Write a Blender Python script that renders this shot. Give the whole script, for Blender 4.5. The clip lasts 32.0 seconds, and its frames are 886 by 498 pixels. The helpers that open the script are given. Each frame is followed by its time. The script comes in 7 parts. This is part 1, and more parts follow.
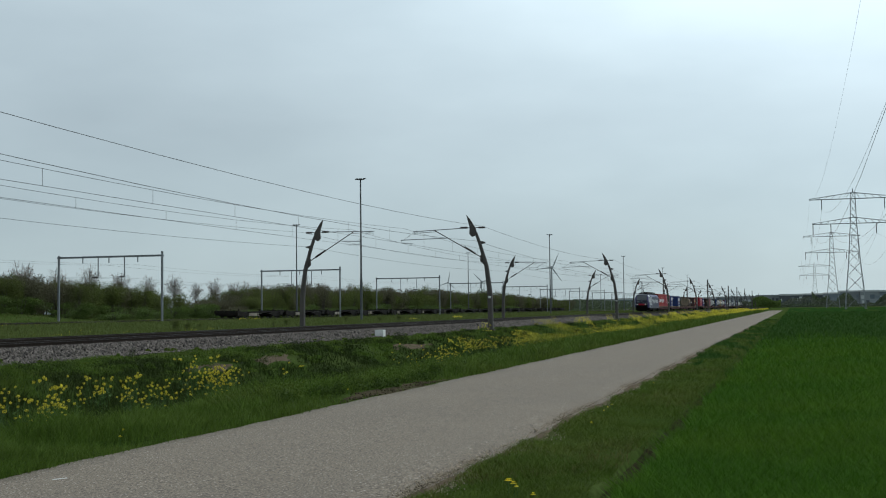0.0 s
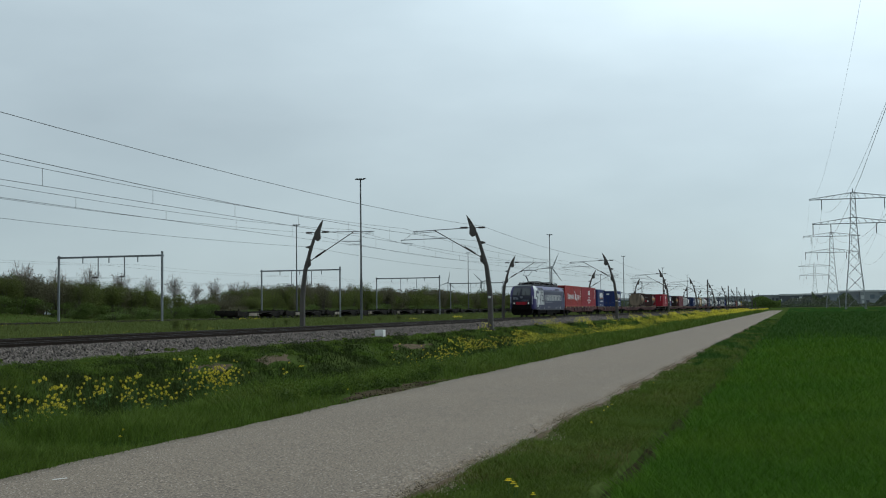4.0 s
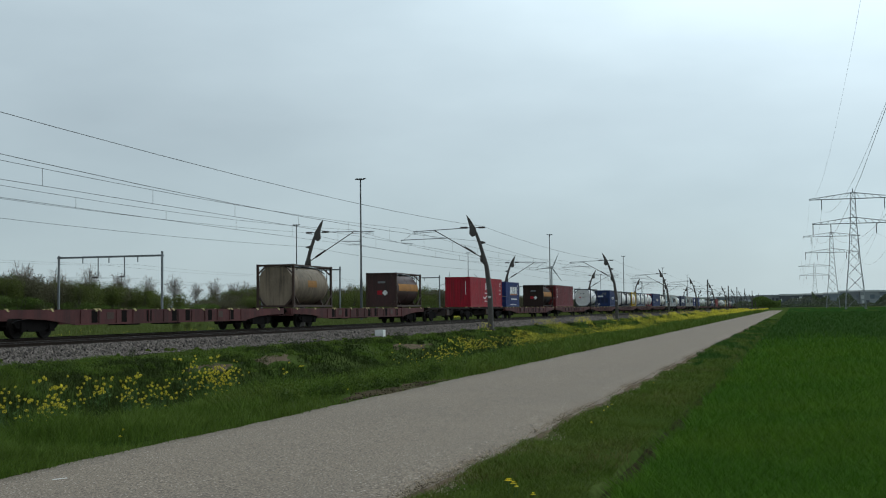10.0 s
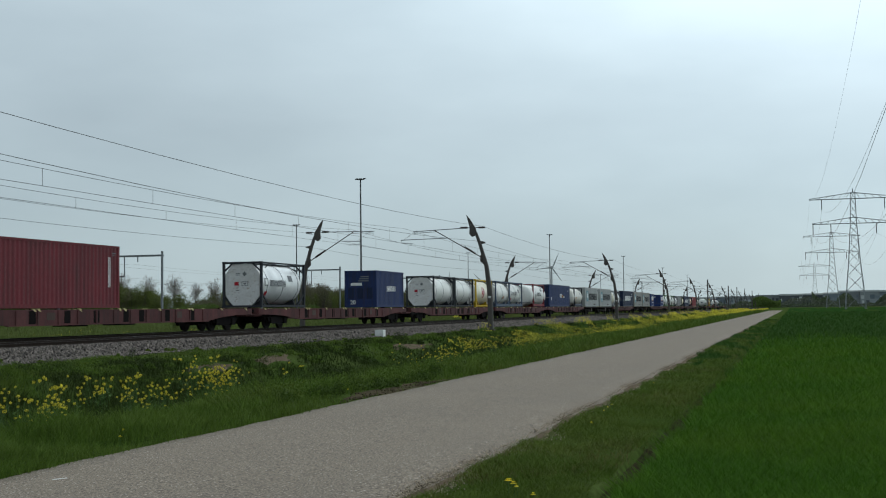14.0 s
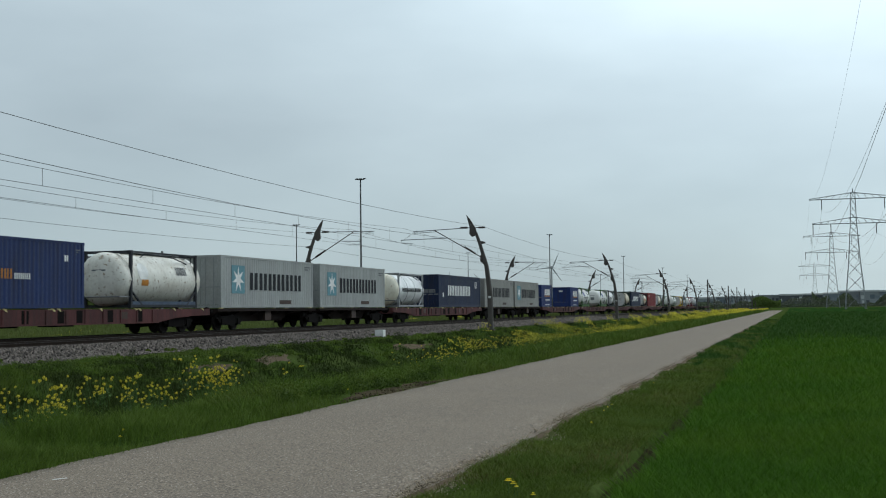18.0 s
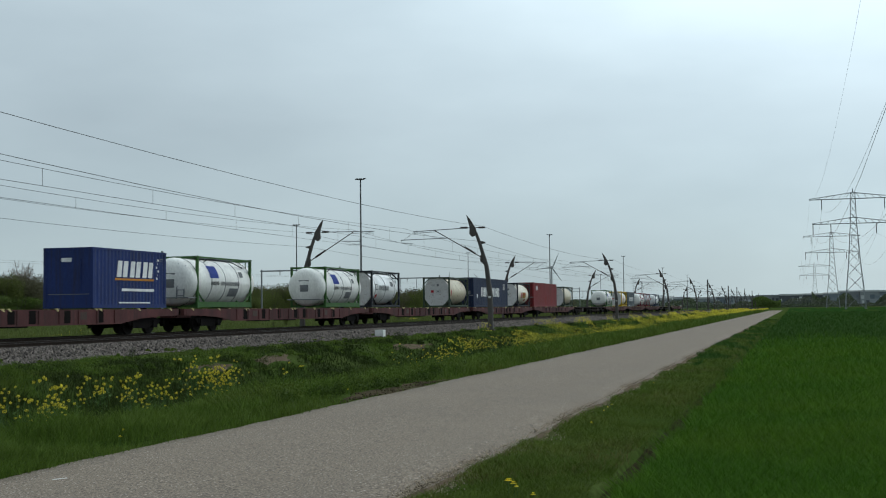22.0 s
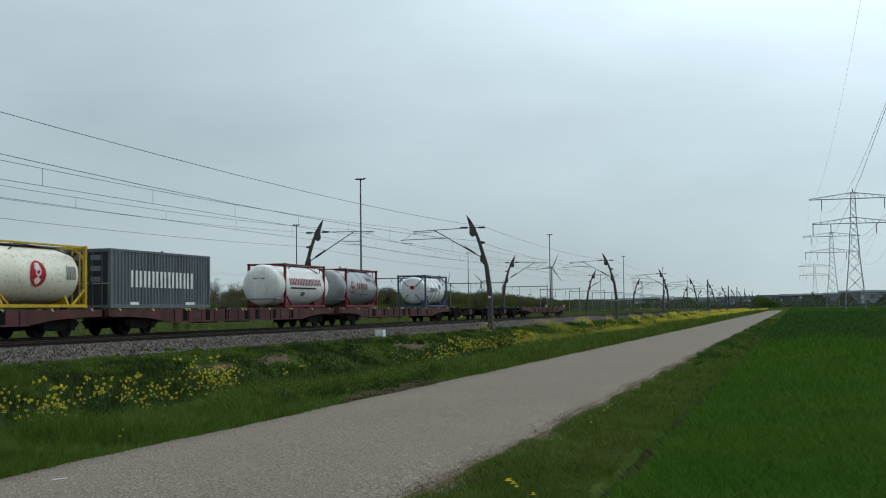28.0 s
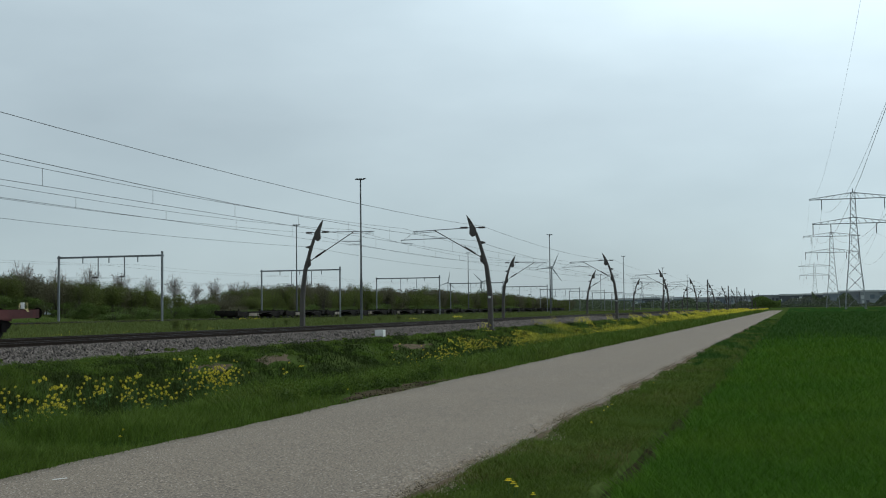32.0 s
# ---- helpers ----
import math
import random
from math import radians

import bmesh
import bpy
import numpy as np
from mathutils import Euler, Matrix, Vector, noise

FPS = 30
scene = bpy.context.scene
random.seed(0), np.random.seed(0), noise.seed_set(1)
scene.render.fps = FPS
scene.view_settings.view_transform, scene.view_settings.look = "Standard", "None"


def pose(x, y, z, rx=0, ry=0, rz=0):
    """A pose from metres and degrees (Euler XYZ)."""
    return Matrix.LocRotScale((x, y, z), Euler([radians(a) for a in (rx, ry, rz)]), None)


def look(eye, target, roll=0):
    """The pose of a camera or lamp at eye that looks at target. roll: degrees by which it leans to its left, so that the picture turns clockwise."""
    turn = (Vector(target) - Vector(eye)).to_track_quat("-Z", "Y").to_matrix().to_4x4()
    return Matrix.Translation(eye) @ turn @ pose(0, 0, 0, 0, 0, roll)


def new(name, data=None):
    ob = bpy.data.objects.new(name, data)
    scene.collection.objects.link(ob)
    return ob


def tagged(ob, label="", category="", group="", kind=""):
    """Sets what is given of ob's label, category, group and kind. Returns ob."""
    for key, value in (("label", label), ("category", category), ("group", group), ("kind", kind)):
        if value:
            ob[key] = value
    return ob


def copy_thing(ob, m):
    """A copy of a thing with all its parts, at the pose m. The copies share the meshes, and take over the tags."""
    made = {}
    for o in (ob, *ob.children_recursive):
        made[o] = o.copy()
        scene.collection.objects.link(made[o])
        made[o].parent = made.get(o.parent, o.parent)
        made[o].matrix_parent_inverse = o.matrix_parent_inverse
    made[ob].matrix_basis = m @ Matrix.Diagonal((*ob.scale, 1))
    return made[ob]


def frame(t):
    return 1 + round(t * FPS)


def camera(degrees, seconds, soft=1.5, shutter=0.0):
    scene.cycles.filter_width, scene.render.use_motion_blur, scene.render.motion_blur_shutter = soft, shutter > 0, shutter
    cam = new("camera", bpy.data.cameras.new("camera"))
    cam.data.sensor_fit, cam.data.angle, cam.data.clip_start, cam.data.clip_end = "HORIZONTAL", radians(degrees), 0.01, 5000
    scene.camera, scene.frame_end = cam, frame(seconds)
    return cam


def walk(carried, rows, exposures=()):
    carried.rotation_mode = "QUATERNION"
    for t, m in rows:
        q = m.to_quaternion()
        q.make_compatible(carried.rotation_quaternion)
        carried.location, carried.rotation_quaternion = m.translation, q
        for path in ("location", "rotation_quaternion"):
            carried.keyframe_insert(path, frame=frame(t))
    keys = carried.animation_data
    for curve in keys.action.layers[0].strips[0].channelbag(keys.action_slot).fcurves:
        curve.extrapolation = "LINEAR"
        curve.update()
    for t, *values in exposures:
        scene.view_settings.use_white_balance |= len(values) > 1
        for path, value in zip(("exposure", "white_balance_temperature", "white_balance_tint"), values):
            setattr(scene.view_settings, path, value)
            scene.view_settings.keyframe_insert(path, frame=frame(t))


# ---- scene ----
# Axes: y runs along the railway, x across it (the camera stands at x = 0), z = 0 is the top of the rails.
EYE = Vector((0.0, 0.0, 0.967))
YAW, PITCH, ROLL = 16.49, 2.955, 0.634
AIM = Vector((-math.sin(radians(YAW)) * math.cos(radians(PITCH)), math.cos(radians(YAW)) * math.cos(radians(PITCH)), math.sin(radians(PITCH))))
cam = camera(41.32, 32.0, soft=1.1, shutter=0.08)
STAND = look(EYE, EYE + AIM * 50, -ROLL)
walk(cam, [(0.0, STAND), (32.0, STAND)])

# ---- world and sun: a bright, even overcast ----
SUN_ELEVATION, SUN_AZIMUTH = 48, 35
world = bpy.data.worlds.new("overcast_sky")
scene.world = world
world.use_nodes = True
wn, wl = world.node_tree.nodes, world.node_tree.links
wn.clear()
w_out = wn.new("ShaderNodeOutputWorld")
w_bg = wn.new("ShaderNodeBackground")
w_sky = wn.new("ShaderNodeTexSky")
w_sky.sky_type, w_sky.sun_disc = "NISHITA", False
w_sky.sun_elevation, w_sky.sun_rotation = radians(SUN_ELEVATION), radians(SUN_AZIMUTH)
w_gain = wn.new("ShaderNodeVectorMath")
w_gain.operation = "SCALE"
w_gain.inputs["Scale"].default_value = 0.10
w_co = wn.new("ShaderNodeTexCoord")
w_map = wn.new("ShaderNodeMapping")
w_map.inputs["Scale"].default_value = (1.0, 1.0, 2.6)
w_noise = wn.new("ShaderNodeTexNoise")
w_noise.inputs["Scale"].default_value = 2.3
w_noise.inputs["Detail"].default_value = 5
w_noise.inputs["Roughness"].default_value = 0.5
w_ramp = wn.new("ShaderNodeValToRGB")
w_ramp.color_ramp.elements[0].position, w_ramp.color_ramp.elements[0].color = 0.3, (0.475, 0.572, 0.628, 1)
w_ramp.color_ramp.elements[1].position, w_ramp.color_ramp.elements[1].color = 0.72, (0.66, 0.78, 0.84, 1)
w_sep = wn.new("ShaderNodeSeparateXYZ")
w_hgt = wn.new("ShaderNodeMapRange")
w_hgt.inputs["From Min"].default_value, w_hgt.inputs["From Max"].default_value = 0.0, 0.45
w_hgt.inputs["To Min"].default_value, w_hgt.inputs["To Max"].default_value = 0.0, 1.0
w_vert = wn.new("ShaderNodeValToRGB")
w_vert.color_ramp.elements[0].position, w_vert.color_ramp.elements[0].color = 0.0, (0.745, 0.79, 0.785, 1)
w_vert.color_ramp.elements[1].position, w_vert.color_ramp.elements[1].color = 1.0, (1.3, 1.32, 1.32, 1)
w_mid = w_vert.color_ramp.elements.new(0.35)
w_mid.color = (0.8, 0.82, 0.825, 1)
w_dot = wn.new("ShaderNodeVectorMath")
w_dot.operation = "DOT_PRODUCT"
w_dot.inputs[1].default_value = (math.sin(radians(SUN_AZIMUTH)) * math.cos(radians(SUN_ELEVATION)), math.cos(radians(SUN_AZIMUTH)) * math.cos(radians(SUN_ELEVATION)), math.sin(radians(SUN_ELEVATION)))
w_glow = wn.new("ShaderNodeMapRange")
w_glow.interpolation_type = "SMOOTHSTEP"
w_glow.inputs["From Min"].default_value, w_glow.inputs["From Max"].default_value = 0.40, 0.90
w_glow.inputs["To Min"].default_value, w_glow.inputs["To Max"].default_value = 1.0, 1.84
w_bright = wn.new("ShaderNodeVectorMath")
w_bright.operation = "SCALE"
w_mul = wn.new("ShaderNodeMix")
w_mul.data_type, w_mul.blend_type = "RGBA", "MULTIPLY"
w_mul.inputs["Factor"].default_value = 1.0
w_mix = wn.new("ShaderNodeMix")
w_mix.data_type = "RGBA"
w_mix.inputs["Factor"].default_value = 0.9
wl.new(w_co.outputs["Generated"], w_map.inputs["Vector"])
wl.new(w_map.outputs["Vector"], w_noise.inputs["Vector"])
wl.new(w_noise.outputs["Fac"], w_ramp.inputs["Fac"])
wl.new(w_co.outputs["Generated"], w_sep.inputs["Vector"])
wl.new(w_sep.outputs["Z"], w_hgt.inputs["Value"])
wl.new(w_hgt.outputs["Result"], w_vert.inputs["Fac"])
wl.new(w_ramp.outputs["Color"], w_mul.inputs[6])
wl.new(w_vert.outputs["Color"], w_mul.inputs[7])
wl.new(w_sky.outputs["Color"], w_gain.inputs[0])
wl.new(w_gain.outputs["Vector"], w_mix.inputs[6])
wl.new(w_co.outputs["Generated"], w_dot.inputs[0])
wl.new(w_dot.outputs["Value"], w_glow.inputs["Value"])
wl.new(w_mul.outputs[2], w_bright.inputs[0])
# the clouds dim away from the hidden sun
w_away = wn.new("ShaderNodeMapRange")
w_away.interpolation_type = "SMOOTHSTEP"
w_away.inputs["From Min"].default_value, w_away.inputs["From Max"].default_value = -0.75, 0.28
w_away.inputs["To Min"].default_value, w_away.inputs["To Max"].default_value = 0.5, 1.0
w_both = wn.new("ShaderNodeMath")
w_both.operation = "MULTIPLY"
wl.new(w_dot.outputs["Value"], w_away.inputs["Value"])
wl.new(w_glow.outputs["Result"], w_both.inputs[0])
wl.new(w_away.outputs["Result"], w_both.inputs[1])
wl.new(w_both.outputs["Value"], w_bright.inputs["Scale"])
wl.new(w_bright.outputs["Vector"], w_mix.inputs[7])
wl.new(w_mix.outputs[2], w_bg.inputs["Color"])
w_bg.inputs["Strength"].default_value = 1.0
wl.new(w_bg.outputs["Background"], w_out.inputs["Surface"])

sun_data = bpy.data.lights.new("sun", "SUN")
sun_data.energy, sun_data.angle, sun_data.color = 0.65, radians(25), (1.0, 0.97, 0.92)
sun = new("sun", sun_data)
sun_way = Vector((math.sin(radians(SUN_AZIMUTH)) * math.cos(radians(SUN_ELEVATION)), math.cos(radians(SUN_AZIMUTH)) * math.cos(radians(SUN_ELEVATION)), math.sin(radians(SUN_ELEVATION))))
sun.matrix_world = look(sun_way * 100, (0, 0, 0))


# ---- materials ----
def surface(name, color, rough=0.7, metal=0.0, var=0.25, scale=0.8, fine=25.0, bump=0.15, bump_scale=60.0, second=None, amount=0.5, glow=0.0, random_tint=0.0, stretch=(1, 1, 1), island=0.0, specks=None, streak=None):
    """A surface with stains (scale, per metre), grain (fine) and a second colour spread in patches."""
    m = bpy.data.materials.new(name)
    m.use_nodes = True
    n, l = m.node_tree.nodes, m.node_tree.links
    b = n["Principled BSDF"]
    co = n.new("ShaderNodeTexCoord")
    mp = n.new("ShaderNodeMapping")
    mp.inputs["Scale"].default_value = stretch
    l.new(co.outputs["Object"], mp.inputs["Vector"])
    big = n.new("ShaderNodeTexNoise")
    big.inputs["Scale"].default_value, big.inputs["Detail"].default_value = scale, 5
    small = n.new("ShaderNodeTexNoise")
    small.inputs["Scale"].default_value, small.inputs["Detail"].default_value = fine, 3
    l.new(mp.outputs["Vector"], big.inputs["Vector"])
    l.new(mp.outputs["Vector"], small.inputs["Vector"])
    patch = n.new("ShaderNodeMapRange")
    patch.inputs["From Min"].default_value, patch.inputs["From Max"].default_value = 0.38, 0.68
    patch.inputs["To Max"].default_value = amount
    l.new(big.outputs["Fac"], patch.inputs["Value"])
    mix = n.new("ShaderNodeMix")
    mix.data_type = "RGBA"
    mix.inputs[6].default_value = (*color, 1)
    mix.inputs[7].default_value = (*(second or [c * 0.6 for c in color]), 1)
    l.new(patch.outputs["Result"], mix.inputs["Factor"])
    grain = n.new("ShaderNodeMapRange")
    grain.inputs["From Min"].default_value, grain.inputs["From Max"].default_value = 0.25, 0.75
    grain.inputs["To Min"].default_value, grain.inputs["To Max"].default_value = 1 - var, 1 + var
    l.new(small.outputs["Fac"], grain.inputs["Value"])
    last = grain.outputs["Result"]
    for node, out, spread in (("ShaderNodeObjectInfo", "Random", random_tint), ("ShaderNodeNewGeometry", "Random Per Island", island)):
        if spread:
            src = n.new(node)
            sp = n.new("ShaderNodeMapRange")
            sp.inputs["To Min"].default_value, sp.inputs["To Max"].default_value = 1 - spread, 1 + spread
            l.new(src.outputs[out], sp.inputs["Value"])
            times = n.new("ShaderNodeMath")
            times.operation = "MULTIPLY"
            l.new(last, times.inputs[0])
            l.new(sp.outputs["Result"], times.inputs[1])
            last = times.outputs["Value"]
    paint = mix.outputs[2]
    if specks:
        dots = n.new("ShaderNodeTexNoise")
        dots.inputs["Scale"].default_value, dots.inputs["Detail"].default_value = specks[1], 2
        l.new(mp.outputs["Vector"], dots.inputs["Vector"])
        cut = n.new("ShaderNodeMapRange")
        cut.inputs["From Min"].default_value, cut.inputs["From Max"].default_value = 0.6, 0.68
        l.new(dots.outputs["Fac"], cut.inputs["Value"])
        dm = n.new("ShaderNodeMix")
        dm.data_type = "RGBA"
        l.new(cut.outputs["Result"], dm.inputs["Factor"])
        l.new(paint, dm.inputs[6])
        dm.inputs[7].default_value = (*specks[0], 1)
        paint = dm.outputs[2]
    if streak:
        run = n.new("ShaderNodeMapping")
        run.inputs["Scale"].default_value = (4.0, 4.0, 0.3)
        l.new(co.outputs["Object"], run.inputs["Vector"])
        trail = n.new("ShaderNodeTexNoise")
        trail.inputs["Scale"].default_value, trail.inputs["Detail"].default_value = 1.6, 4
        l.new(run.outputs["Vector"], trail.inputs["Vector"])
        wash = n.new("ShaderNodeMapRange")
        wash.inputs["From Min"].default_value, wash.inputs["From Max"].default_value = 0.46, 0.74
        wash.inputs["To Max"].default_value = streak[1]
        l.new(trail.outputs["Fac"], wash.inputs["Value"])
        sm = n.new("ShaderNodeMix")
        sm.data_type = "RGBA"
        l.new(wash.outputs["Result"], sm.inputs["Factor"])
        l.new(paint, sm.inputs[6])
        sm.inputs[7].default_value = (*streak[0], 1)
        paint = sm.outputs[2]
    tint = n.new("ShaderNodeVectorMath")
    tint.operation = "SCALE"
    l.new(paint, tint.inputs[0])
    l.new(last, tint.inputs["Scale"])
    l.new(tint.outputs["Vector"], b.inputs["Base Color"])
    b.inputs["Roughness"].default_value, b.inputs["Metallic"].default_value = rough, metal
    if rough >= 0.75:
        b.inputs["Specular IOR Level"].default_value = 0.15 if rough < 0.94 else 0.0
    if bump:
        tiny = n.new("ShaderNodeTexNoise")
        tiny.inputs["Scale"].default_value, tiny.inputs["Detail"].default_value = bump_scale, 3
        l.new(mp.outputs["Vector"], tiny.inputs["Vector"])
        bp = n.new("ShaderNodeBump")
        bp.inputs["Strength"].default_value, bp.inputs["Distance"].default_value = bump, 0.02
        l.new(tiny.outputs["Fac"], bp.inputs["Height"])
        l.new(bp.outputs["Normal"], b.inputs["Normal"])
    if glow:
        b.inputs["Emission Color"].default_value, b.inputs["Emission Strength"].default_value = (1, 0.97, 0.9, 1), glow
    return m


def leafy(name, color, second, through_light=0.3, scale=0.5, spread=0.35):
    """Grass and leaves: colour by island and by patch, some light shining through."""
    m = surface(name, color, rough=0.75, var=0.3, scale=scale, fine=6, bump=0, second=second, amount=0.8, island=spread)
    n, l = m.node_tree.nodes, m.node_tree.links
    b = n["Principled BSDF"]
    src = b.inputs["Base Color"].links[0].from_socket
    b.inputs["Specular IOR Level"].default_value = 0.1
    tr = n.new("ShaderNodeBsdfTranslucent")
    l.new(src, tr.inputs["Color"])
    mx = n.new("ShaderNodeMixShader")
    mx.inputs[0].default_value = through_light
    l.new(b.outputs[0], mx.inputs[1])
    l.new(tr.outputs[0], mx.inputs[2])
    l.new(mx.outputs[0], n["Material Output"].inputs["Surface"])
    return m


# rust-brown stone, its colour darkened further for the shadow of the rails
BED = surface("rusty_shaded_ballast", (0.026, 0.02, 0.016), 0.95, var=0.7, scale=0.8, fine=14, bump=0.8, bump_scale=16)
SOIL = surface("grassy_soil", (0.03, 0.05, 0.01), 0.95, var=0.4, scale=0.35, fine=9, bump=0.6, bump_scale=14, second=(0.06, 0.075, 0.025), amount=0.7)
ASPHALT = surface("worn_asphalt", (0.152, 0.12, 0.091), 0.92, var=0.8, scale=0.4, fine=48, bump=0.35, bump_scale=80, second=(0.129, 0.103, 0.08), amount=0.6, specks=((0.31, 0.272, 0.228), 40))
BALLAST = surface("ballast", (0.06, 0.053, 0.047), 0.95, var=0.8, scale=0.7, fine=14, bump=1.0, bump_scale=16, second=(0.05, 0.045, 0.04), amount=0.6)
STONE = surface("ballast_stone", (0.102, 0.086, 0.075), 0.92, var=0.3, scale=1, fine=9, bump=0.2, island=0.85)
CONCRETE = surface("concrete", (0.36, 0.35, 0.32), 0.9, var=0.2, scale=1.5, bump=0.3)
RAIL_RUST = surface("rusty_rail", (0.024, 0.016, 0.012), 0.85, 0.0, var=0.3, scale=2)
RAIL_TOP = surface("polished_rail", (0.075, 0.07, 0.066), 0.55, 1.0, var=0.1, scale=2)
MAST_STEEL = surface("weathered_mast_steel", (0.078, 0.068, 0.062), 0.6, 0.35, var=0.15, scale=1.2, bump=0.05)
LAMP_STEEL = surface("weathered_lamp_steel", (0.085, 0.09, 0.095), 0.65, 0.3, var=0.12, scale=1.5, bump=0.05)
SLEEPER = surface("stained_sleeper_concrete", (0.085, 0.07, 0.056), 0.92, var=0.3, scale=1.5, bump=0.3, random_tint=0.2)
GALV = surface("galvanised_steel", (0.19, 0.2, 0.21), 0.5, 0.5, var=0.12, scale=1.5, bump=0.05)
DARK_STEEL = surface("dark_steel", (0.035, 0.033, 0.033), 0.6, 0.4, var=0.2, scale=2)
WIRE = surface("copper_wire", (0.05, 0.05, 0.05), 0.6, 0.5, var=0.1, bump=0)
INSULATOR = surface("brown_insulator", (0.03, 0.02, 0.018), 0.3, var=0.1, bump=0)
WHITE_PAINT = surface("white_paint", (0.62, 0.62, 0.6), 0.6, var=0.06, scale=3, bump=0.05)


# ---- mesh building ----
class Shape:
    """Collects the faces of one mesh."""

    def __init__(self):
        self.v, self.f = [], []

    def add(self, verts, faces):
        k = len(self.v)
        self.v += [tuple(p) for p in verts]
        self.f += [tuple(i + k for i in q) for q in faces]
        return self

    def box(self, x0, y0, z0, x1, y1, z1):
        v = [(x, y, z) for z in (z0, z1) for y in (y0, y1) for x in (x0, x1)]
        return self.add(v, [(0, 2, 3, 1), (4, 5, 7, 6), (0, 1, 5, 4), (2, 6, 7, 3), (0, 4, 6, 2), (1, 3, 7, 5)])

    def tube(self, pts, radii, n=8, caps=True):
        pts = [Vector(p) for p in pts]
        if not isinstance(radii, (list, tuple)):
            radii = [radii] * len(pts)
        verts, faces = [], []
        side = None
        for i, p in enumerate(pts):
            way = (pts[min(i + 1, len(pts) - 1)] - pts[max(i - 1, 0)]).normalized()
            if side is None:
                side = way.cross(Vector((0, 0, 1)) if abs(way.z) < 0.9 else Vector((1, 0, 0))).normalized()
            side = (side - way * side.dot(way)).normalized()
            up = way.cross(side)
            for j in range(n):
                a = 2 * math.pi * (j + 0.5) / n
                verts.append(p + (side * math.cos(a) + up * math.sin(a)) * radii[i])
        for i in range(len(pts) - 1):
            for j in range(n):
                a, b = i * n + j, i * n + (j + 1) % n
                faces.append((a, b, b + n, a + n))
        if caps:
            faces.append(tuple(range(n))[::-1])
            faces.append(tuple(range((len(pts) - 1) * n, len(pts) * n)))
        return self.add(verts, faces)

    def beam(self, a, b, w, h=None):
        """A straight bar of rectangular section from a to b."""
        a, b = Vector(a), Vector(b)
        way = (b - a).normalized()
        side = way.cross(Vector((0, 0, 1)))
        if side.length < 1e-4:
            side = Vector((1, 0, 0))
        side.normalize()
        up = side.cross(way)
        h = h or w
        v = [p + side * sx * w / 2 + up * sz * h / 2 for p in (a, b) for sx, sz in ((-1, -1), (1, -1), (1, 1), (-1, 1))]
        return self.add(v, [(0, 1, 2, 3), (7, 6, 5, 4), (0, 4, 5, 1), (1, 5, 6, 2), (2, 6, 7, 3), (3, 7, 4, 0)])

    def prism(self, pts, axis, lo, hi):
        """A flat outline (two coordinates, in the order of the other axes) drawn out along an axis from lo to hi."""
        n = len(pts)
        def at(p, k):
            return (k, p[0], p[1]) if axis == "x" else (p[0], k, p[1]) if axis == "y" else (p[0], p[1], k)
        v = [at(p, lo) for p in pts] + [at(p, hi) for p in pts]
        return self.add(v, [tuple(range(n))[::-1], tuple(range(n, 2 * n))] + [(i, (i + 1) % n, (i + 1) % n + n, i + n) for i in range(n)])

    def turned(self, outline, n=24, x=0.0, z=0.0, axis="y"):
        """A turned body: outline of (along, radius) round an axis at (x, z)."""
        v, f = [], []
        for along, r in outline:
            for j in range(n):
                a = 2 * math.pi * j / n
                p = (x + r * math.cos(a), along, z + r * math.sin(a))
                v.append(p if axis == "y" else (along, x + r * math.cos(a), z + r * math.sin(a)) if axis == "x" else (x + r * math.cos(a), z + r * math.sin(a), along))
        for i in range(len(outline) - 1):
            for j in range(n):
                a, b = i * n + j, i * n + (j + 1) % n
                f.append((a, b, b + n, a + n))
        f.append(tuple(range(n)))
        f.append(tuple(range((len(outline) - 1) * n, len(outline) * n))[::-1])
        return self.add(v, f)

    def mesh(self, name, material, smooth=False):
        me = bpy.data.meshes.new(name)
        me.from_pydata(self.v, [], self.f)
        if smooth:
            me.polygons.foreach_set("use_smooth", [True] * len(me.polygons))
            me.set_sharp_from_angle(angle=radians(38))
        me.materials.append(material)
        return me


def box(*a):
    return Shape().box(*a)


def part(name, shape, material, parent=None, label="", smooth=False, at=None):
    """Links one mesh object under a thing or a part (or at top level)."""
    me = shape if isinstance(shape, bpy.types.Mesh) else shape.mesh(name, material, smooth)
    ob = new(name, me)
    if parent:
        ob.parent = parent
    if at is not None:
        ob.matrix_basis = at
    if label:
        ob["label"] = label
    return ob


def thing(name, label, category, group="", kind="", at=None):
    ob = new(name)
    ob.empty_display_size = 0.3
    if at is not None:
        ob.matrix_basis = at
    return tagged(ob, label, category, group, kind)


def fast_mesh(name, verts, faces_per, material, loops):
    """A large mesh straight from arrays: verts (n, 3), loops flat, faces_per the corners of each face."""
    me = bpy.data.meshes.new(name)
    me.vertices.add(len(verts))
    me.vertices.foreach_set("co", np.asarray(verts, dtype=np.float32).ravel())
    me.loops.add(len(loops))
    me.loops.foreach_set("vertex_index", np.asarray(loops, dtype=np.int32))
    starts = np.concatenate(([0], np.cumsum(faces_per)[:-1])).astype(np.int32)
    me.polygons.add(len(faces_per))
    me.polygons.foreach_set("loop_start", starts)
    me.update(calc_edges=True)
    me.materials.append(material)
    return me


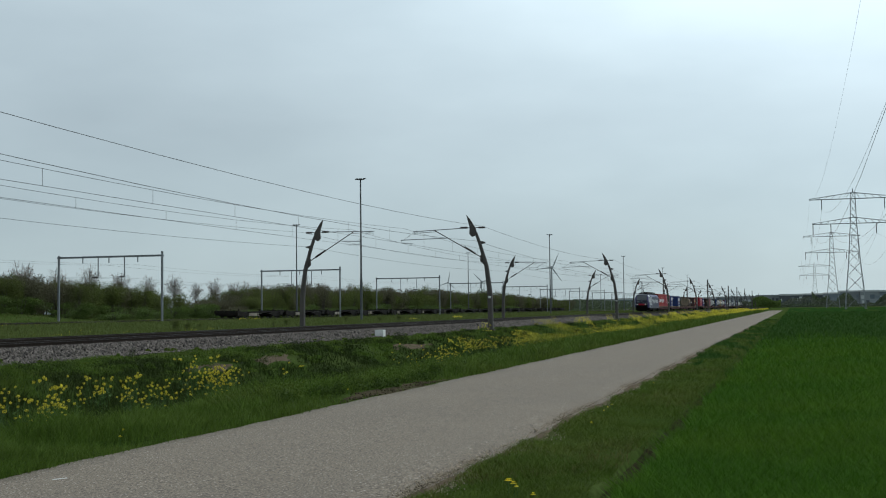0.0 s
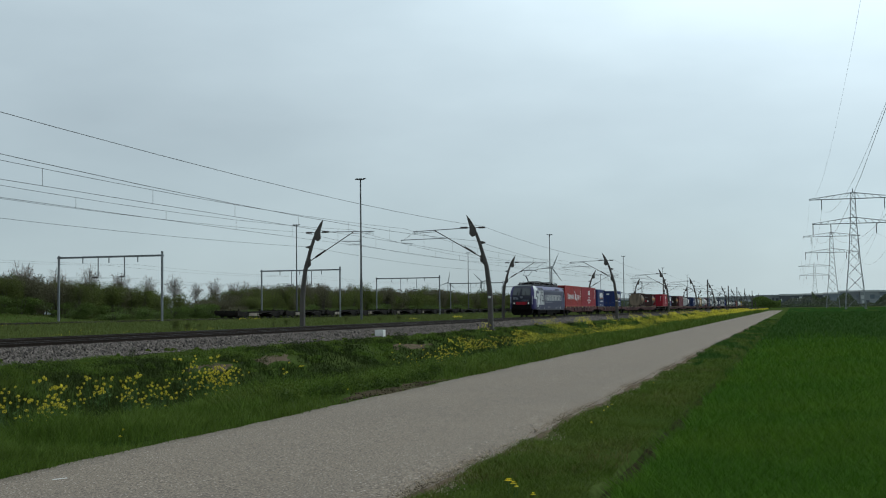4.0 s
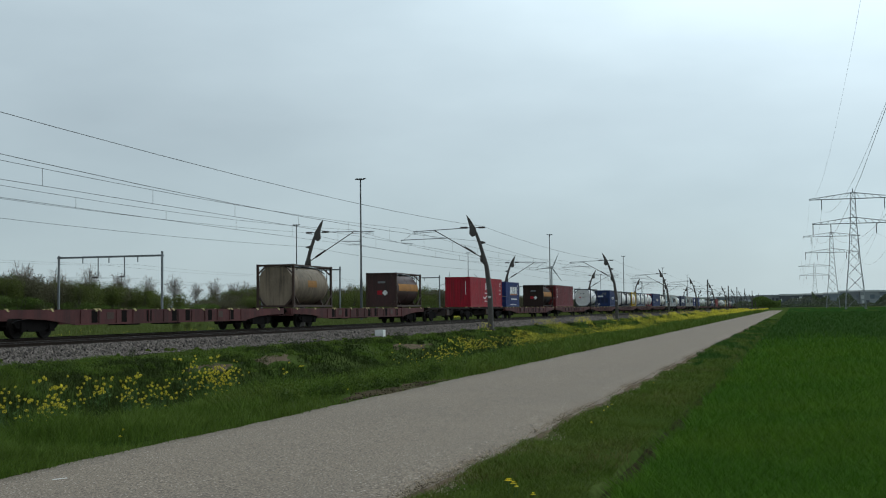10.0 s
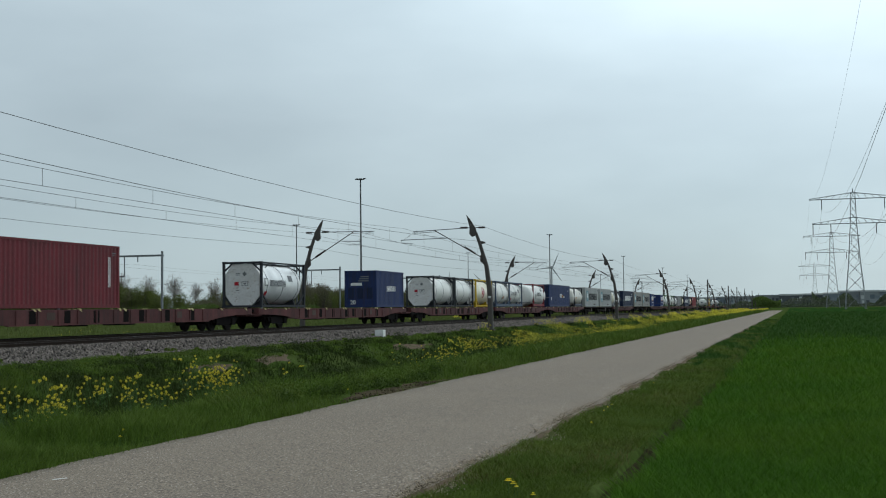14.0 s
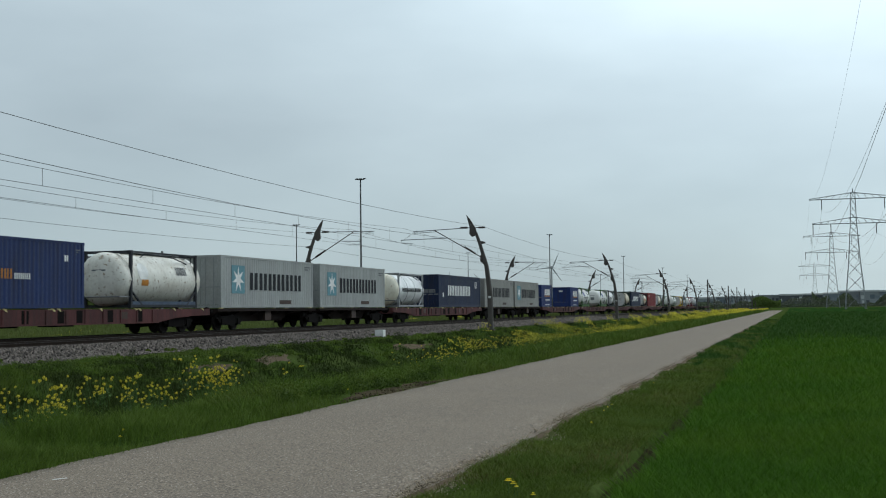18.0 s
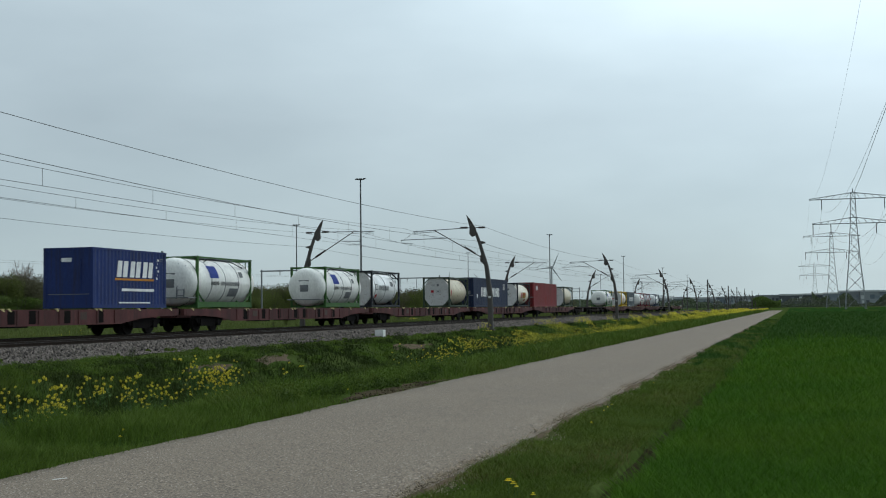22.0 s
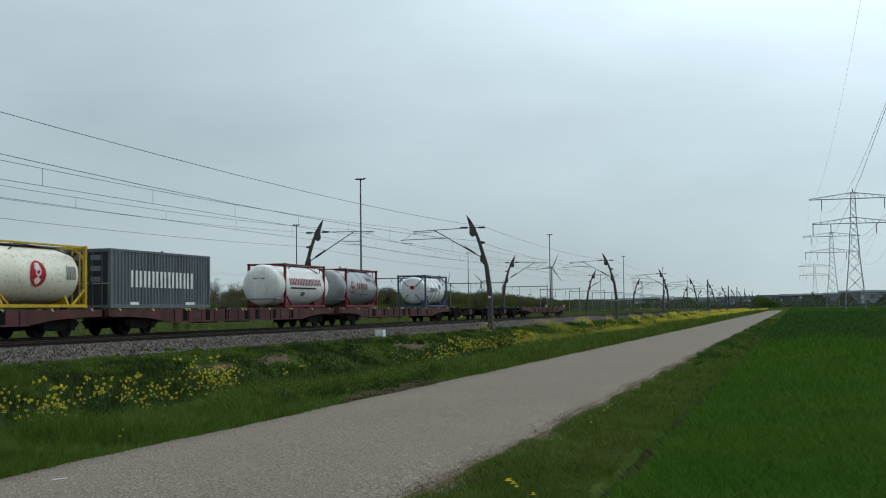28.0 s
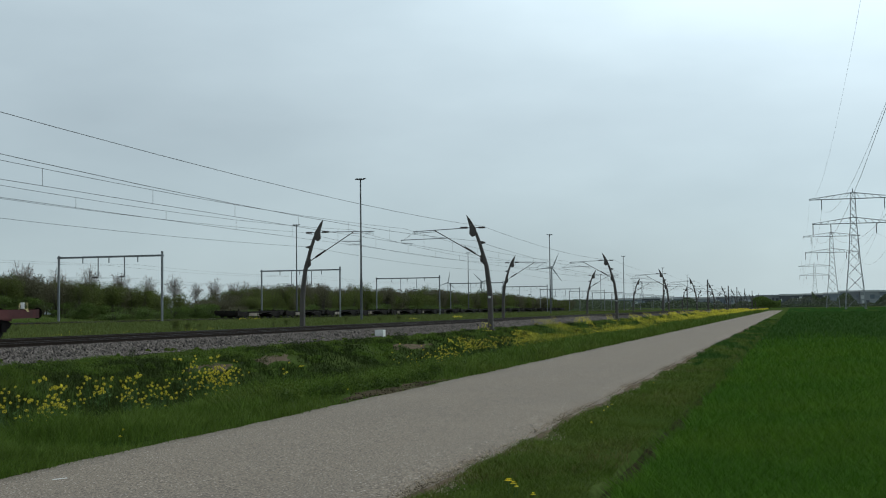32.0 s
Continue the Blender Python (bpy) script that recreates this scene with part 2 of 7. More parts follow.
# ---- ground ----
ROAD_Z, ROAD_NEAR, ROAD_FAR = -0.60, -3.12, -7.35
LEVELS_X = (-4000, -600, -120, -101, -94, -70, -52, -36, -33.5, -22.2, -20.3, -18.2, -16.6, -14.2, -11.8, -9.6, -8.2, -7.4, -7.0, -3.4, -3.0, -1.72, -1.61, -1.5, 30, 4000)
LEVELS_Z = (0.0, 0.0, 0.15, -0.1, -0.2, -0.2, -0.25, -0.35, -0.45, -0.46, -0.55, -0.68, -1.35, -1.7, -1.35, -0.74, -0.62, -0.63, -0.68, -0.68, -0.63, -0.66, -0.88, -0.74, -0.72, -0.7)


def ripple(x, y, f):
    return np.sin(x * f + 1.3 * np.sin(y * f * 0.7)) * np.cos(y * f * 0.83 + np.sin(x * f * 1.31) + 0.6)


def ground_z(x, y):
    x, y = np.asarray(x, float), np.asarray(y, float)
    z = np.interp(x, LEVELS_X, LEVELS_Z)
    rough = np.interp(x, (-120, -95, -35, -22.5, -20, -10, -8, -7.4, -7, -3.3, -2.9, -1.4, 10, 60), (0.5, 0.1, 0.05, 0.02, 0.12, 0.16, 0.07, 0.02, 0.0, 0.0, 0.02, 0.03, 0.03, 0.05))
    z = z + rough * (ripple(x, y, 0.9) * 0.6 + ripple(x + 7, y - 3, 2.3) * 0.4)
    # the grass bank behind the sidings rises towards the south end
    bank = np.clip((-92 - x) / 12, 0, 1) * np.clip((160 - y) / 32, 0, 1)
    return z + bank * 2.1


def sheet(name, xs, ys, z_at, material):
    xs, ys = np.asarray(xs, float), np.asarray(ys, float)
    gx, gy = np.meshgrid(xs, ys)
    v = np.stack([gx.ravel(), gy.ravel(), z_at(gx, gy).ravel()], 1)
    nx, ny = len(xs), len(ys)
    i, j = np.meshgrid(np.arange(nx - 1), np.arange(ny - 1))
    a = (j * nx + i).ravel()
    loops = np.stack([a, a + 1, a + nx + 1, a + nx], 1).ravel()
    me = fast_mesh(name, v, np.full(len(a), 4), material, loops)
    me.polygons.foreach_set("use_smooth", np.ones(len(a), bool))
    return new(name, me)


gx = np.unique(np.concatenate([np.linspace(-26, 2, 113), [-1.72, -1.66, -1.61, -1.56, -1.5], np.linspace(2, 40, 39), np.linspace(-140, -26, 60), -np.geomspace(140, 4500, 18), np.geomspace(40, 4500, 18)]))
gy = np.unique(np.concatenate([np.linspace(-60, 8, 20), np.linspace(8, 70, 249), np.linspace(70, 320, 160), np.geomspace(320, 4800, 30), [-1500, -400, -150]]))
tagged(sheet("ground", gx, gy, ground_z, SOIL), "flat polder ground with grass, ditch and young crop", "ground", kind="structure")


def road_edge(y, base, wob, k):
    return base + wob * (np.sin(y * 0.9 + k) + 0.6 * np.sin(y * 2.7 + 2 * k) + 0.5 * np.sin(y * 6.1 + k))


ry = np.unique(np.concatenate([np.linspace(-60, 8, 30), np.linspace(8, 90, 400), np.linspace(90, 420, 200)]))
rv, rl = [], []
for k, u in enumerate((0, 0.012, 0.125, 0.25, 0.5, 0.75, 0.875, 0.985, 1)):
    rx = road_edge(ry, ROAD_FAR, 0.03, 0.4) * (1 - u) + road_edge(ry, ROAD_NEAR, 0.045, 1.7) * u
    rv.append(np.stack([rx, ry, ROAD_Z + 0.03 * np.sin(math.pi * u) - (0.1 if k in (0, 8) else 0) * np.ones_like(ry)], 1))
rn = len(ry)
for k in range(8):
    a = np.arange(rn - 1) + k * rn
    rl.append(np.stack([a, a + rn, a + rn + 1, a + 1], 1))
rl = np.concatenate(rl)
road_mesh = fast_mesh("road", np.concatenate(rv), np.full(len(rl), 4), ASPHALT, rl.ravel())
road_mesh.polygons.foreach_set("use_smooth", np.ones(len(rl), bool))
tagged(new("road", road_mesh), "narrow grey asphalt service road with worn edges", "road", kind="structure")

FURROW_SOIL = surface("dark_furrow_soil", (0.022, 0.017, 0.011), 0.95, var=0.5, scale=3.0, fine=14, bump=0.8, bump_scale=18, second=(0.04, 0.034, 0.018), amount=0.6)
tagged(sheet("field_furrow", np.array([-1.74, -1.68, -1.61, -1.53, -1.46]), np.linspace(6, 27, 160), lambda a, b: ground_z(a, b) + np.where((a > -1.72) & (a < -1.48), 0.012, -0.03), FURROW_SOIL), "dark crumbly furrow between verge and crop", "furrow", kind="structure")

# ---- ballast bed, sleepers, rails ----
TRACKS = (-25.35, -29.54)
YARD = (-77.6, -81.6, -85.6)


def track_bed(name, outline, y0, y1, label, step):
    ys = np.unique(np.concatenate([np.arange(y0, 200, step), np.linspace(200, y1, 60)]))
    xs = np.array([p[0] for p in outline])
    zs = np.array([p[1] for p in outline])
    fine = np.unique(np.concatenate([np.linspace(xs[k], xs[k + 1], max(2, int(abs(xs[k + 1] - xs[k]) / 0.3))) for k in range(len(xs) - 1)]))
    order = np.argsort(xs)
    def z_at(a, b):
        return np.interp(a, xs[order], zs[order]) + 0.03 * ripple(a * 3, b * 3, 2.1) + 0.02 * ripple(a, b, 9.0)
    return tagged(sheet(name, fine, ys, z_at, BALLAST), label, "ballast", kind="structure")


track_bed("ballast_bed", [(-33.6, -0.5), (-32.4, -0.20), (-31.9, -0.17), (-23.4, -0.17), (-23.1, -0.19), (-22.0, -0.455), (-21.2, -0.53)], 5, 1500, "grey crushed stone ballast under two tracks", 0.5)
tagged(sheet("track_bed", np.linspace(-31.4, -23.75, 20), np.unique(np.concatenate([np.linspace(5, 200, 100), np.linspace(200, 1500, 40)])), lambda a, b: -0.15 + 0.0 * a, BED), "rust-stained stone between the rails, darkened for the rails' shadow", "ballast", kind="structure")
track_bed("yard_ballast", [(-90.0, -0.4), (-89.0, -0.18), (-75.0, -0.18), (-74.0, -0.4)], 60, 1500, "low overgrown ballast of the sidings", 2.0)

RAIL_OUT = [(-0.075, -0.172), (0.075, -0.172), (0.075, -0.16), (0.01, -0.14), (0.01, -0.045), (0.036, -0.035), (0.036, -0.004), (-0.036, -0.004), (-0.036, -0.035), (-0.01, -0.045), (-0.01, -0.14), (-0.075, -0.16)]
rail_mesh = Shape().prism(RAIL_OUT, "y", 0, 1500).mesh("rail", RAIL_RUST)
head_mesh = box(-0.034, 0, -0.004, 0.034, 1500, 0.0).mesh("rail_head", RAIL_TOP)
sleeper_mesh = Shape().prism([(-1.27, -0.26), (1.27, -0.26), (1.27, -0.19), (0.9, -0.17), (0.5, -0.19), (-0.5, -0.19), (-0.9, -0.17), (-1.27, -0.19)], "y", -0.13, 0.13).mesh("sleeper", SLEEPER)
for cx, yard in [(x, 0) for x in TRACKS] + [(x, 1) for x in YARD]:
    tr = thing("railway_track", "rusty rails of an overgrown siding track" if yard else "main line railway track with shiny rail heads on concrete sleepers", "railway track", "railway tracks", "structure", at=pose(cx, 5 if not yard else 60, 0))
    for side in (-0.754, 0.754):
        r = part("rail", rail_mesh, RAIL_RUST, tr, at=pose(side, 0, 0))
        part("rail_head", head_mesh, RAIL_TOP, r, "polished running surface")
    if not yard:
        for k in range(105):
            part("sleeper", sleeper_mesh, SLEEPER, tr, at=pose(0, 27 + k * 0.6, 0.05))


# ---- overhead line masts ----
LEAN = [(-0.55, 0.0), (0.0, 0.0), (1.2, 0.0), (2.1, 0.02), (3.9, 0.24), (5.4, 0.68), (6.5, 1.08), (7.3, 1.48)]


def lean_at(z):
    return float(np.interp(z, [p[0] for p in LEAN], [p[1] for p in LEAN]))


def mast(label, at, rest_in, rest_out, droop):
    """A curved tapered mast leaning over the track towards -x, with bracket arm, struts and insulators."""
    t = thing("catenary_mast", label, "mast", "overhead line masts", at=at)
    zs = np.linspace(-0.5, 6.2, 18)
    v, f = [], []
    for z in zs:
        w = float(np.interp(z, (-0.5, 1.8, 4.4, 6.2), (0.18, 0.17, 0.13, 0.1)))
        x = -lean_at(z)
        for dx, dy in ((-1, -0.6), (-0.6, -1), (0.6, -1), (1, -0.6), (1, 0.6), (0.6, 1), (-0.6, 1), (-1, 0.6)):
            v.append((x + dx * w, dy * w * 0.8, z))
    for i in range(len(zs) - 1):
        for j in range(8):
            a, b = i * 8 + j, i * 8 + (j + 1) % 8
            f.append((a, b, b + 8, a + 8))
    f += [tuple(range(8))[::-1], tuple(range(len(v) - 8, len(v)))]
    part("post", Shape().add(v, f), MAST_STEEL, t, "curved tapered dark steel post", True)
    part("footing", box(-0.3, -0.3, -0.95, 0.3, 0.3, -0.36), SLEEPER, t, "stained concrete footing")
    part("fin", Shape().prism([(-0.86, 6.0), (-1.2, 5.86), (-1.4, 6.05), (-1.36, 6.5), (-1.6, 7.36), (-1.36, 7.08), (-0.96, 6.45)], "y", -0.06, 0.06), MAST_STEEL, t, "leaf-shaped steel tip")
    part("bracket_plate", Shape().prism([(-0.4, 3.95), (-0.66, 4.2), (-0.64, 4.6), (-0.42, 4.75), (-0.3, 4.35)], "y", -0.05, 0.05), MAST_STEEL, t)
    part("top_tube", Shape().tube([(-1.0, 0, 6.5), (-5.4, 0, 6.52 - droop)], 0.03, 6), GALV, t, "horizontal bracket tube")
    part("tube_end", Shape().tube([(-3.75, 0, 6.4 - droop * 0.62), (-5.3, 0, 6.41 - droop), (-5.35, 0, 6.3 - droop)], 0.02, 5), GALV, t)
    part("top_insulator", Shape().turned([(-1.5, 0.04), (-1.56, 0.07), (-1.98, 0.07), (-2.04, 0.04)], 8, 0, 6.5, "x"), INSULATOR, t)
    part("feeder_insulator", Shape().turned([(-0.95, 0.03), (-0.78, 0.03), (-0.74, 0.065), (-0.34, 0.065), (-0.28, 0.03)], 8, 0, 6.48, "x"), INSULATOR, t)
    part("strut", Shape().tube([(-0.55, 0, 4.45), (-3.85, 0, 6.48 - droop * 0.6)], 0.032, 6), MAST_STEEL, t, "slanting bracket strut")
    part("strut_insulator", Shape().tube([(-1.0, 0, 4.73), (-1.75, 0, 5.19)], 0.07, 8), INSULATOR, t)
    part("registration_tube", Shape().tube([(-rest_in, 0, 5.83), (-rest_out, 0, 5.77)], 0.026, 6), GALV, t)
    part("hanger", Shape().tube([(-5.1, 0, 6.42), (-rest_out + 0.25, 0, 5.8)], 0.012, 5), GALV, t)
    part("steady_arm", Shape().tube([(-rest_out + 0.05, 0, 5.76), (-rest_out + 0.1, 0, 5.58), (-rest_out + 0.9, 0, 5.52)], 0.016, 6), GALV, t)
    part("return_bracket", Shape().prism([(-0.75, 5.3), (-0.3, 5.42), (-0.3, 5.5), (-0.85, 5.62)], "y", -0.045, 0.045), MAST_STEEL, t)
    part("name_plate", box(-0.1, -0.18, 1.7, 0.08, -0.15, 1.85), WHITE_PAINT, t, "small white plate")
    return t


MAST_Y0, MAST_STEP = 76.0, 60.0
NEAR_X, FAR_X, MAST_Z = -19.4, -33.0, 0.0
near_mast = mast("dark curved steel catenary mast beside the near track", pose(NEAR_X, MAST_Y0 + 0.6, MAST_Z), 2.9, 6.3, 0.19)
far_mast = mast("dark curved steel catenary mast beyond the far track", pose(FAR_X, MAST_Y0 + 0.5, MAST_Z, 0, 0, 180), 2.8, 4.4, 0.08)
for k in range(-1, 14):
    if k:
        copy_thing(near_mast, pose(NEAR_X, MAST_Y0 + MAST_STEP * k, MAST_Z))
        copy_thing(far_mast, pose(FAR_X, MAST_Y0 + 0.5 + MAST_STEP * k, MAST_Z, 0, 0, 180))


def sagging(x, z, sag, y_first, step, count, r, steps=10):
    pts = []
    for k in range(count):
        for j in range(steps):
            u = j / steps
            pts.append((x, y_first + step * (k + u), z - 4 * sag * u * (1 - u)))
    pts.append((x, y_first + step * count, z))
    return Shape().tube(pts, r, 4)


WIRE_Y = MAST_Y0 - MAST_STEP
for wx, wz, sag, wr, what in ((-19.66, 6.5, 0.47, 0.0105, "feeder wire"), (-20.2, 5.55, 0.5, 0.0105, "return wire"), (-25.3, 6.53, 0.48, 0.010, "catenary wire"), (-25.3, 5.52, 0.03, 0.011, "contact wire"),
                              (-28.97, 6.55, 0.68, 0.010, "catenary wire"), (-28.97, 5.5, 0.05, 0.011, "contact wire"), (-32.75, 6.48, 0.5, 0.0105, "feeder wire"), (-32.3, 5.45, 0.38, 0.0105, "return wire")):
    tagged(part("overhead_wire", sagging(wx, wz, sag, WIRE_Y, MAST_STEP, 14, wr), WIRE), "thin dark " + what + " strung along the masts", "wire", "overhead wires")
dropper = Shape().tube([(0, 0, 0), (0, 0, 0.62)], 0.007, 4).mesh("dropper", WIRE)
for wx, z0, sag in ((-25.3, 5.49, 0.48), (-28.97, 5.45, 0.68)):
    for k in range(0, 5):
        for j in range(8):
            u = (j + 0.62) / 8
            top = 6.56 - 4 * sag * u * (1 - u)
            d = part("dropper_wire", dropper, WIRE, at=pose(wx, WIRE_Y + MAST_STEP * (k + u), z0))
            d.scale = (1, 1, (top - z0) / 0.62)
            tagged(d, "thin dropper between contact and catenary wire", "wire", "droppers")

# ---- portals over the sidings, lamp masts ----
P_NEAR, P_FAR, P_Y = -87.4, -104.7, 130.0  # drawn a sixth too large and scaled down below


def portal(at):
    t = thing("catenary_portal", "grey steel portal frame over the sidings", "portal", "portals", at=at)
    for x, h in ((P_NEAR, 9.9), (P_FAR, 9.6)):
        part("post", box(x - 0.125, -0.12, -0.5, x + 0.125, 0.12, h), GALV, t)
        part("cap", box(x - 0.2, -0.2, 9.15, x + 0.2, 0.2, 9.4), GALV, t)
    part("crossbeam", box(P_FAR + 0.15, -0.13, 9.15, P_NEAR - 0.15, 0.13, 9.42), GALV, t)
    for x, drop in ((-91.4, 0.75), (-93.6, 2.9), (-96.2, 0.75), (-98.0, 2.9), (-100.6, 0.75)):
        part("hanger", box(x - 0.06, -0.06, 9.15 - drop, x + 0.06, 0.06, 9.15), GALV, t)
        if drop > 1:
            part("insulator", Shape().turned([(x, 0.05), (x - 0.1, 0.1), (x - 0.9, 0.1), (x - 1.0, 0.04)], 8, 0, 9.2 - drop, "x"), INSULATOR, t)
    return t


first_portal = portal(pose(0, P_Y, 0.138))
first_portal.scale = (0.857, 0.857, 0.857)
for k in range(1, 14):
    copy_thing(first_portal, pose(0, P_Y + 60 * k, 0.138))
for wx, wz in ((-78.3, 7.0), (-82.4, 7.0), (-80.2, 5.45), (-84.0, 5.45), (-88.6, 5.5)):
    tagged(part("siding_wire", sagging(wx, wz, 0.4, P_Y - 60, 60, 14, 0.011), WIRE), "thin dark wire over the sidings", "wire", "siding wires")


def lamp_mast(at, h):
    t = thing("lamp_mast", "tall slim grey lamp mast with floodlights on top", "lamp mast", "lamp masts", at=at)
    part("pole", Shape().tube([(0, 0, -0.5), (0, 0, 5), (0, 0, h)], [0.15, 0.13, 0.085], 10), LAMP_STEEL, t, smooth=True)
    part("lower_sleeve", Shape().tube([(0, 0, -0.4), (0, 0, 5.0)], 0.17, 10), LAMP_STEEL, t, smooth=True)
    part("head_frame", box(-0.45, -0.05, h - 0.06, 0.45, 0.05, h + 0.03), LAMP_STEEL, t)
    for x in (-0.5, 0.0, 0.5):
        part("floodlight", Shape().prism([(x - 0.18, h - 0.03), (x + 0.18, h + 0.06), (x + 0.17, h + 0.16), (x - 0.12, h + 0.14)], "y", -0.15, 0.15), LAMP_STEEL, t)
    return t


lamp = lamp_mast(pose(-52.5, 140.5, 0), 17.7)
for k in range(1, 5):
    copy_thing(lamp, pose(-52.5, 140.5 + 122.3 * k, 0))
for k in range(5):
    copy_thing(lamp, pose(-88.8, 203.2 + 122 * k, -0.6))

# ---- trackside box ----
cab = thing("trackside_cabinet", "small plain white trackside box at the edge of the ballast", "cabinet", at=pose(-21.6, 60.7, -0.5))
part("body", Shape().prism([(-0.24, 0.0), (0.24, 0.0), (0.24, 0.385), (0.215, 0.4), (-0.215, 0.4), (-0.24, 0.385)], "y", -0.2, 0.2), WHITE_PAINT, cab)
part("base_plate", box(-0.27, -0.23, -0.05, 0.27, 0.23, 0.03), CONCRETE, cab, "concrete base")

# loose stones on the shoulder of the ballast
st_rng = np.random.default_rng(3)
sn = 32000
sy = 24 * (150 / 24) ** st_rng.uniform(0, 1, sn)
sx = st_rng.uniform(-24.2, -21.35, sn)
sz = np.interp(sx, (-23.4, -23.1, -22.0, -21.3), (-0.17, -0.19, -0.45, -0.5)) + st_rng.uniform(-0.01, 0.03, sn)
octa = np.array([(1, 0, 0), (-1, 0, 0), (0, 1, 0), (0, -1, 0), (0, 0, 1), (0, 0, -1)], float)
sv = octa[None] * st_rng.uniform(0.025, 0.08, (sn, 6, 1)) * np.maximum(1, sy / 70)[:, None, None]
sa = st_rng.uniform(0, 6.28, sn)
rot = np.stack([sv[:, :, 0] * np.cos(sa)[:, None] - sv[:, :, 1] * np.sin(sa)[:, None], sv[:, :, 0] * np.sin(sa)[:, None] + sv[:, :, 1] * np.cos(sa)[:, None], sv[:, :, 2]], 2)
sv = (rot + np.stack([sx, sy, sz], 1)[:, None]).reshape(-1, 3)
tri = np.array([(0, 2, 4), (2, 1, 4), (1, 3, 4), (3, 0, 4), (2, 0, 5), (1, 2, 5), (3, 1, 5), (0, 3, 5)])
sl = (np.arange(sn)[:, None, None] * 6 + tri[None]).ravel()
tagged(new("ballast_stones", fast_mesh("ballast_stones", sv, np.full(sn * 8, 3), STONE, sl)), "loose grey ballast stones on the track shoulder", "ballast", kind="stuff")
tagged(part("road_mark", Shape().prism([(-6.70, 9.62), (-6.678, 9.612), (-6.605, 9.735), (-6.627, 9.75)], "z", ROAD_Z + 0.005, ROAD_Z + 0.016), WHITE_PAINT), "short worn white paint mark on the asphalt", "road marking")


def plain_post(x, y, h):
    t = thing("steel_post", "straight dark steel post beside the distant tracks", "post", "straight posts", at=pose(x, y, -0.4))
    part("shaft", box(-0.16, -0.16, 0, 0.16, 0.16, h), MAST_STEEL, t)
    part("footing", box(-0.35, -0.35, -0.3, 0.35, 0.35, 0.25), CONCRETE, t)


for x, y, h in ((-20.5, 307, 8.3), (-20.5, 409, 8.4), (-20.5, 474, 9.0), (-20.5, 555, 9.4), (-20.5, 659, 9.9), (-36, 349, 9.3), (-36, 430, 8.7), (-20.5, 780, 9.6), (-20.5, 900, 9.6)):
    plain_post(x, y, h)

# ---- parked flat wagons in the sidings ----
YARD_WAGON = surface("sooty_parked_wagon", (0.013, 0.012, 0.011), 0.9, var=0.3, scale=1.0, second=(0.035, 0.027, 0.02), amount=0.5)


def parked_wagon(at, see_through=False):
    t = thing("parked_flat_wagon", "parked flat wagon with added pale panels for the ground seen beneath" if see_through else "dark empty container flat wagon parked in the sidings", "flat wagon", "parked wagons", at=at)
    part("frame", box(-0.55, -7.8, 0.8, 0.55, 7.8, 1.02), YARD_WAGON, t)
    for s in (-1, 1):
        part("side_sill", box(s * 1.2 - 0.05, -7.8, 0.9, s * 1.2 + 0.05, 7.8, 1.02), YARD_WAGON, t)
        part("end_cluster", box(-1.2, min(s * 6.9, s * 7.8), 0.45, 1.2, max(s * 6.9, s * 7.8), 1.12), YARD_WAGON, t, "dark end gear")
        bg = part("bogie", Shape().prism([(s * 5.4 - 1.7, 0.6), (s * 5.4 - 1.3, 0.36), (s * 5.4 - 0.5, 0.3), (s * 5.4 + 0.5, 0.3), (s * 5.4 + 1.3, 0.36), (s * 5.4 + 1.7, 0.6), (s * 5.4 + 1.2, 0.84), (s * 5.4 - 1.2, 0.84)], "x", -1.08, 1.08), YARD_WAGON, t)
        for wy in (-0.95, 0.95):
            part("wheelset", Shape().turned([(-0.82, 0.05), (-0.82, 0.46), (-0.7, 0.48), (-0.7, 0.1), (0.7, 0.1), (0.7, 0.48), (0.82, 0.46), (0.82, 0.05)], 14, s * 5.4 + wy, 0.46, "x"), WHEEL_DARK, bg)
            part("axle_box", box(0.98, s * 5.4 + wy - 0.2, 0.24, 1.16, s * 5.4 + wy + 0.2, 0.62), YARD_WAGON, bg)
        part("stanchion", Shape().box(-1.2, s * 7.4 - 0.05, 1.02, -1.1, s * 7.4 + 0.05, 1.36).box(1.1, s * 7.4 - 0.05, 1.02, 1.2, s * 7.4 + 0.05, 1.36), YARD_WAGON, t)
        part("headstock", box(-1.25, min(s * 7.8, s * 7.95), 0.75, 1.25, max(s * 7.8, s * 7.95), 1.15), YARD_WAGON, t)
        for sx in (-0.87, 0.87):
            part("buffer", Shape().turned([(s * 7.9, 0.09), (s * 8.35, 0.09), (s * 8.35, 0.22), (s * 8.42, 0.22)], 10, sx, 1.0), YARD_WAGON, t)
    for y in (-3.4, 0.0, 3.4):
        part("crossbeam", box(-1.17, y - 0.1, 0.8, 1.17, y + 0.1, 1.02), YARD_WAGON, t)
        # added panels stand in for pale ground showing below the frame
        if see_through:
            part("ground_panel", box(1.2, y - 1.55, 0.3, 1.26, y + 1.55, 0.86), PALE_GROUND, t, "added pale panel for the ground seen under the frame")
    return t


# tan of the bright ground behind, put on added panels under the wagons
PALE_GROUND = surface("pale_ground_panels", (0.3, 0.27, 0.22), 0.9, var=0.2, scale=1.2, fine=10, second=(0.16, 0.13, 0.1), amount=0.7)
WHEEL_DARK = surface("dark_wheel_steel", (0.03, 0.026, 0.024), 0.7, 0.4, var=0.2, scale=3)
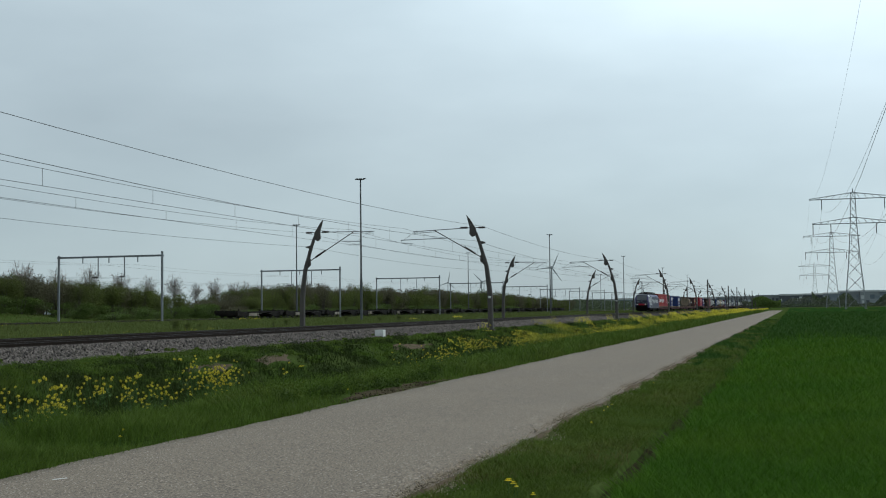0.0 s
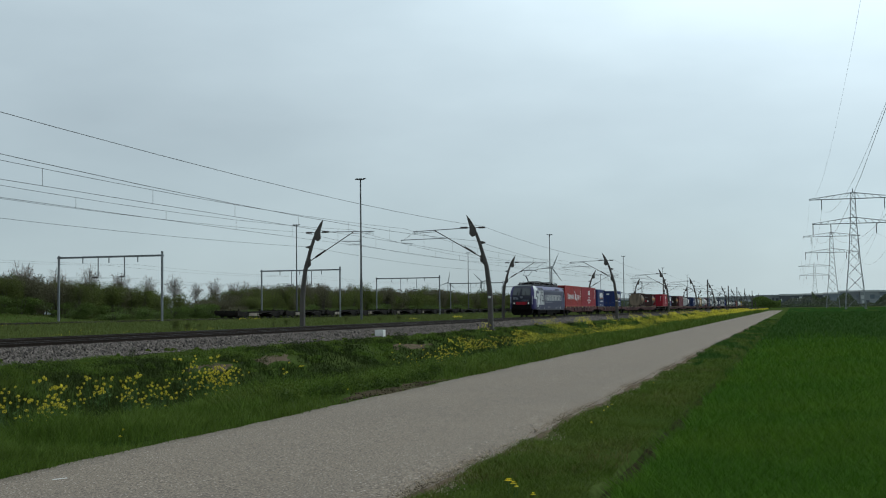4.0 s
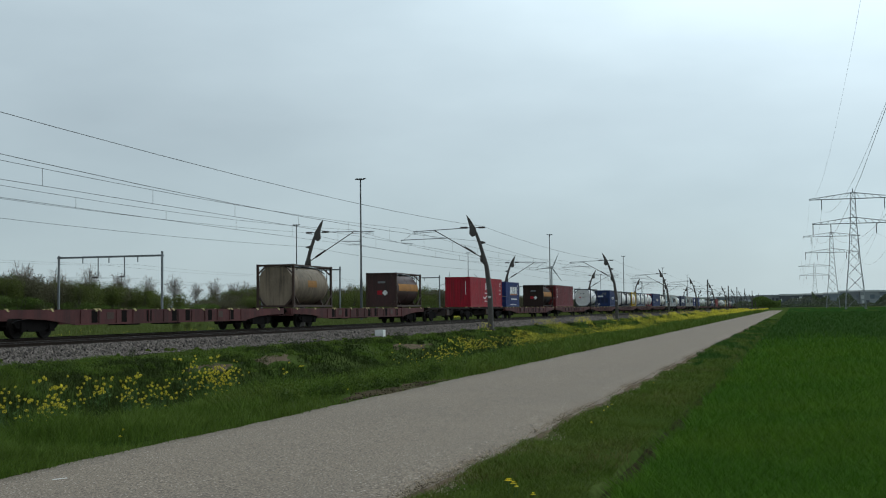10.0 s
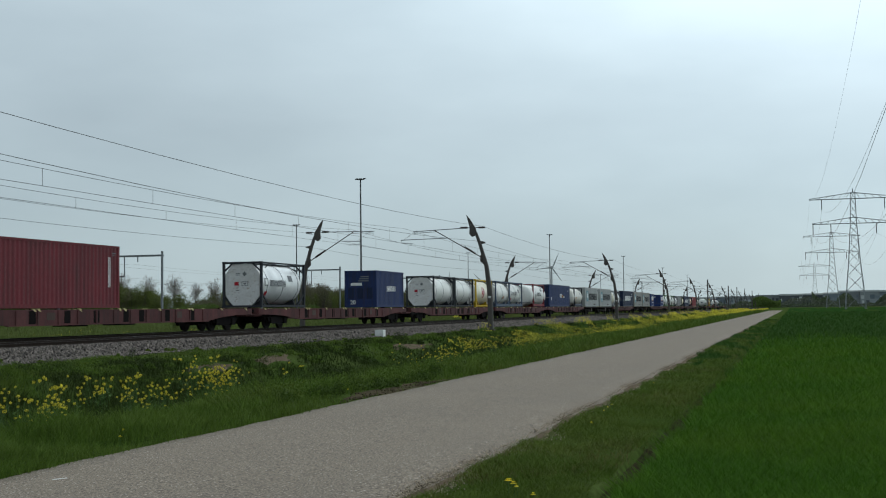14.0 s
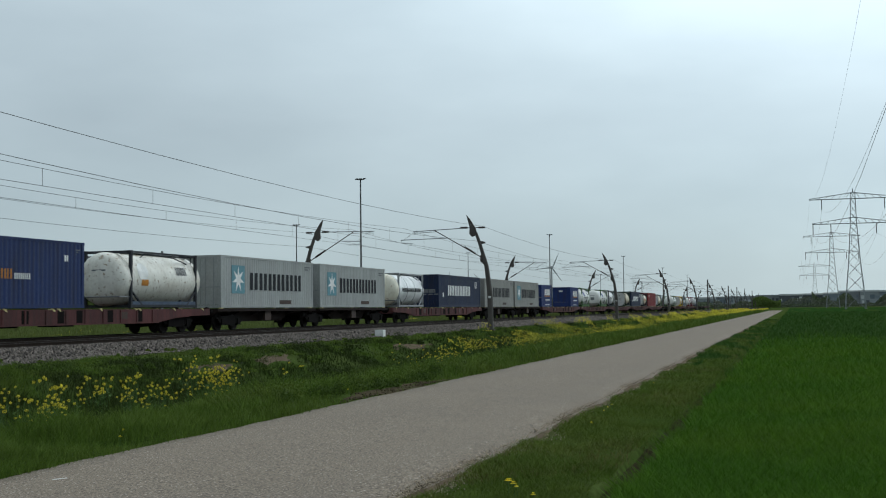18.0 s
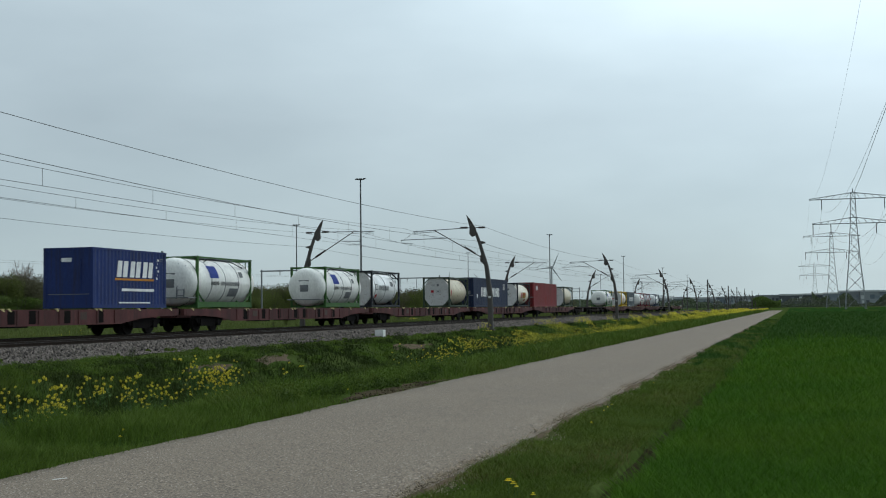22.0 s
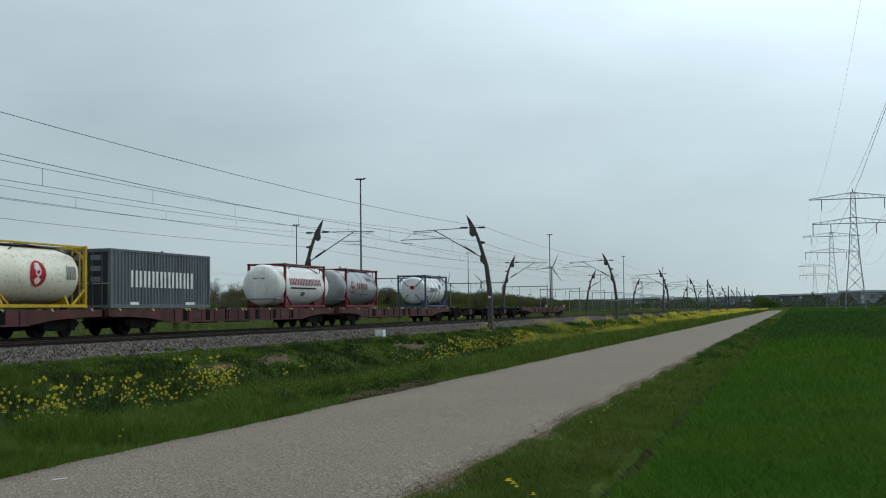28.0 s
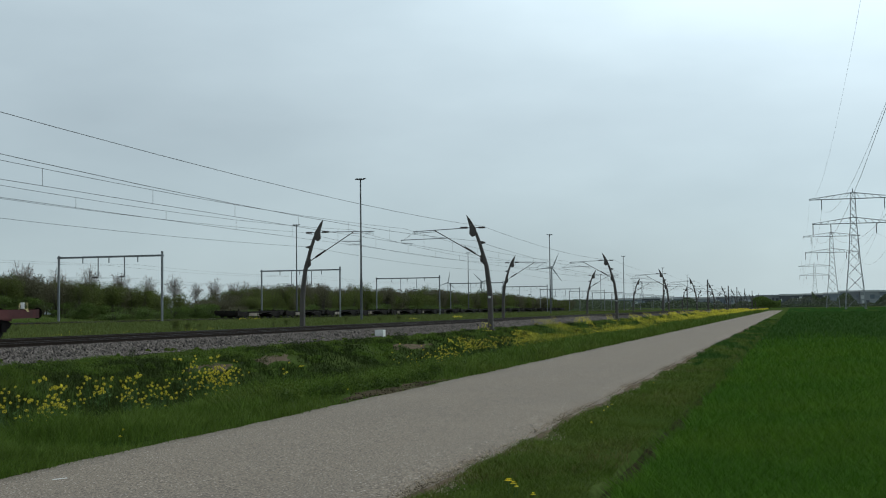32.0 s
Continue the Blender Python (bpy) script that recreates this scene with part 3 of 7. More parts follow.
for x, y0, see_through, count in ((YARD[0], 161.6, False, 15), (YARD[1], 167.0, True, 7)):
    first = parked_wagon(pose(x, y0, 0), see_through)
    for k in range(1, count):
        copy_thing(first, pose(x, y0 + k * 16.95, 0))

# ---- vegetation ----
FIELD_GREEN = leafy("young_wheat", (0.042, 0.106, 0.007), (0.066, 0.128, 0.01), 0.25, 0.5)
FIELD_DEEP = leafy("far_wheat", (0.028, 0.07, 0.01), (0.037, 0.082, 0.012), 0.2, 0.3, 0.2)
MEADOW_GREEN = leafy("meadow_grass", (0.1, 0.12, 0.034), (0.074, 0.096, 0.026), 0.25, 0.2, 0.2)
# weeds in the ditch; their dark green carries the shade of the hollow
WEED_SHADE = leafy("hollow_shade_weeds", (0.02, 0.032, 0.006), (0.028, 0.042, 0.008), 0.2, 0.8, 0.18)
# roadside tussocks in a deeper green that paints the shadows between mounds
WEED_EDGE_SHADE = leafy("edge_shade_weeds", (0.036, 0.062, 0.009), (0.046, 0.072, 0.012), 0.2, 0.8, 0.2)
VERGE_GREEN = leafy("verge_grass", (0.062, 0.099, 0.013), (0.086, 0.113, 0.02), 0.25, 0.6, 0.26)
LUSH_GREEN = leafy("lush_grass", (0.063, 0.106, 0.014), (0.088, 0.125, 0.022), 0.25, 0.45, 0.26)
DRY_GREEN = leafy("dry_grass", (0.11, 0.1, 0.035), (0.085, 0.095, 0.02), 0.2, 0.6)
PETAL = leafy("rapeseed_petals", (0.6, 0.5, 0.045), (0.52, 0.46, 0.06), 0.3, 1.0, 0.2)
STALK = leafy("rapeseed_stalk", (0.06, 0.11, 0.03), (0.05, 0.09, 0.025), 0.2, 1.0)
TWIG = surface("pale_twigs", (0.33, 0.3, 0.28), 0.9, var=0.2, scale=2)
BUSH_GREEN = leafy("bush_leaves", (0.087, 0.107, 0.025), (0.077, 0.087, 0.031), 0.35, 0.25, 0.1)
BUSH_BROWN = leafy("budding_twigs", (0.098, 0.089, 0.054), (0.085, 0.087, 0.044), 0.3, 0.3, 0.1)
BARK = surface("grey_bark", (0.07, 0.06, 0.05), 0.9, var=0.25, scale=2)
# leaf green made paler and greyer, with the distance haze mixed in
HAZY_LEAF = leafy("hazy_woods_leaves", (0.08, 0.1, 0.055), (0.07, 0.085, 0.055), 0.1, 0.05, 0.12)
DARK_SOIL = surface("dark_road_edge_soil", (0.062, 0.046, 0.032), 0.95, var=0.4, scale=1.5, fine=14, bump=0.8, bump_scale=20, second=(0.045, 0.055, 0.02))
DIRT = surface("bare_soil", (0.1, 0.075, 0.053), 0.95, var=0.35, scale=1.5, fine=12, bump=0.6, bump_scale=20, second=(0.09, 0.07, 0.05))
rng = np.random.default_rng(7)


def blades(name, x, y, height, width, material, label, lean=0.45, sink=0.02, z=None):
    """Many grass blades in one mesh: each two bent segments, tapering to a tip."""
    n = len(x)
    z = (ground_z(x, y) if z is None else z) - sink
    turn = rng.uniform(0, 2 * math.pi, n)
    bend = rng.uniform(0, 2 * math.pi, n)
    tip = height * lean * rng.uniform(0.3, 1.3, n)
    sx, sy = np.cos(turn) * width / 2, np.sin(turn) * width / 2
    bx, by = np.cos(bend) * tip, np.sin(bend) * tip
    base = np.stack([x, y, z], 1)
    side = np.stack([sx, sy, np.zeros(n)], 1)
    mid = base + np.stack([bx * 0.3, by * 0.3, height * 0.58], 1)
    top = base + np.stack([bx, by, height], 1)
    v = np.stack([base - side, base + side, mid + side * 0.75, mid - side * 0.75, top], 1).reshape(-1, 3)
    k = np.arange(n)[:, None] * 5
    loops = np.concatenate([k + np.array([0, 1, 2, 3]), k + np.array([3, 2, 4])], 1).ravel()
    per = np.tile([4, 3], n)
    return tagged(new(name, fast_mesh(name, v, per, material, loops)), label, "grass", kind="stuff")


def scatter(n, x0, x1, y0, y1, near=0.75):
    """Places that thin out with distance."""
    u = rng.uniform(0, 1, n)
    p = 1 - near * 2
    y = (y0 ** p + u * (y1 ** p - y0 ** p)) ** (1 / p)
    return rng.uniform(x0, x1, n), y


def patchy(x, y, f, level):
    return ripple(x, y, f) + 0.6 * ripple(x + 3, y + 9, f * 2.3) > level


# the crop field: a green ground sheet under the blades
CROP_GROUND = surface("crop_ground", (0.013, 0.036, 0.008), 0.95, var=0.35, scale=0.05, fine=3, bump=0.4, bump_scale=8, second=(0.016, 0.043, 0.009), amount=0.9, stretch=(1, 0.35, 1))
tagged(sheet("crop_field_ground", np.unique(np.concatenate([np.linspace(-1.46, 30, 60), np.geomspace(30, 500, 20)])), np.unique(np.concatenate([np.linspace(-60, 4, 20), np.linspace(4, 80, 120), np.geomspace(80, 860, 40)])), lambda a, b: ground_z(a, b) + 0.012, CROP_GROUND), "green floor of the young wheat field", "field", kind="structure")
fx = rng.uniform(-0.13, 0.115, 215000)
fy = scatter(len(fx), 0, 1, 8.5, 340, 0.92)[1]
fx = fx * (fy + 4)
keep = fx > -1.4 + 0.05 * np.sin(fy * 1.7) + 0.04 * np.sin(fy * 4.1)
fx, fy = fx[keep], fy[keep]
far = np.maximum(1, fy / 14)
deep = fy > 60 + 3.5 * np.sin(fx * 0.8) + 1.2 * np.sin(fx * 2.9) + rng.normal(0, 6, len(fy))
for pick, mat_, what in ((~deep, FIELD_GREEN, "dense bright green young wheat crop"), (deep, FIELD_DEEP, "dull dark green wheat crop farther out")):
    blades("crop_field", fx[pick], fy[pick], rng.uniform(0.16, 0.30, pick.sum()), 0.011 * far[pick] ** 0.9 * rng.uniform(0.6, 1.5, pick.sum()), mat_, what, 0.85)
# the crop and the verge go on past and behind the viewpoint
ox, oy = rng.uniform(-1.2, 14, 26000), rng.uniform(-14, 24, 26000)
keep = ~((ox < 0.14 * (oy + 4) + 0.3) & (oy > 8.5)) & (ox ** 2 + oy ** 2 > 0.4)
blades("crop_surround", ox[keep], oy[keep], rng.uniform(0.16, 0.30, keep.sum()), 0.016 * rng.uniform(0.6, 1.5, keep.sum()), FIELD_GREEN, "dense bright green young wheat crop", 0.85)
ox, oy = rng.uniform(-3.0, -1.7, 7000), rng.uniform(-14, 8.5, 7000)
blades("verge_surround", ox, oy, rng.uniform(0.05, 0.15, 7000), 0.012, VERGE_GREEN, "short green verge grass beside the road", 1.1)
# the verge between road and field
vx, vy = scatter(150000, -3.3, -1.45, 8.5, 150, 0.95)
keep = (vx < np.interp(vy, (14, 28), (-1.74, -1.42)) + 0.03 * np.sin(vy * 2.3) + 0.03 * np.sin(vy * 5.1)) & (vx + 3.12 > 0.035 * rng.normal(size=len(vx)) + 0.1 + 0.09 * ripple(vx * 0.1, vy, 1.1) + 0.05 * np.sin(vy * 0.37))
vx, vy = vx[keep], vy[keep]
far = np.maximum(1, vy / 14)
tuft = (vy > 34 + 4 * np.sin(vx * 5)) & patchy(vx * 1.4, vy * 0.45, 1.3, 0.1)
vh = rng.uniform(0.03, 0.10, len(vx)) * (1 + 0.5 * ripple(vx, vy, 1.9)) * np.where(tuft, 1.5, 1)
for pick, mat_, what in ((~tuft, VERGE_GREEN, "short green verge grass beside the road"), (tuft, FIELD_DEEP, "darker tufts in the verge farther along the road")):
    blades("verge_grass", vx[pick], vy[pick], vh[pick], 0.006 * far[pick] ** 0.9, mat_, what, 1.1)
keep = patchy(vx, vy, 0.9, 0.2)
blades("dry_grass", vx[keep][:6000] + 0.03, vy[keep][:6000], rng.uniform(0.04, 0.12, len(vx[keep][:6000])), 0.006 * far[keep][:6000] ** 0.9, DRY_GREEN, "pale dry grass among the verge", 0.9)
# the bank and ditch between road and railway
lx, ly = scatter(290000, -21.75, -7.25, 9, 330, 0.72)
soil_spots = ((-18.15, 39.3, 0.7, 2.3), (-17.9, 34.4, 0.45, 1.9), (-18.0, 55.0, 0.6, 3.4), (-7.66, 22.4, 0.55, 3.9))
keep = (ly > -lx * 1.22 - 2.5)
for sx_, sy_, ra, rb_ in soil_spots:
    keep &= ((lx - sx_) / ra) ** 2 + ((ly - sy_) / rb_) ** 2 > rng.uniform(0.0, 1.0, len(lx)) ** 0.3
lx, ly = lx[keep], ly[keep]
far = np.maximum(1, ly / 16)
tall = np.interp(lx, (-21.8, -20.4, -19, -17, -12, -9.5, -8, -7.3), (0.06, 0.12, 0.2, 0.24, 0.34, 0.36, 0.24, 0.13)) * (1 + 0.45 * ripple(lx, ly, 1.1) + 0.35 * ripple(lx + 5, ly, 2.9))
tall = tall * np.where(lx > -9.0, np.interp(ly, (20, 60, 130), (1.1, 1.8, 2.6)), 1)
lh = np.clip(tall, 0.05, 0.7) * rng.uniform(0.55, 1.15, len(lx))
# the ditch bottom and far slope get the darker green as painted shade
dark = (patchy(lx + 2, ly, 0.7, 0.25) & (lx < -11.5) & (lx > -19.8)) | (patchy(lx + 2, ly, 0.9, -0.75) & (lx < -12.4 + 0.5 * np.sin(ly * 0.4)) & (lx > -18.3) & (ly < 75))
lush = (patchy(lx, ly, 0.45, -0.1) | ((lx > -11.6) & (lx < -7.9) & patchy(lx, ly, 0.8, -0.7))) & ~dark
for pick, mat_, what in ((lush, LUSH_GREEN, "tall lush green grass on the ditch bank"), (~lush & ~dark, VERGE_GREEN, "tufted olive green grass on the ditch bank"), (dark, WEED_SHADE, "green weeds in the ditch, darkened as the shade of the hollow")):
    blades("bank_grass", lx[pick], ly[pick], lh[pick], 0.009 * far[pick] ** 0.85 * rng.uniform(0.6, 1.5, pick.sum()), mat_, what, 0.85)

def mounds(name, cx, cy, radius, tall, per, leaf, material, label):
    """Low leafy tussocks: many small leaves round each centre, in one mesh."""
    n = len(cx) * per
    d = rng.normal(size=(n, 3))
    d /= np.linalg.norm(d, axis=1)[:, None]
    d[:, 2] = np.abs(d[:, 2])
    k = np.repeat(np.arange(len(cx)), per)
    q = rng.uniform(0.5, 1.08, n)
    c = np.stack([cx[k] + d[:, 0] * radius[k] * q, cy[k] + d[:, 1] * radius[k] * q, ground_z(cx[k], cy[k]) + 0.03 + d[:, 2] * tall[k] * q], 1)
    size = (leaf * rng.uniform(0.6, 1.4, n) * np.maximum(1, cy[k] / 28) ** 0.7)[:, None]
    a = rng.normal(size=(n, 3))
    a = a / np.linalg.norm(a, axis=1)[:, None] * size
    b = np.cross(a, rng.normal(size=(n, 3)))
    b = b / np.linalg.norm(b, axis=1)[:, None] * size * 0.55
    v = np.stack([c - a, c + b, c + a, c - b], 1).reshape(-1, 3)
    return tagged(new(name, fast_mesh(name, v, np.full(n, 4), material, np.arange(4 * n))), label, "weeds", kind="stuff")


for count, x0, x1, y1, material, label, r0, h0 in ((340, -19.8, -12.6, 110, WEED_SHADE, "leafy weeds in the ditch, darkened as the shade of the hollow", 0.42, 0.32), (360, -20.5, -17.2, 130, LUSH_GREEN, "bright green tussocks below the ballast", 0.34, 0.15), (70, -22.3, -21.0, 120, VERGE_GREEN, "small weeds at the foot of the ballast", 0.12, 0.09), (260, -14.5, -8.3, 90, VERGE_GREEN, "olive green tussocks on the bank", 0.36, 0.26), (220, -12.5, -8.2, 90, LUSH_GREEN, "fresh green tussocks on the bank", 0.32, 0.26), (150, -10.8, -7.9, 60, WEED_EDGE_SHADE, "leafy tussocks near the road, darkened as shadow between the mounds", 0.3, 0.2)):
    tx, ty = scatter(count, x0, x1, 18 if x1 > -9 else 12, y1, 0.8)
    keep = ty > -tx * 1.22 - 2.5
    tx, ty = tx[keep], ty[keep]
    mounds("leafy_tussocks", tx, ty, r0 * rng.uniform(0.5, 1.5, len(tx)), h0 * rng.uniform(0.5, 1.5, len(tx)), 300, 0.019, material, label)

# the grass between the main line and the sidings, and in front of the bushes
mx, my = scatter(70000, -74.5, -33.4, 40, 420, 0.6)
keep = my > -mx * 1.2
mx, my = mx[keep], my[keep]
blades("meadow_grass", mx, my, rng.uniform(0.1, 0.3, len(mx)), 0.05 * np.maximum(1, my / 90), MEADOW_GREEN, "green grass between the tracks and the sidings", 0.5)
mx, my = scatter(26000, -104, -73, 110, 420, 0.6)
blades("siding_weeds", mx, my, rng.uniform(0.08, 0.35, len(mx)), 0.09 * np.maximum(1, my / 140), MEADOW_GREEN, "green weeds growing over the sidings", 0.5)


# flowering rapeseed
def rapeseed(seed):
    r = random.Random(seed)
    stems, heads = Shape(), Shape()
    for k in range(r.randint(2, 5)):
        a, lean, h = r.uniform(0, 6.28), r.uniform(0.05, 0.28), r.uniform(0.42, 1.0)
        top = Vector((math.cos(a) * lean, math.sin(a) * lean, h))
        stems.tube([(0.02 * math.cos(a), 0.02 * math.sin(a), -0.1), top * 0.55 + Vector((0, 0, 0.06)), top], [0.008, 0.006, 0.004], 3, False)
        for j in range(4):
            q = top * r.uniform(0.2, 0.7)
            b = r.uniform(0, 6.28)
            d = Vector((math.cos(b), math.sin(b), 0.3)) * r.uniform(0.08, 0.16)
            w = Vector((-math.sin(b), math.cos(b), 0)) * 0.02
            stems.add([q - w, q + w, q + d], [(0, 1, 2)])
        spread = r.uniform(0.03, 0.043)
        for j in range(26):
            o = Vector((r.gauss(0, 1), r.gauss(0, 1), r.gauss(0, 1))).normalized()
            c = top + Vector((o.x, o.y, o.z * 0.85)) * spread * r.uniform(0.6, 1.0)
            e1 = o.orthogonal().normalized() * 0.0125
            e2 = o.cross(e1).normalized() * 0.0125
            heads.add([c - e1, c + e2, c + e1, c - e2], [(0, 1, 2, 3)])
    return stems, heads


flowers = []
for k in range(6):
    fl = thing("rapeseed_plant", "yellow flowering rapeseed plant in the ditch bank", "flower", "rapeseed plants", at=pose(0, 0, -50))
    st, hd = rapeseed(40 + k)
    tagged(part("stalk", st, STALK, fl), kind="stuff")
    tagged(part("blossom", hd, PETAL, fl, "clusters of small yellow petals"), kind="stuff")
    flowers.append(fl)
CLUMPS = ((-14.9, 20.1, 8), (-16.0, 21.5, 3), (-15.3, 21.0, 4), (-15.2, 21.6, 6), (-15.5, 22.3, 5), (-14.9, 21.9, 5), (-14.5, 20.9, 4), (-15.7, 23.2, 2), (-16.1, 24.7, 4), (-16.4, 25.5, 4), (-15.6, 24.3, 2), (-15.7, 25.6, 5), (-15.0, 24.7, 6), (-15.2, 25.7, 6), (-14.6, 24.5, 3), (-14.5, 25.1, 4), (-15.3, 27.5, 3), (-15.6, 28.3, 3), (-16.1, 29.7, 6), (-15.2, 28.5, 8), (-15.8, 30.4, 13), (-15.5, 30.4, 14), (-15.6, 31.4, 7), (-14.4, 27.4, 5), (-14.7, 28.9, 6), (-16.8, 31.0, 3), (-14.8, 33.8, 3), (-15.1, 44.5, 2), (-15.1, 45.7, 3), (-15.1, 48.9, 7), (-14.8, 49.5, 7), (-15.1, 51.9, 5), (-15, 50.2, 6), (-15.2, 52.5, 7), (-15.5, 56.1, 8), (-15, 60.4, 5), (-15.6, 68.1, 10), (-15.9, 72.2, 8))
used = 0
rf = random.Random(5)
for cx, cy, count in CLUMPS:
    for k in range(max(1, int(count * 0.75 + 0.5))):
        x, y = cx + rf.gauss(0, 0.17), cy + rf.gauss(0, 0.24)
        x = min(x, -8.4)
        m = pose(x, y, float(ground_z(x, y)) - 0.02, rf.uniform(-6, 6), rf.uniform(-6, 6), rf.uniform(0, 360))
        if used < 6:
            flowers[used].matrix_basis = m
            f = flowers[used]
        else:
            f = copy_thing(flowers[used % 6], m)
        s = rf.uniform(0.8, 1.1)
        f.scale = (s, s, s * rf.uniform(0.95, 1.2))
        used += 1
# the farther flower belt, uncountable
bn = 15000
bx, by = scatter(bn, -18.5, -9.6, 44, 520, 0.55)
keep = patchy(bx, by, 0.45, np.interp(by, (40, 60, 90, 140, 300), (1.0, 0.85, 0.65, 0.3, 0.05))) & (by > 58) & (bx < np.interp(by, (58, 140, 300), (-12.2, -11, -9.5)))
bx, by = bx[keep], by[keep]
blades("rapeseed_stems", bx, by, rng.uniform(0.5, 0.9, len(bx)), 0.03 * np.maximum(1, by / 60), STALK, "green stems of a distant rapeseed belt", 0.3)
hn = 8
hx = np.repeat(bx, hn) + rng.normal(0, 0.13, len(bx) * hn)
hy = np.repeat(by, hn) + rng.normal(0, 0.16, len(bx) * hn)
hz = ground_z(hx, hy) + rng.uniform(0.45, 0.95, len(hx))
hs_ = 0.027 * np.maximum(1, hy / 80) ** 0.8
e1 = rng.normal(size=(len(hx), 3))
e1 = e1 / np.linalg.norm(e1, axis=1)[:, None] * hs_[:, None]
e2 = np.cross(e1, rng.normal(size=(len(hx), 3)))
e2 = e2 / np.linalg.norm(e2, axis=1)[:, None] * hs_[:, None]
hc = np.stack([hx, hy, hz], 1)
hv = np.stack([hc - e1, hc + e2, hc + e1, hc - e2], 1).reshape(-1, 3)
tagged(new("rapeseed_belt", fast_mesh("rapeseed_belt", hv, np.full(len(hx), 4), PETAL, np.arange(len(hv)))), "bright yellow belt of flowering rapeseed along the ditch", "flowers", kind="stuff")


# a few yellow flowers among the weeds beyond the tracks
MEADOW_CLUMPS = ((-74.7, 151.7, 16), (-73.9, 153.5, 10), (-40.2, 57.8, 4), (-40.7, 59.2, 4), (-40.7, 76.1, 5), (-73.0, 96.8, 8), (-72.0, 99.0, 6), (-45.8, 68.0, 3), (-40.8, 65.2, 3), (-47.4, 145.8, 10), (-47.9, 168.7, 14), (-48.6, 172.0, 12), (-40.0, 73.8, 4), (-85.5, 145.8, 6))
yx = np.concatenate([cx + rng.normal(0, 0.35, n * 4) for cx, cy, n in MEADOW_CLUMPS])
yy = np.concatenate([cy + rng.normal(0, 0.7, n * 4) for cx, cy, n in MEADOW_CLUMPS])
blades("meadow_flowers", yx, yy, rng.uniform(0.1, 0.24, len(yx)) * np.maximum(1, yy / 90), 0.018 * np.maximum(1, yy / 60), PETAL, "scattered yellow flowers in the grass beyond the tracks", 1.1)


# bushes: stems and a crown of leaf clumps
def bush(seed, leaf, brown):
    r = np.random.default_rng(seed)
    stems = Shape()
    for k in range(9):
        a, q = r.uniform(0, 6.28), r.uniform(0.3, 1.5)
        h = r.uniform(2.6, 5.2)
        stems.tube([(0.15 * math.cos(a), 0.15 * math.sin(a), -0.3), (q * 0.6 * math.cos(a), q * 0.6 * math.sin(a), h * 0.6), (q * 1.2 * math.cos(a + 0.3), q * 1.2 * math.sin(a + 0.3), h)], [0.08, 0.05, 0.015], 4, False)
    lobes = [(r.uniform(-1.6, 1.6), r.uniform(-1.6, 1.6), r.uniform(0.5, 3.9), r.uniform(0.8, 1.45)) for _ in range(13)]
    pts = []
    for x, y, z, q in lobes:
        d = r.normal(size=(640, 3))
        d /= np.linalg.norm(d, axis=1)[:, None]
        pts.append(np.array([x, y, z]) + d * q * r.uniform(0.5, 1.1, 640)[:, None])
    c = np.concatenate(pts)
    c = c[c[:, 2] > 0.05]
    n = len(c)
    s = r.uniform(0.035, 0.085, n)[:, None]
    a = r.normal(size=(n, 3))
    a = a / np.linalg.norm(a, axis=1)[:, None] * s
    b = np.cross(a, r.normal(size=(n, 3)))
    b = b / np.linalg.norm(b, axis=1)[:, None] * s * 0.75
    v = np.stack([c - a, c + b, c + a, c - b], 1).reshape(-1, 3)
    t = thing("bush", "dense budding bush behind the sidings, dark olive green" if not brown else "budding brown-grey bush behind the sidings", "bush", "bushes behind the sidings", at=pose(0, 0, -50))
    tagged(part("stem", stems, BARK, t), kind="stuff")
    part("crown", fast_mesh("crown", v, np.full(n, 4), leaf, np.arange(4 * n)), leaf, t)
    return t


kinds = [bush(k, BUSH_BROWN if k in (1, 2, 5) else BUSH_GREEN, k in (1, 2, 5)) for k in range(6)]
FRESH_GREEN = leafy("fresh_shrub_leaves", (0.077, 0.116, 0.025), (0.064, 0.09, 0.026), 0.32, 0.3, 0.15)
low_kinds = [bush(k, FRESH_GREEN, False) for k in (11, 12)]
rb = random.Random(11)
HEDGE_Y = (120, 134, 146, 161, 176, 183, 189, 196, 201, 207, 214, 225, 243, 264, 300, 335, 408, 494, 640)
HEDGE_H = (5.4, 5.8, 6.1, 6.4, 5.8, 4.2, 2.5, 1.4, 2.2, 4.2, 6.1, 6.7, 7.1, 7.1, 7.7, 7.8, 7.4, 6.2, 4.4)
place = []
y = 118.0
while y < 560:
    for row in (0, 1, 2):
        place.append((-101.5 - row * 4.0 + rb.uniform(-1.2, 1.2) - (1.5 if y < 150 else 0), y + rb.uniform(-1.3, 1.3)))
    y += 3.6 if y < 300 else 5.0
for i, (x, y) in enumerate(place):
    k = rb.randrange(6)
    h = float(np.interp(y, HEDGE_Y, HEDGE_H)) * rb.uniform(0.84, 1.1)
    m = pose(x, y, float(ground_z(x, y)) - 0.1, 0, 0, rb.uniform(0, 360))
    if i < 6:
        b = kinds[i]
        b.matrix_basis = m
    else:
        b = copy_thing(kinds[k], m)
    b.scale = (rb.uniform(0.9, 1.25), rb.uniform(0.9, 1.25), h / 5.2)


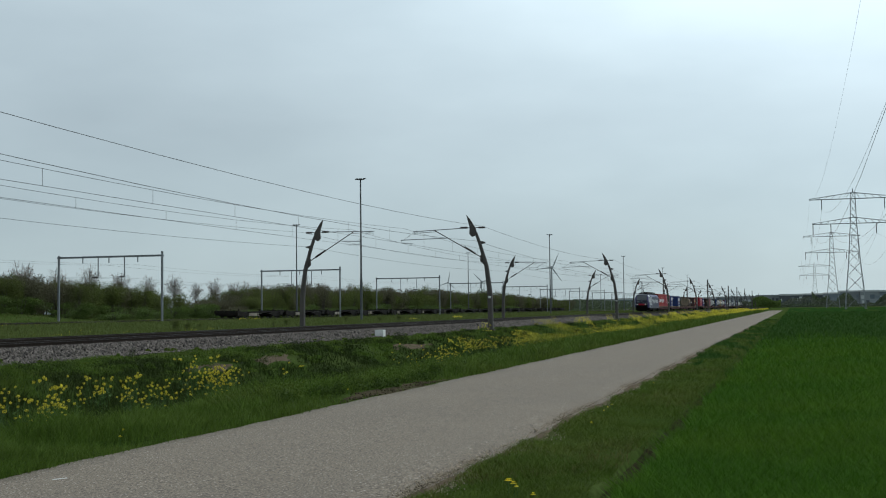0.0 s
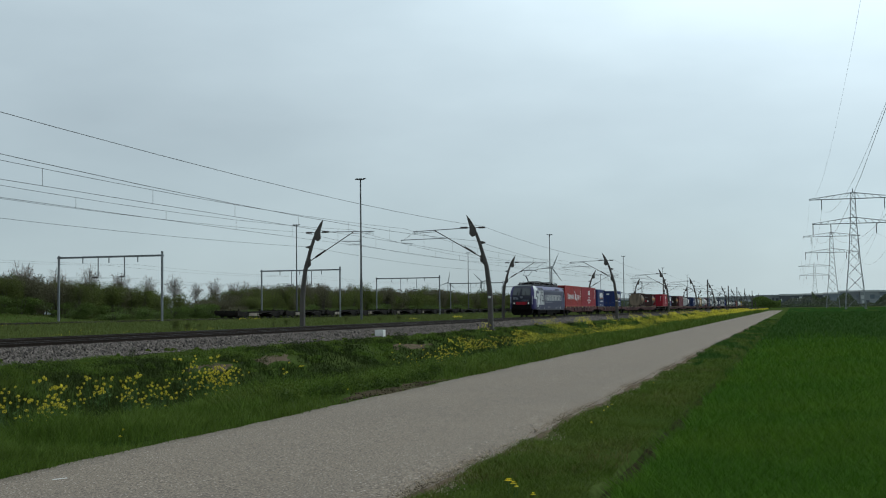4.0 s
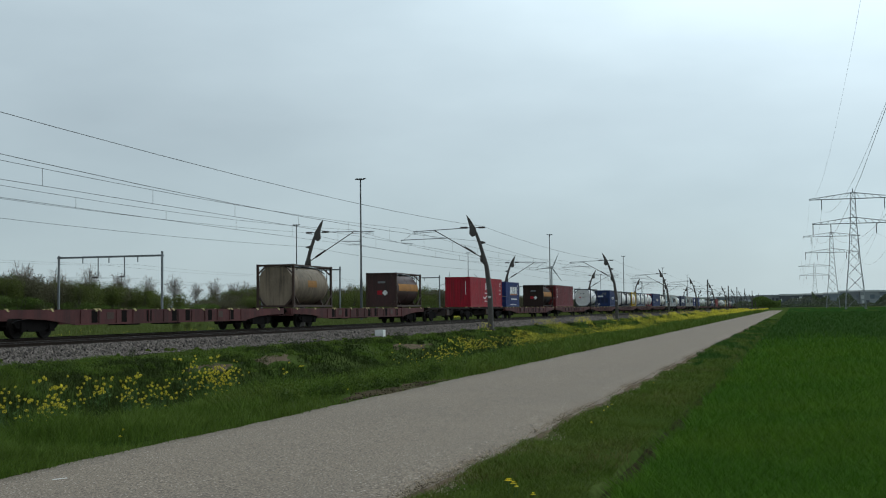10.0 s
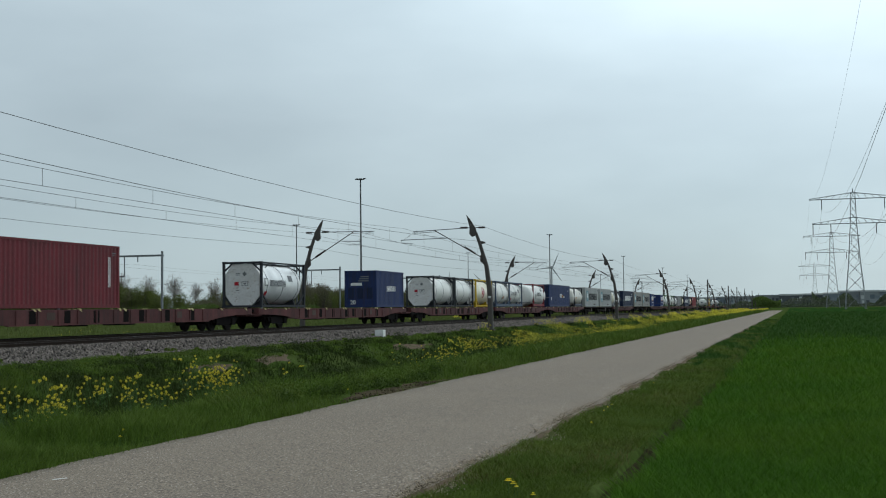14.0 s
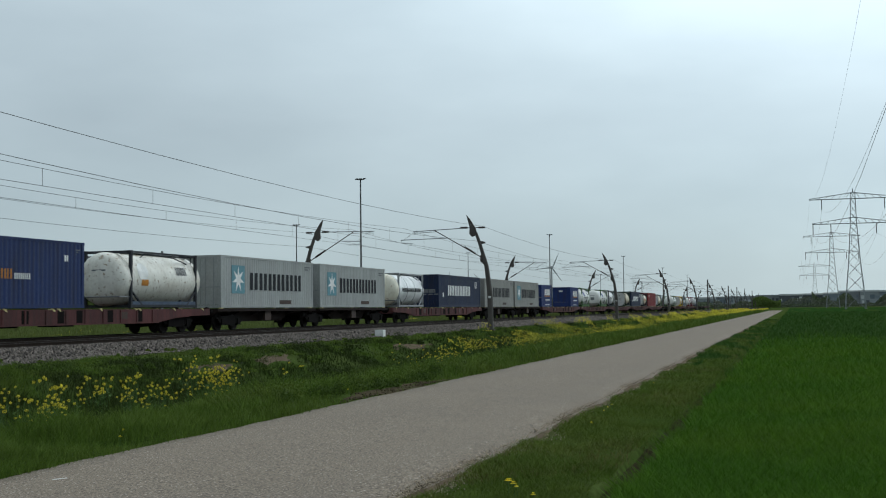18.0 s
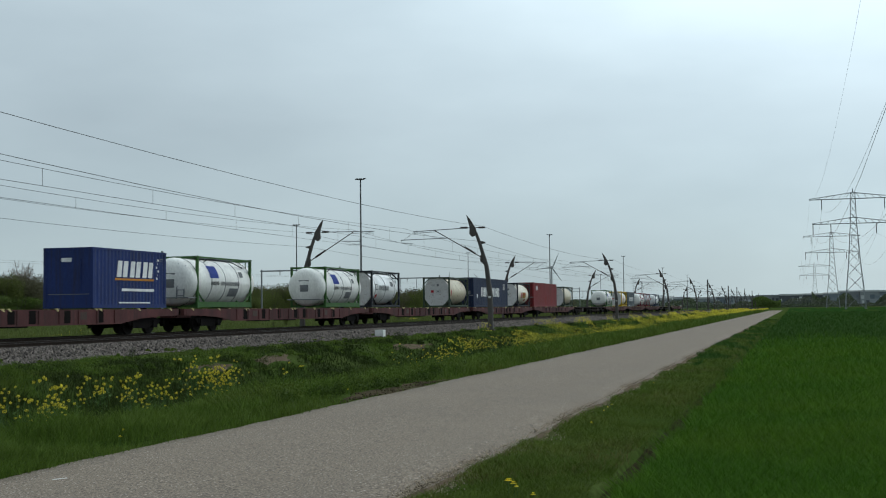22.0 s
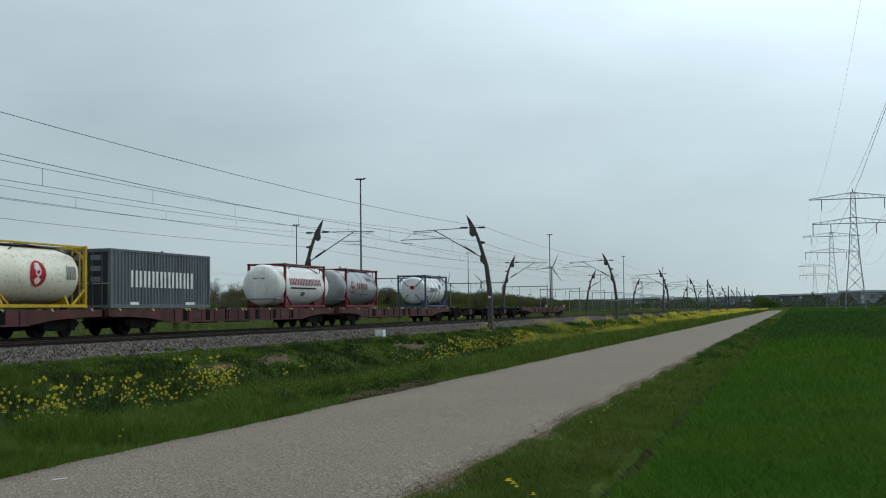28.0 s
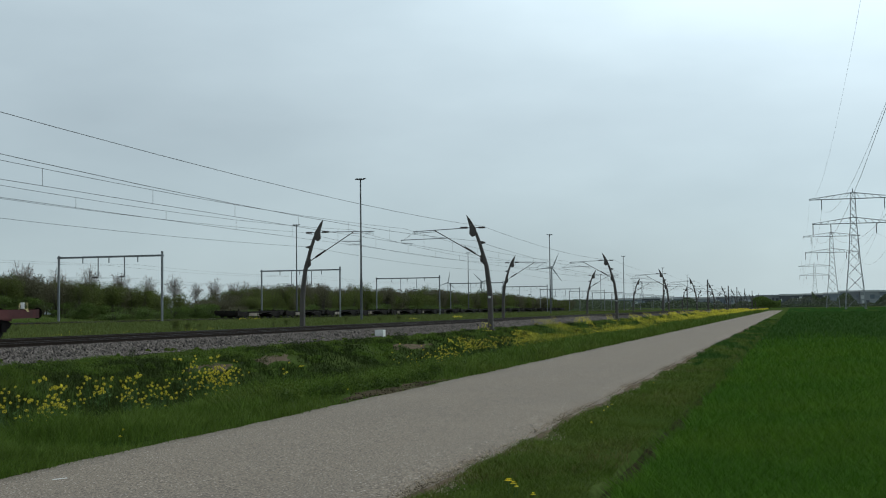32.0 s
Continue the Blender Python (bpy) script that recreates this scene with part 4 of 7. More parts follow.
# bare early-spring trees
def bare_tree(seed, height):
    r = random.Random(seed)
    limbs, twigs = Shape(), Shape()

    def within(k):
        """A place in the oval crown, k of the way out."""
        a, b = r.uniform(0, 6.28), math.asin(r.uniform(-0.75, 1))
        return Vector((math.cos(a) * math.cos(b) * 0.19 * k, math.sin(a) * math.cos(b) * 0.19 * k, 0.68 + math.sin(b) * 0.31 * k)) * height

    def bough(p, q, radius, shape, sides):
        mid = (p + q) / 2 + Vector((r.gauss(0, 0.05), r.gauss(0, 0.05), -0.06)) * (q - p).length
        shape.tube([p, mid, q], [radius, radius * 0.75, radius * 0.45], sides, False)
        return mid

    top = Vector((r.gauss(0, 0.01), r.gauss(0, 0.01), 0.9)) * height
    limbs.tube([(0, 0, -0.4), top * 0.45, top], [height * 0.014, height * 0.01, height * 0.002], 6, False)
    for k in range(22):
        root = top * r.uniform(0.33, 0.72)
        tip = within(r.uniform(0.6, 0.95))
        tip.z = max(tip.z, root.z - 0.02 * height)
        mid = bough(root, tip, height * 0.0045, limbs, 4)
        for j in range(9):
            start = root.lerp(mid, r.uniform(0.5, 1)) if j % 2 else mid.lerp(tip, r.uniform(0, 0.9))
            end = start + Vector((r.gauss(0, 0.06), r.gauss(0, 0.06), r.gauss(0.03, 0.045))) * height
            m2 = bough(start, end, height * 0.0016, twigs, 3)
            for i in range(9):
                e2 = m2 + Vector((r.gauss(0, 0.035), r.gauss(0, 0.035), r.gauss(0.02, 0.035))) * height
                twigs.tube([m2.lerp(end, r.uniform(0, 0.8)), e2], [height * 0.0009, height * 0.0006], 3, False)
    t = thing("bare_tree", "slender bare tree with fine spring twigs", "tree", "bare trees", at=pose(0, 0, -50))
    tr = part("trunk", limbs, BARK, t)
    part("crown", twigs, TWIG, t, "fine bare twigs")
    return t


bare = [bare_tree(k, 12.0) for k in (3, 8, 21)]
TREES = ((-180, 245.5, 14.6), (-180, 259.7, 12.7), (-180, 274.9, 13.6), (-180, 290.1, 13.1), (-180, 304.3, 12.4), (-180, 319.4, 12.4), (-180, 333.2, 10.5), (-180, 346.5, 12.4), (-180, 420.0, 14.0), (-180, 434.1, 13.0), (-180, 468.5, 12.6), (-180, 372.0, 10.6), (-180, 384.0, 11.0), (-112, 150.5, 7.2), (-112, 154.0, 6.2), (-112, 157.0, 6.4), (-112, 160.5, 6.0), (-112, 163.5, 7.4), (-112, 224.0, 7.6), (-112, 229.0, 7.8), (-112, 235.0, 7.2), (-112, 252.0, 7.6), (-112, 262.0, 8.2), (-112, 271.0, 7.8), (-112, 284.0, 7.8), (-122, 263.7, 7.6), (-122, 300.3, 8.2), (-122, 317.5, 8.4), (-122, 336.6, 7.6), (-122, 352.3, 8.2))
for i, (x, y, h) in enumerate(TREES):
    m = pose(x, y, float(ground_z(x, y)), 0, 0, 70.0 * i)
    b = bare[i] if i < 3 else copy_thing(bare[i % 3], m)
    b.matrix_basis = m
    b.scale = (h / 9.4, h / 9.4, h / 11.6)

# a lower row of shrubs on the edge of the sidings
y = 143.0
placed = 0
while y < 420:
    x = -96.0 + rb.uniform(-2.2, 1.8)
    h = rb.uniform(0.9, 3.0) * (0.6 if 184 < y < 206 else 1.0)
    m = pose(x, y, float(ground_z(x, y)) - 0.1, 0, 0, rb.uniform(0, 360))
    b = low_kinds[placed] if placed < 2 else copy_thing(low_kinds[int(y) % 2], m)
    placed += 1
    b.matrix_basis = m
    b.scale = (rb.uniform(0.8, 1.1), rb.uniform(0.9, 1.2), h / 5.2)
    tagged(b, "low green shrub at the edge of the sidings", "bush", "shrubs beside the sidings")
    y += 3.4 if y < 240 else 6.0

for x, y, h in ((-101.5, 134.0, 2.6), (-101.0, 137.5, 2.8), (-101.8, 141.0, 2.8), (-101.2, 130.0, 2.4), (-102.0, 126.0, 2.4)):
    b = copy_thing(low_kinds[int(y) % 2], pose(x, y, float(ground_z(x, y)) - 0.15, 0, 0, 40 * y))
    b.scale = (1.1, 1.2, h / 5.2)
    tagged(b, "low green shrub on the bank behind the sidings", "bush", "shrubs beside the sidings")

# low weeds and shrubs in front of the far track
for x, y, h in ((-41.8, 74.3, 0.85), (-41.2, 75.0, 0.6), (-51.1, 69.2, 0.45), (-48.4, 74.2, 0.3), (-53.8, 84.7, 0.4), (-49.5, 80.9, 0.3), (-49.0, 81.6, 0.25), (-41.9, 91.0, 0.4), (-42.1, 94.0, 0.6), (-43.7, 81.4, 0.5), (-47, 121, 0.7), (-45, 133, 0.8), (-42, 118, 0.6)):
    b = copy_thing(kinds[0], pose(x, y, float(ground_z(x, y)), 0, 0, 50 * y))
    b.scale = (h / 5, h / 5, h / 5.2)
    tagged(b, "small green shrub in the meadow beside the track", "bush", "meadow shrubs")

# gravel and bare soil along the road's near edge, dandelions
gn = 8000
gy_ = 9.0 * (45 / 9.0) ** rng.uniform(0, 1, gn)
gx_ = -3.12 + rng.normal(0.05, 0.11, gn) + 0.06 * np.sin(gy_ * 0.9 + 1.7)
gv = octa[None] * rng.uniform(0.004, 0.014, (gn, 6, 1))
gv = (gv + np.stack([gx_, gy_, np.maximum(ground_z(gx_, gy_), np.where(gx_ < -3.15, ROAD_Z, -1)) + 0.004], 1)[:, None]).reshape(-1, 3)
GRAVEL = surface("edge_gravel", (0.26, 0.21, 0.155), 0.95, var=0.3, scale=2, bump=0.2, island=0.5)
tagged(new("edge_gravel", fast_mesh("edge_gravel", gv, np.full(gn * 8, 3), GRAVEL, (np.arange(gn)[:, None, None] * 6 + tri[None]).ravel())), "crumbled brown gravel along the road edge", "gravel", kind="stuff")
fringe_y = np.linspace(8, 110, 500)
fringe_w = 0.15 + 0.07 * np.sin(fringe_y * 1.9) * np.sin(fringe_y * 0.53 + 1)
fv = np.concatenate([np.stack([road_edge(fringe_y, ROAD_NEAR, 0.045, 1.7) - 0.06, fringe_y, np.full(500, ROAD_Z - 0.05)], 1), np.stack([road_edge(fringe_y, ROAD_NEAR, 0.045, 1.7) + 0.03, fringe_y, np.full(500, ROAD_Z - 0.012)], 1), np.stack([road_edge(fringe_y, ROAD_NEAR, 0.045, 1.7) + fringe_w + 0.05, fringe_y, np.full(500, -0.66)], 1)])
fa = np.arange(499)
fl_ = np.concatenate([np.stack([fa + k * 500, fa + (k + 1) * 500, fa + (k + 1) * 500 + 1, fa + k * 500 + 1], 1) for k in (0, 1)])
tagged(new("soil_fringe", fast_mesh("soil_fringe", fv, np.full(len(fl_), 4), DIRT, fl_.ravel())), "crumbled bare soil fringe along the asphalt", "soil", kind="structure")
for name, x0, x1, y0, y1 in (("bare_soil", -18.75, -17.55, 37.0, 41.6), ("bare_soil", -18.3, -17.5, 32.5, 36.3), ("bare_soil", -18.5, -17.4, 51.5, 58.5), ("bare_soil", -8.3, -7.15, 18.4, 26.4)):
    cx_, cy_, rx_, ry_ = (x0 + x1) / 2, (y0 + y1) / 2, (x1 - x0) / 2, (y1 - y0) / 2
    pts = [(cx_, cy_)] + [(cx_ + rx_ * q * math.cos(a) * (1 + 0.25 * math.sin(5 * a + x0)), cy_ + ry_ * q * math.sin(a) * (1 + 0.2 * math.cos(4 * a + y0))) for q in (0.5, 1.0) for a in [2 * math.pi * k / 22 for k in range(22)]]
    v = [(x, y, float(ground_z(x, y)) + (0.012 if k <= 22 else -0.05)) for k, (x, y) in enumerate(pts)]
    f = [(0, 1 + k, 1 + (k + 1) % 22) for k in range(22)] + [(1 + k, 23 + k, 23 + (k + 1) % 22, 1 + (k + 1) % 22) for k in range(22)]
    tagged(part(name, Shape().add(v, f), DARK_SOIL if -9 < x0 < -6 else DIRT), "patch of bare brown soil in the grass", "soil patch", "soil patches")
cl = np.random.default_rng(23)
cn = 300
cy_ = cl.uniform(18.8, 26.0, cn)
cx_ = -7.45 - np.abs(cl.normal(0, 0.28, cn)) * np.sin((cy_ - 18.4) / 8.0 * math.pi)
cv = octa[None] * cl.uniform(0.008, 0.032, (cn, 6, 1))
cv = (cv + np.stack([cx_, cy_, ground_z(cx_, cy_) + 0.015], 1)[:, None]).reshape(-1, 3)
tagged(new("soil_clods", fast_mesh("soil_clods", cv, np.full(cn * 8, 3), DARK_SOIL, (np.arange(cn)[:, None, None] * 6 + tri[None]).ravel())), "dark crumbled soil clods along the road edge", "soil", kind="stuff")
DANDELION = leafy("dandelion_petals", (0.75, 0.6, 0.01), (0.65, 0.55, 0.02), 0.3, 2.0)


def dandelion(x, y, s):
    z = float(ground_z(x, y))
    t = thing("dandelion", "yellow dandelion flower in the roadside verge", "flower", "dandelions", at=pose(x, y, z))
    part("stalk", Shape().tube([(0, 0, -0.03), (0.01, 0, 0.1 * s), (0.0, 0.01, 0.17 * s)], 0.004, 4), STALK, t)
    head = Shape()
    for ring, (r_, up) in enumerate(((0.035, 0.0), (0.024, 0.008), (0.012, 0.012))):
        for k in range(12):
            a = 2 * math.pi * (k + ring * 0.5) / 12
            c = Vector((0, 0.01, 0.17 * s + up))
            d = Vector((math.cos(a), math.sin(a), 0.25 * ring)) * r_ * s
            w = Vector((-math.sin(a), math.cos(a), 0)) * 0.007 * s
            head.add([c - w * 0.3, c + w * 0.3, c + d + w, c + d - w], [(0, 1, 2, 3)])
    part("blossom", head, DANDELION, t)


for x, y, s in ((-2.39, 9.95, 1.1), (-2.39, 10.05, 1.0), (-2.31, 9.83, 1.1), (-2.28, 9.81, 0.9), (-2.07, 9.51, 0.9), (-2.55, 15.35, 1.0), (-2.69, 17.32, 0.8), (-2.72, 17.91, 0.8), (-2.72, 18.34, 0.8), (-2.68, 23.79, 0.8), (-7.9, 12.7, 1.0), (-8.1, 13.1, 1.0), (-8.3, 19.6, 1.0), (-7.9, 20.4, 0.9)):
    dandelion(x, y, s * 0.72)

# ---- distance: pylons, wind turbines, buildings, woods ----
PYLON_STEEL = surface("pylon_steel", (0.24, 0.255, 0.27), 0.6, 0.4, var=0.1, scale=0.2, bump=0)
FAR_WHITE = surface("far_white_wall", (0.46, 0.48, 0.49), 0.8, var=0.1, scale=0.05, bump=0)
FAR_BLUE = surface("far_blue_grey_wall", (0.19, 0.225, 0.26), 0.8, var=0.15, scale=0.05, bump=0)
FAR_GREY = surface("far_grey_wall", (0.25, 0.27, 0.285), 0.8, var=0.15, scale=0.05, bump=0)
TURBINE_GREY = surface("pale_turbine_paint", (0.36, 0.38, 0.4), 0.7, var=0.05, scale=0.05, bump=0)
FAR_DARK = surface("far_dark_gate", (0.09, 0.1, 0.11), 0.8, var=0.2, scale=0.1, bump=0)
FAR_GLASS = surface("far_window_glass", (0.1, 0.13, 0.16), 0.5, var=0.1, bump=0)


def pylon(at):
    t = thing("power_pylon", "grey steel lattice power pylon with two crossarms", "pylon", "power pylons", at=at)
    H = 49.0
    def half(z):
        return float(np.interp(z, (0, 20, 36, 49), (4.2, 2.3, 1.25, 0.9)))
    legs, braces = Shape(), Shape()
    for sx in (-1, 1):
        for sy in (-1, 1):
            legs.tube([(sx * half(z), sy * half(z), z) for z in (-1, 10, 20, 28, 36, H)], 0.14, 4)
    zs = [0, 7.5, 14, 19.5, 24, 28, 31.5, 34.5, 37.5, 40.5, 43.5, 46.5, H]
    for z0, z1 in zip(zs, zs[1:]):
        a, b = half(z0), half(z1)
        for s in (-1, 1):
            for p, q in (((-a, s * a), (b, s * b)), ((a, s * a), (-b, s * b)), ((s * a, -a), (s * b, b)), ((s * a, a), (s * b, -b))):
                braces.tube([(p[0], p[1], z0), (q[0], q[1], z1)], 0.075, 4)
    part("legs", legs, PYLON_STEEL, t)
    part("bracing", braces, PYLON_STEEL, t)
    for z, w, hangs in ((46.3, 17.5, (-12.5, 12.5)), (35.9, 16.5, (-16.2, -9.0, 9.0, 16.2))):
        arm = Shape()
        for sy in (-0.7, 0.7):
            arm.beam((-w, sy * 0.3, z), (w, sy * 0.3, z), 0.3)
            for s in (-1, 1):
                arm.beam((0, sy, z + 2.6), (s * w, sy * 0.3, z + 0.3), 0.2)
                for k in range(1, 6):
                    x0 = s * w * k / 6
                    arm.beam((x0, sy * 0.5, z), (x0 - s * w / 12, sy * 0.5, z + 2.6 * (1 - (k - 0.5) / 6)), 0.13)
        part("crossarm", arm, PYLON_STEEL, t)
        for x in hangs:
            part("insulator_string", Shape().tube([(x, 0, z), (x, 0, z - 4.3)], 0.17, 6), INSULATOR, t)
    part("peak", Shape().beam((0, 0, H), (0, 0, H + 1.5), 0.4), PYLON_STEEL, t)
    return t


PY_X, PY_Y = 25.6, (-10.0, 520.0, 800.0, 1400.0)
py = pylon(pose(PY_X, PY_Y[1], -0.7))
for y in (PY_Y[0], PY_Y[2], PY_Y[3]):
    copy_thing(py, pose(PY_X, y, -0.7))
# a second line of pylons crosses far behind the tracks
copy_thing(py, pose(-262, 2165.0, -0.7))
for x, z, r in ((-12.5, 41.3, 0.026), (12.5, 41.3, 0.026), (-16.2, 30.9, 0.026), (-9.0, 30.9, 0.026), (9.0, 30.9, 0.026), (16.2, 30.9, 0.026), (-17.3, 46.5, 0.015), (17.3, 46.5, 0.015)):
    pts = []
    for y0, y1 in zip(PY_Y, PY_Y[1:]):
        for j in range(12):
            u = j / 12
            pts.append((PY_X + x, y0 + (y1 - y0) * u, z - 4 * u * (1 - u) * (14.0 if y1 - y0 > 450 else 8.0)))
    pts.append((PY_X + x, PY_Y[-1], z))
    tagged(part("power_line", Shape().tube(pts, r, 4), WIRE), "thin power line conductor strung between pylons", "wire", "power lines")

rotors = []


def turbine(x, y, hub, turn, phase):
    t = thing("wind_turbine", "pale grey wind turbine with three slender blades", "wind turbine", "wind turbines", at=pose(x, y, 0, 0, 0, turn))
    part("tower", Shape().tube([(0, 0, -1), (0, 0, hub)], [hub * 0.024, hub * 0.013], 12), TURBINE_GREY, t, smooth=True)
    part("nacelle", box(-2, -4, hub - 1.8, 2, 5, hub + 2), TURBINE_GREY, t)
    b = hub * 0.4
    s = Shape()
    for k in range(3):
        a = 2 * math.pi * k / 3
        c, d = math.sin(a), math.cos(a)
        def at(w, l, e):
            return (c * l + d * w, e, d * l - c * w)
        s.add([at(-0.9, 1, -0.3), at(0.9, 1, -0.3), at(1.6, b * 0.25, -0.2), at(0.15, b, 0), at(-0.4, b, 0), at(-0.9, b * 0.2, -0.2), at(-0.9, 1, 0.5), at(0.9, 1, 0.5), at(1.6, b * 0.25, 0.4), at(0.15, b, 0.2), at(-0.4, b, 0.2), at(-0.9, b * 0.2, 0.4)],
              [(0, 1, 2, 3, 4, 5), (11, 10, 9, 8, 7, 6)] + [(i, i + 6, (i + 1) % 6 + 6, (i + 1) % 6) for i in range(6)])
    s.turned([(-1.5, 0.3), (-1.0, 1.6), (0.8, 1.6)], 12)
    r = part("rotor", s, TURBINE_GREY, t, "three-bladed rotor", at=pose(0, -5, hub))
    rotors.append((r, hub, phase))
    return t


turbine(-436, 2200, 78, 20, 25)
turbine(-650, 2490, 61, 20, 75)
turbine(-820, 2810, 68, 20, 10)

# long warehouses and a raised road far across the field
def warehouse(x, y, w, d, h, material, rows, top, seed):
    """A long shed: coloured wall panels and strips of windows, a pale parapet along the top."""
    r = random.Random(seed)
    t = thing("warehouse", "long blue-grey industrial building far across the field", "building", "far buildings", at=pose(x, y, 0))
    part("wall", box(-w / 2, 0, -1, w / 2, d, h), material, t)
    part("roof", box(-w / 2 - 0.4, -0.8, h, w / 2 + 0.4, d + 0.6, h + 1.9), top, t)
    n = max(4, int(w / 4.2))
    for q in range(rows):
        for k in range(n):
            xx = -w / 2 + (k + 0.5) * w / n
            wide = w / n * r.uniform(0.2, 0.49)
            z0 = 0.6 + q * (h - 1) / rows
            part("window" if r.random() < 0.6 else "wall_panel", box(xx - wide, -0.3, z0, xx + wide, 0, z0 + (h - 1) / rows * r.uniform(0.35, 0.85)), r.choice((FAR_GLASS, FAR_WHITE, FAR_WHITE, FAR_GREY, FAR_BLUE, FAR_DARK)), t)
    return t


fb = random.Random(17)
bx_ = -330.0
while bx_ < 200:
    w = fb.uniform(13, 30)
    h = float(np.interp(bx_, (-330, -90, -60, 60, 200), (10.5, 11.0, 12.4, 16.2, 17.0))) * fb.uniform(0.86, 1.03)
    warehouse(bx_ + w / 2, 1400 + fb.uniform(0, 24), w, 30, h, fb.choice((FAR_BLUE, FAR_BLUE, FAR_GREY, FAR_DARK)), 2, fb.choice((FAR_WHITE, FAR_GREY, FAR_WHITE)), fb.random())
    bx_ += w + 0.4

# far woods along the horizon
FAR_TWIG = leafy("far_bare_scrub", (0.09, 0.1, 0.07), (0.08, 0.09, 0.062), 0.1, 0.05, 0.12)


def woods(name, x0, x1, y0, y1, h, n, size, label, leaf=HAZY_LEAF):
    x, y = rng.uniform(x0, x1, n), rng.uniform(y0, y1, n)
    top = h * (0.62 + 0.25 * np.sin(x * 0.06 + 1) + 0.2 * np.sin(x * 0.19) + 0.12 * np.sin(x * 0.43 + 2))
    c = np.stack([x, y, rng.uniform(0, 1, n) ** 0.7 * np.maximum(top, 1.0)], 1)
    a = rng.normal(size=(n, 3))
    a = a / np.linalg.norm(a, axis=1)[:, None] * size
    b = np.cross(a, rng.normal(size=(n, 3)))
    b = b / np.linalg.norm(b, axis=1)[:, None] * size * 0.8
    v = np.stack([c - a, c + b, c + a, c - b], 1).reshape(-1, 3)
    tagged(new(name, fast_mesh(name, v, np.full(n, 4), leaf, np.arange(4 * n))), label, "woods", kind="stuff")


woods("far_woods", -420, -70, 1050, 1120, 8, 16000, 0.8, "low grey-green woods on the horizon")
woods("far_hedge", -22, -6, 690, 720, 9.0, 9000, 0.28, "green clump of trees at the end of the road", FRESH_GREEN)
woods("field_hedge", 36, 50, 990, 1030, 13, 3600, 0.5, "low trees below the pylons")
woods("field_hedge", 16, 29, 990, 1020, 13, 3600, 0.5, "dark trees before the far buildings")
woods("field_hedge", 60, 92, 1000, 1020, 13, 7000, 0.5, "low trees along the far field edge")
woods("field_scrub", -62, 150, 978, 996, 7.5, 22000, 0.35, "bare grey scrub before the far buildings", FAR_TWIG)
woods("field_hedge", 30, 64, 1000, 1015, 7, 4000, 0.45, "bare trees before the far buildings", FAR_TWIG)
woods("field_hedge", 92, 150, 1000, 1020, 14, 12000, 0.5, "trees along the far field edge")
woods("field_margin", -60, 110, 960, 975, 2.6, 5000, 0.5, "thin grassy hedge along the far field edge")
woods("far_hedge", -60, -22, 720, 760, 6, 2500, 0.5, "low bushes beside the distant tracks")
woods("sidings_hedge", -118, -95, 560, 760, 6, 9000, 0.35, "bushes beyond the sidings")


# ---- train ----
V_TRAIN = 28.0
TRAIN_X = -29.54
moving = []


def rolling(ob, u, z=0.0):
    """Notes a thing of the train: u is its place along the line at 0 s."""
    ob.matrix_basis = pose(TRAIN_X, u, z)
    moving.append((ob, u, z))
    return ob


def paint(name, color, rust=0.35, rough=0.55):
    """Weathered paint: faded patches, grain and grime run down in streaks."""
    pale = max(color) > 0.2 and min(color) > 0.15
    m = surface(name, color, rough, var=0.14, scale=0.9, fine=14, bump=0.08, bump_scale=9, second=[c * 0.55 + 0.004 for c in color], amount=rust * 1.3, stretch=(1, 1, 0.45), streak=((0.3, 0.275, 0.24) if pale else (0.03, 0.026, 0.024) if max(color) > 0.05 else [c * 0.5 for c in color], 0.22 if pale else 0.55))
    m.node_tree.nodes["Principled BSDF"].inputs["Specular IOR Level"].default_value = 0.35 if pale else 0.16 if max(color) > 0.05 else 0.06
    return m


WAGON_RED = paint("wagon_red_oxide", (0.098, 0.035, 0.034), 0.8, 0.8)
WAGON_DARK = paint("wagon_black_brown", (0.02, 0.0135, 0.012), 0.5, 0.8)
UNDER = paint("greasy_underframe", (0.0075, 0.0062, 0.0058), 0.4, 0.9)
WHEEL = surface("wheel_steel", (0.014, 0.012, 0.011), 0.9, 0.0, var=0.2, scale=3)
SPIGOT = surface("pale_spigot_paint", (0.55, 0.46, 0.2), 0.7, var=0.15, scale=4)
FADED_RED = paint("faded_red_paint", (0.33, 0.03, 0.026))
RED_DEEP = paint("deep_red_paint", (0.29, 0.012, 0.024))
RED_DOOR = paint("dark_red_door_paint", (0.11, 0.01, 0.011))
MAROON = paint("maroon_paint", (0.14, 0.022, 0.028), 0.45)
COBALT_BLUE = paint("cobalt_blue_paint", (0.018, 0.034, 0.128), 0.35)
BLUE_NAVY = paint("navy_blue_paint", (0.018, 0.032, 0.1), 0.35)
BLUE_INK = paint("ink_blue_paint", (0.014, 0.022, 0.055), 0.35)
GREY_BOX = paint("pale_grey_paint", (0.3, 0.31, 0.3), 0.4)
BEIGE_BOX = paint("beige_grey_paint", (0.235, 0.23, 0.212), 0.4)
TANK_GRUBBY = surface("grubby_white_tank", (0.64, 0.62, 0.56), 0.45, var=0.1, scale=1.1, fine=9, bump=0.04, second=(0.46, 0.42, 0.35), amount=0.6, specks=((0.3, 0.24, 0.18), 6.0), streak=((0.3, 0.26, 0.2), 0.3))
SLATE = paint("slate_grey_paint", (0.12, 0.138, 0.15), 0.4)
MARK_WHITE = surface("white_marking", (0.72, 0.72, 0.7), 0.8, var=0.12, scale=2, bump=0)
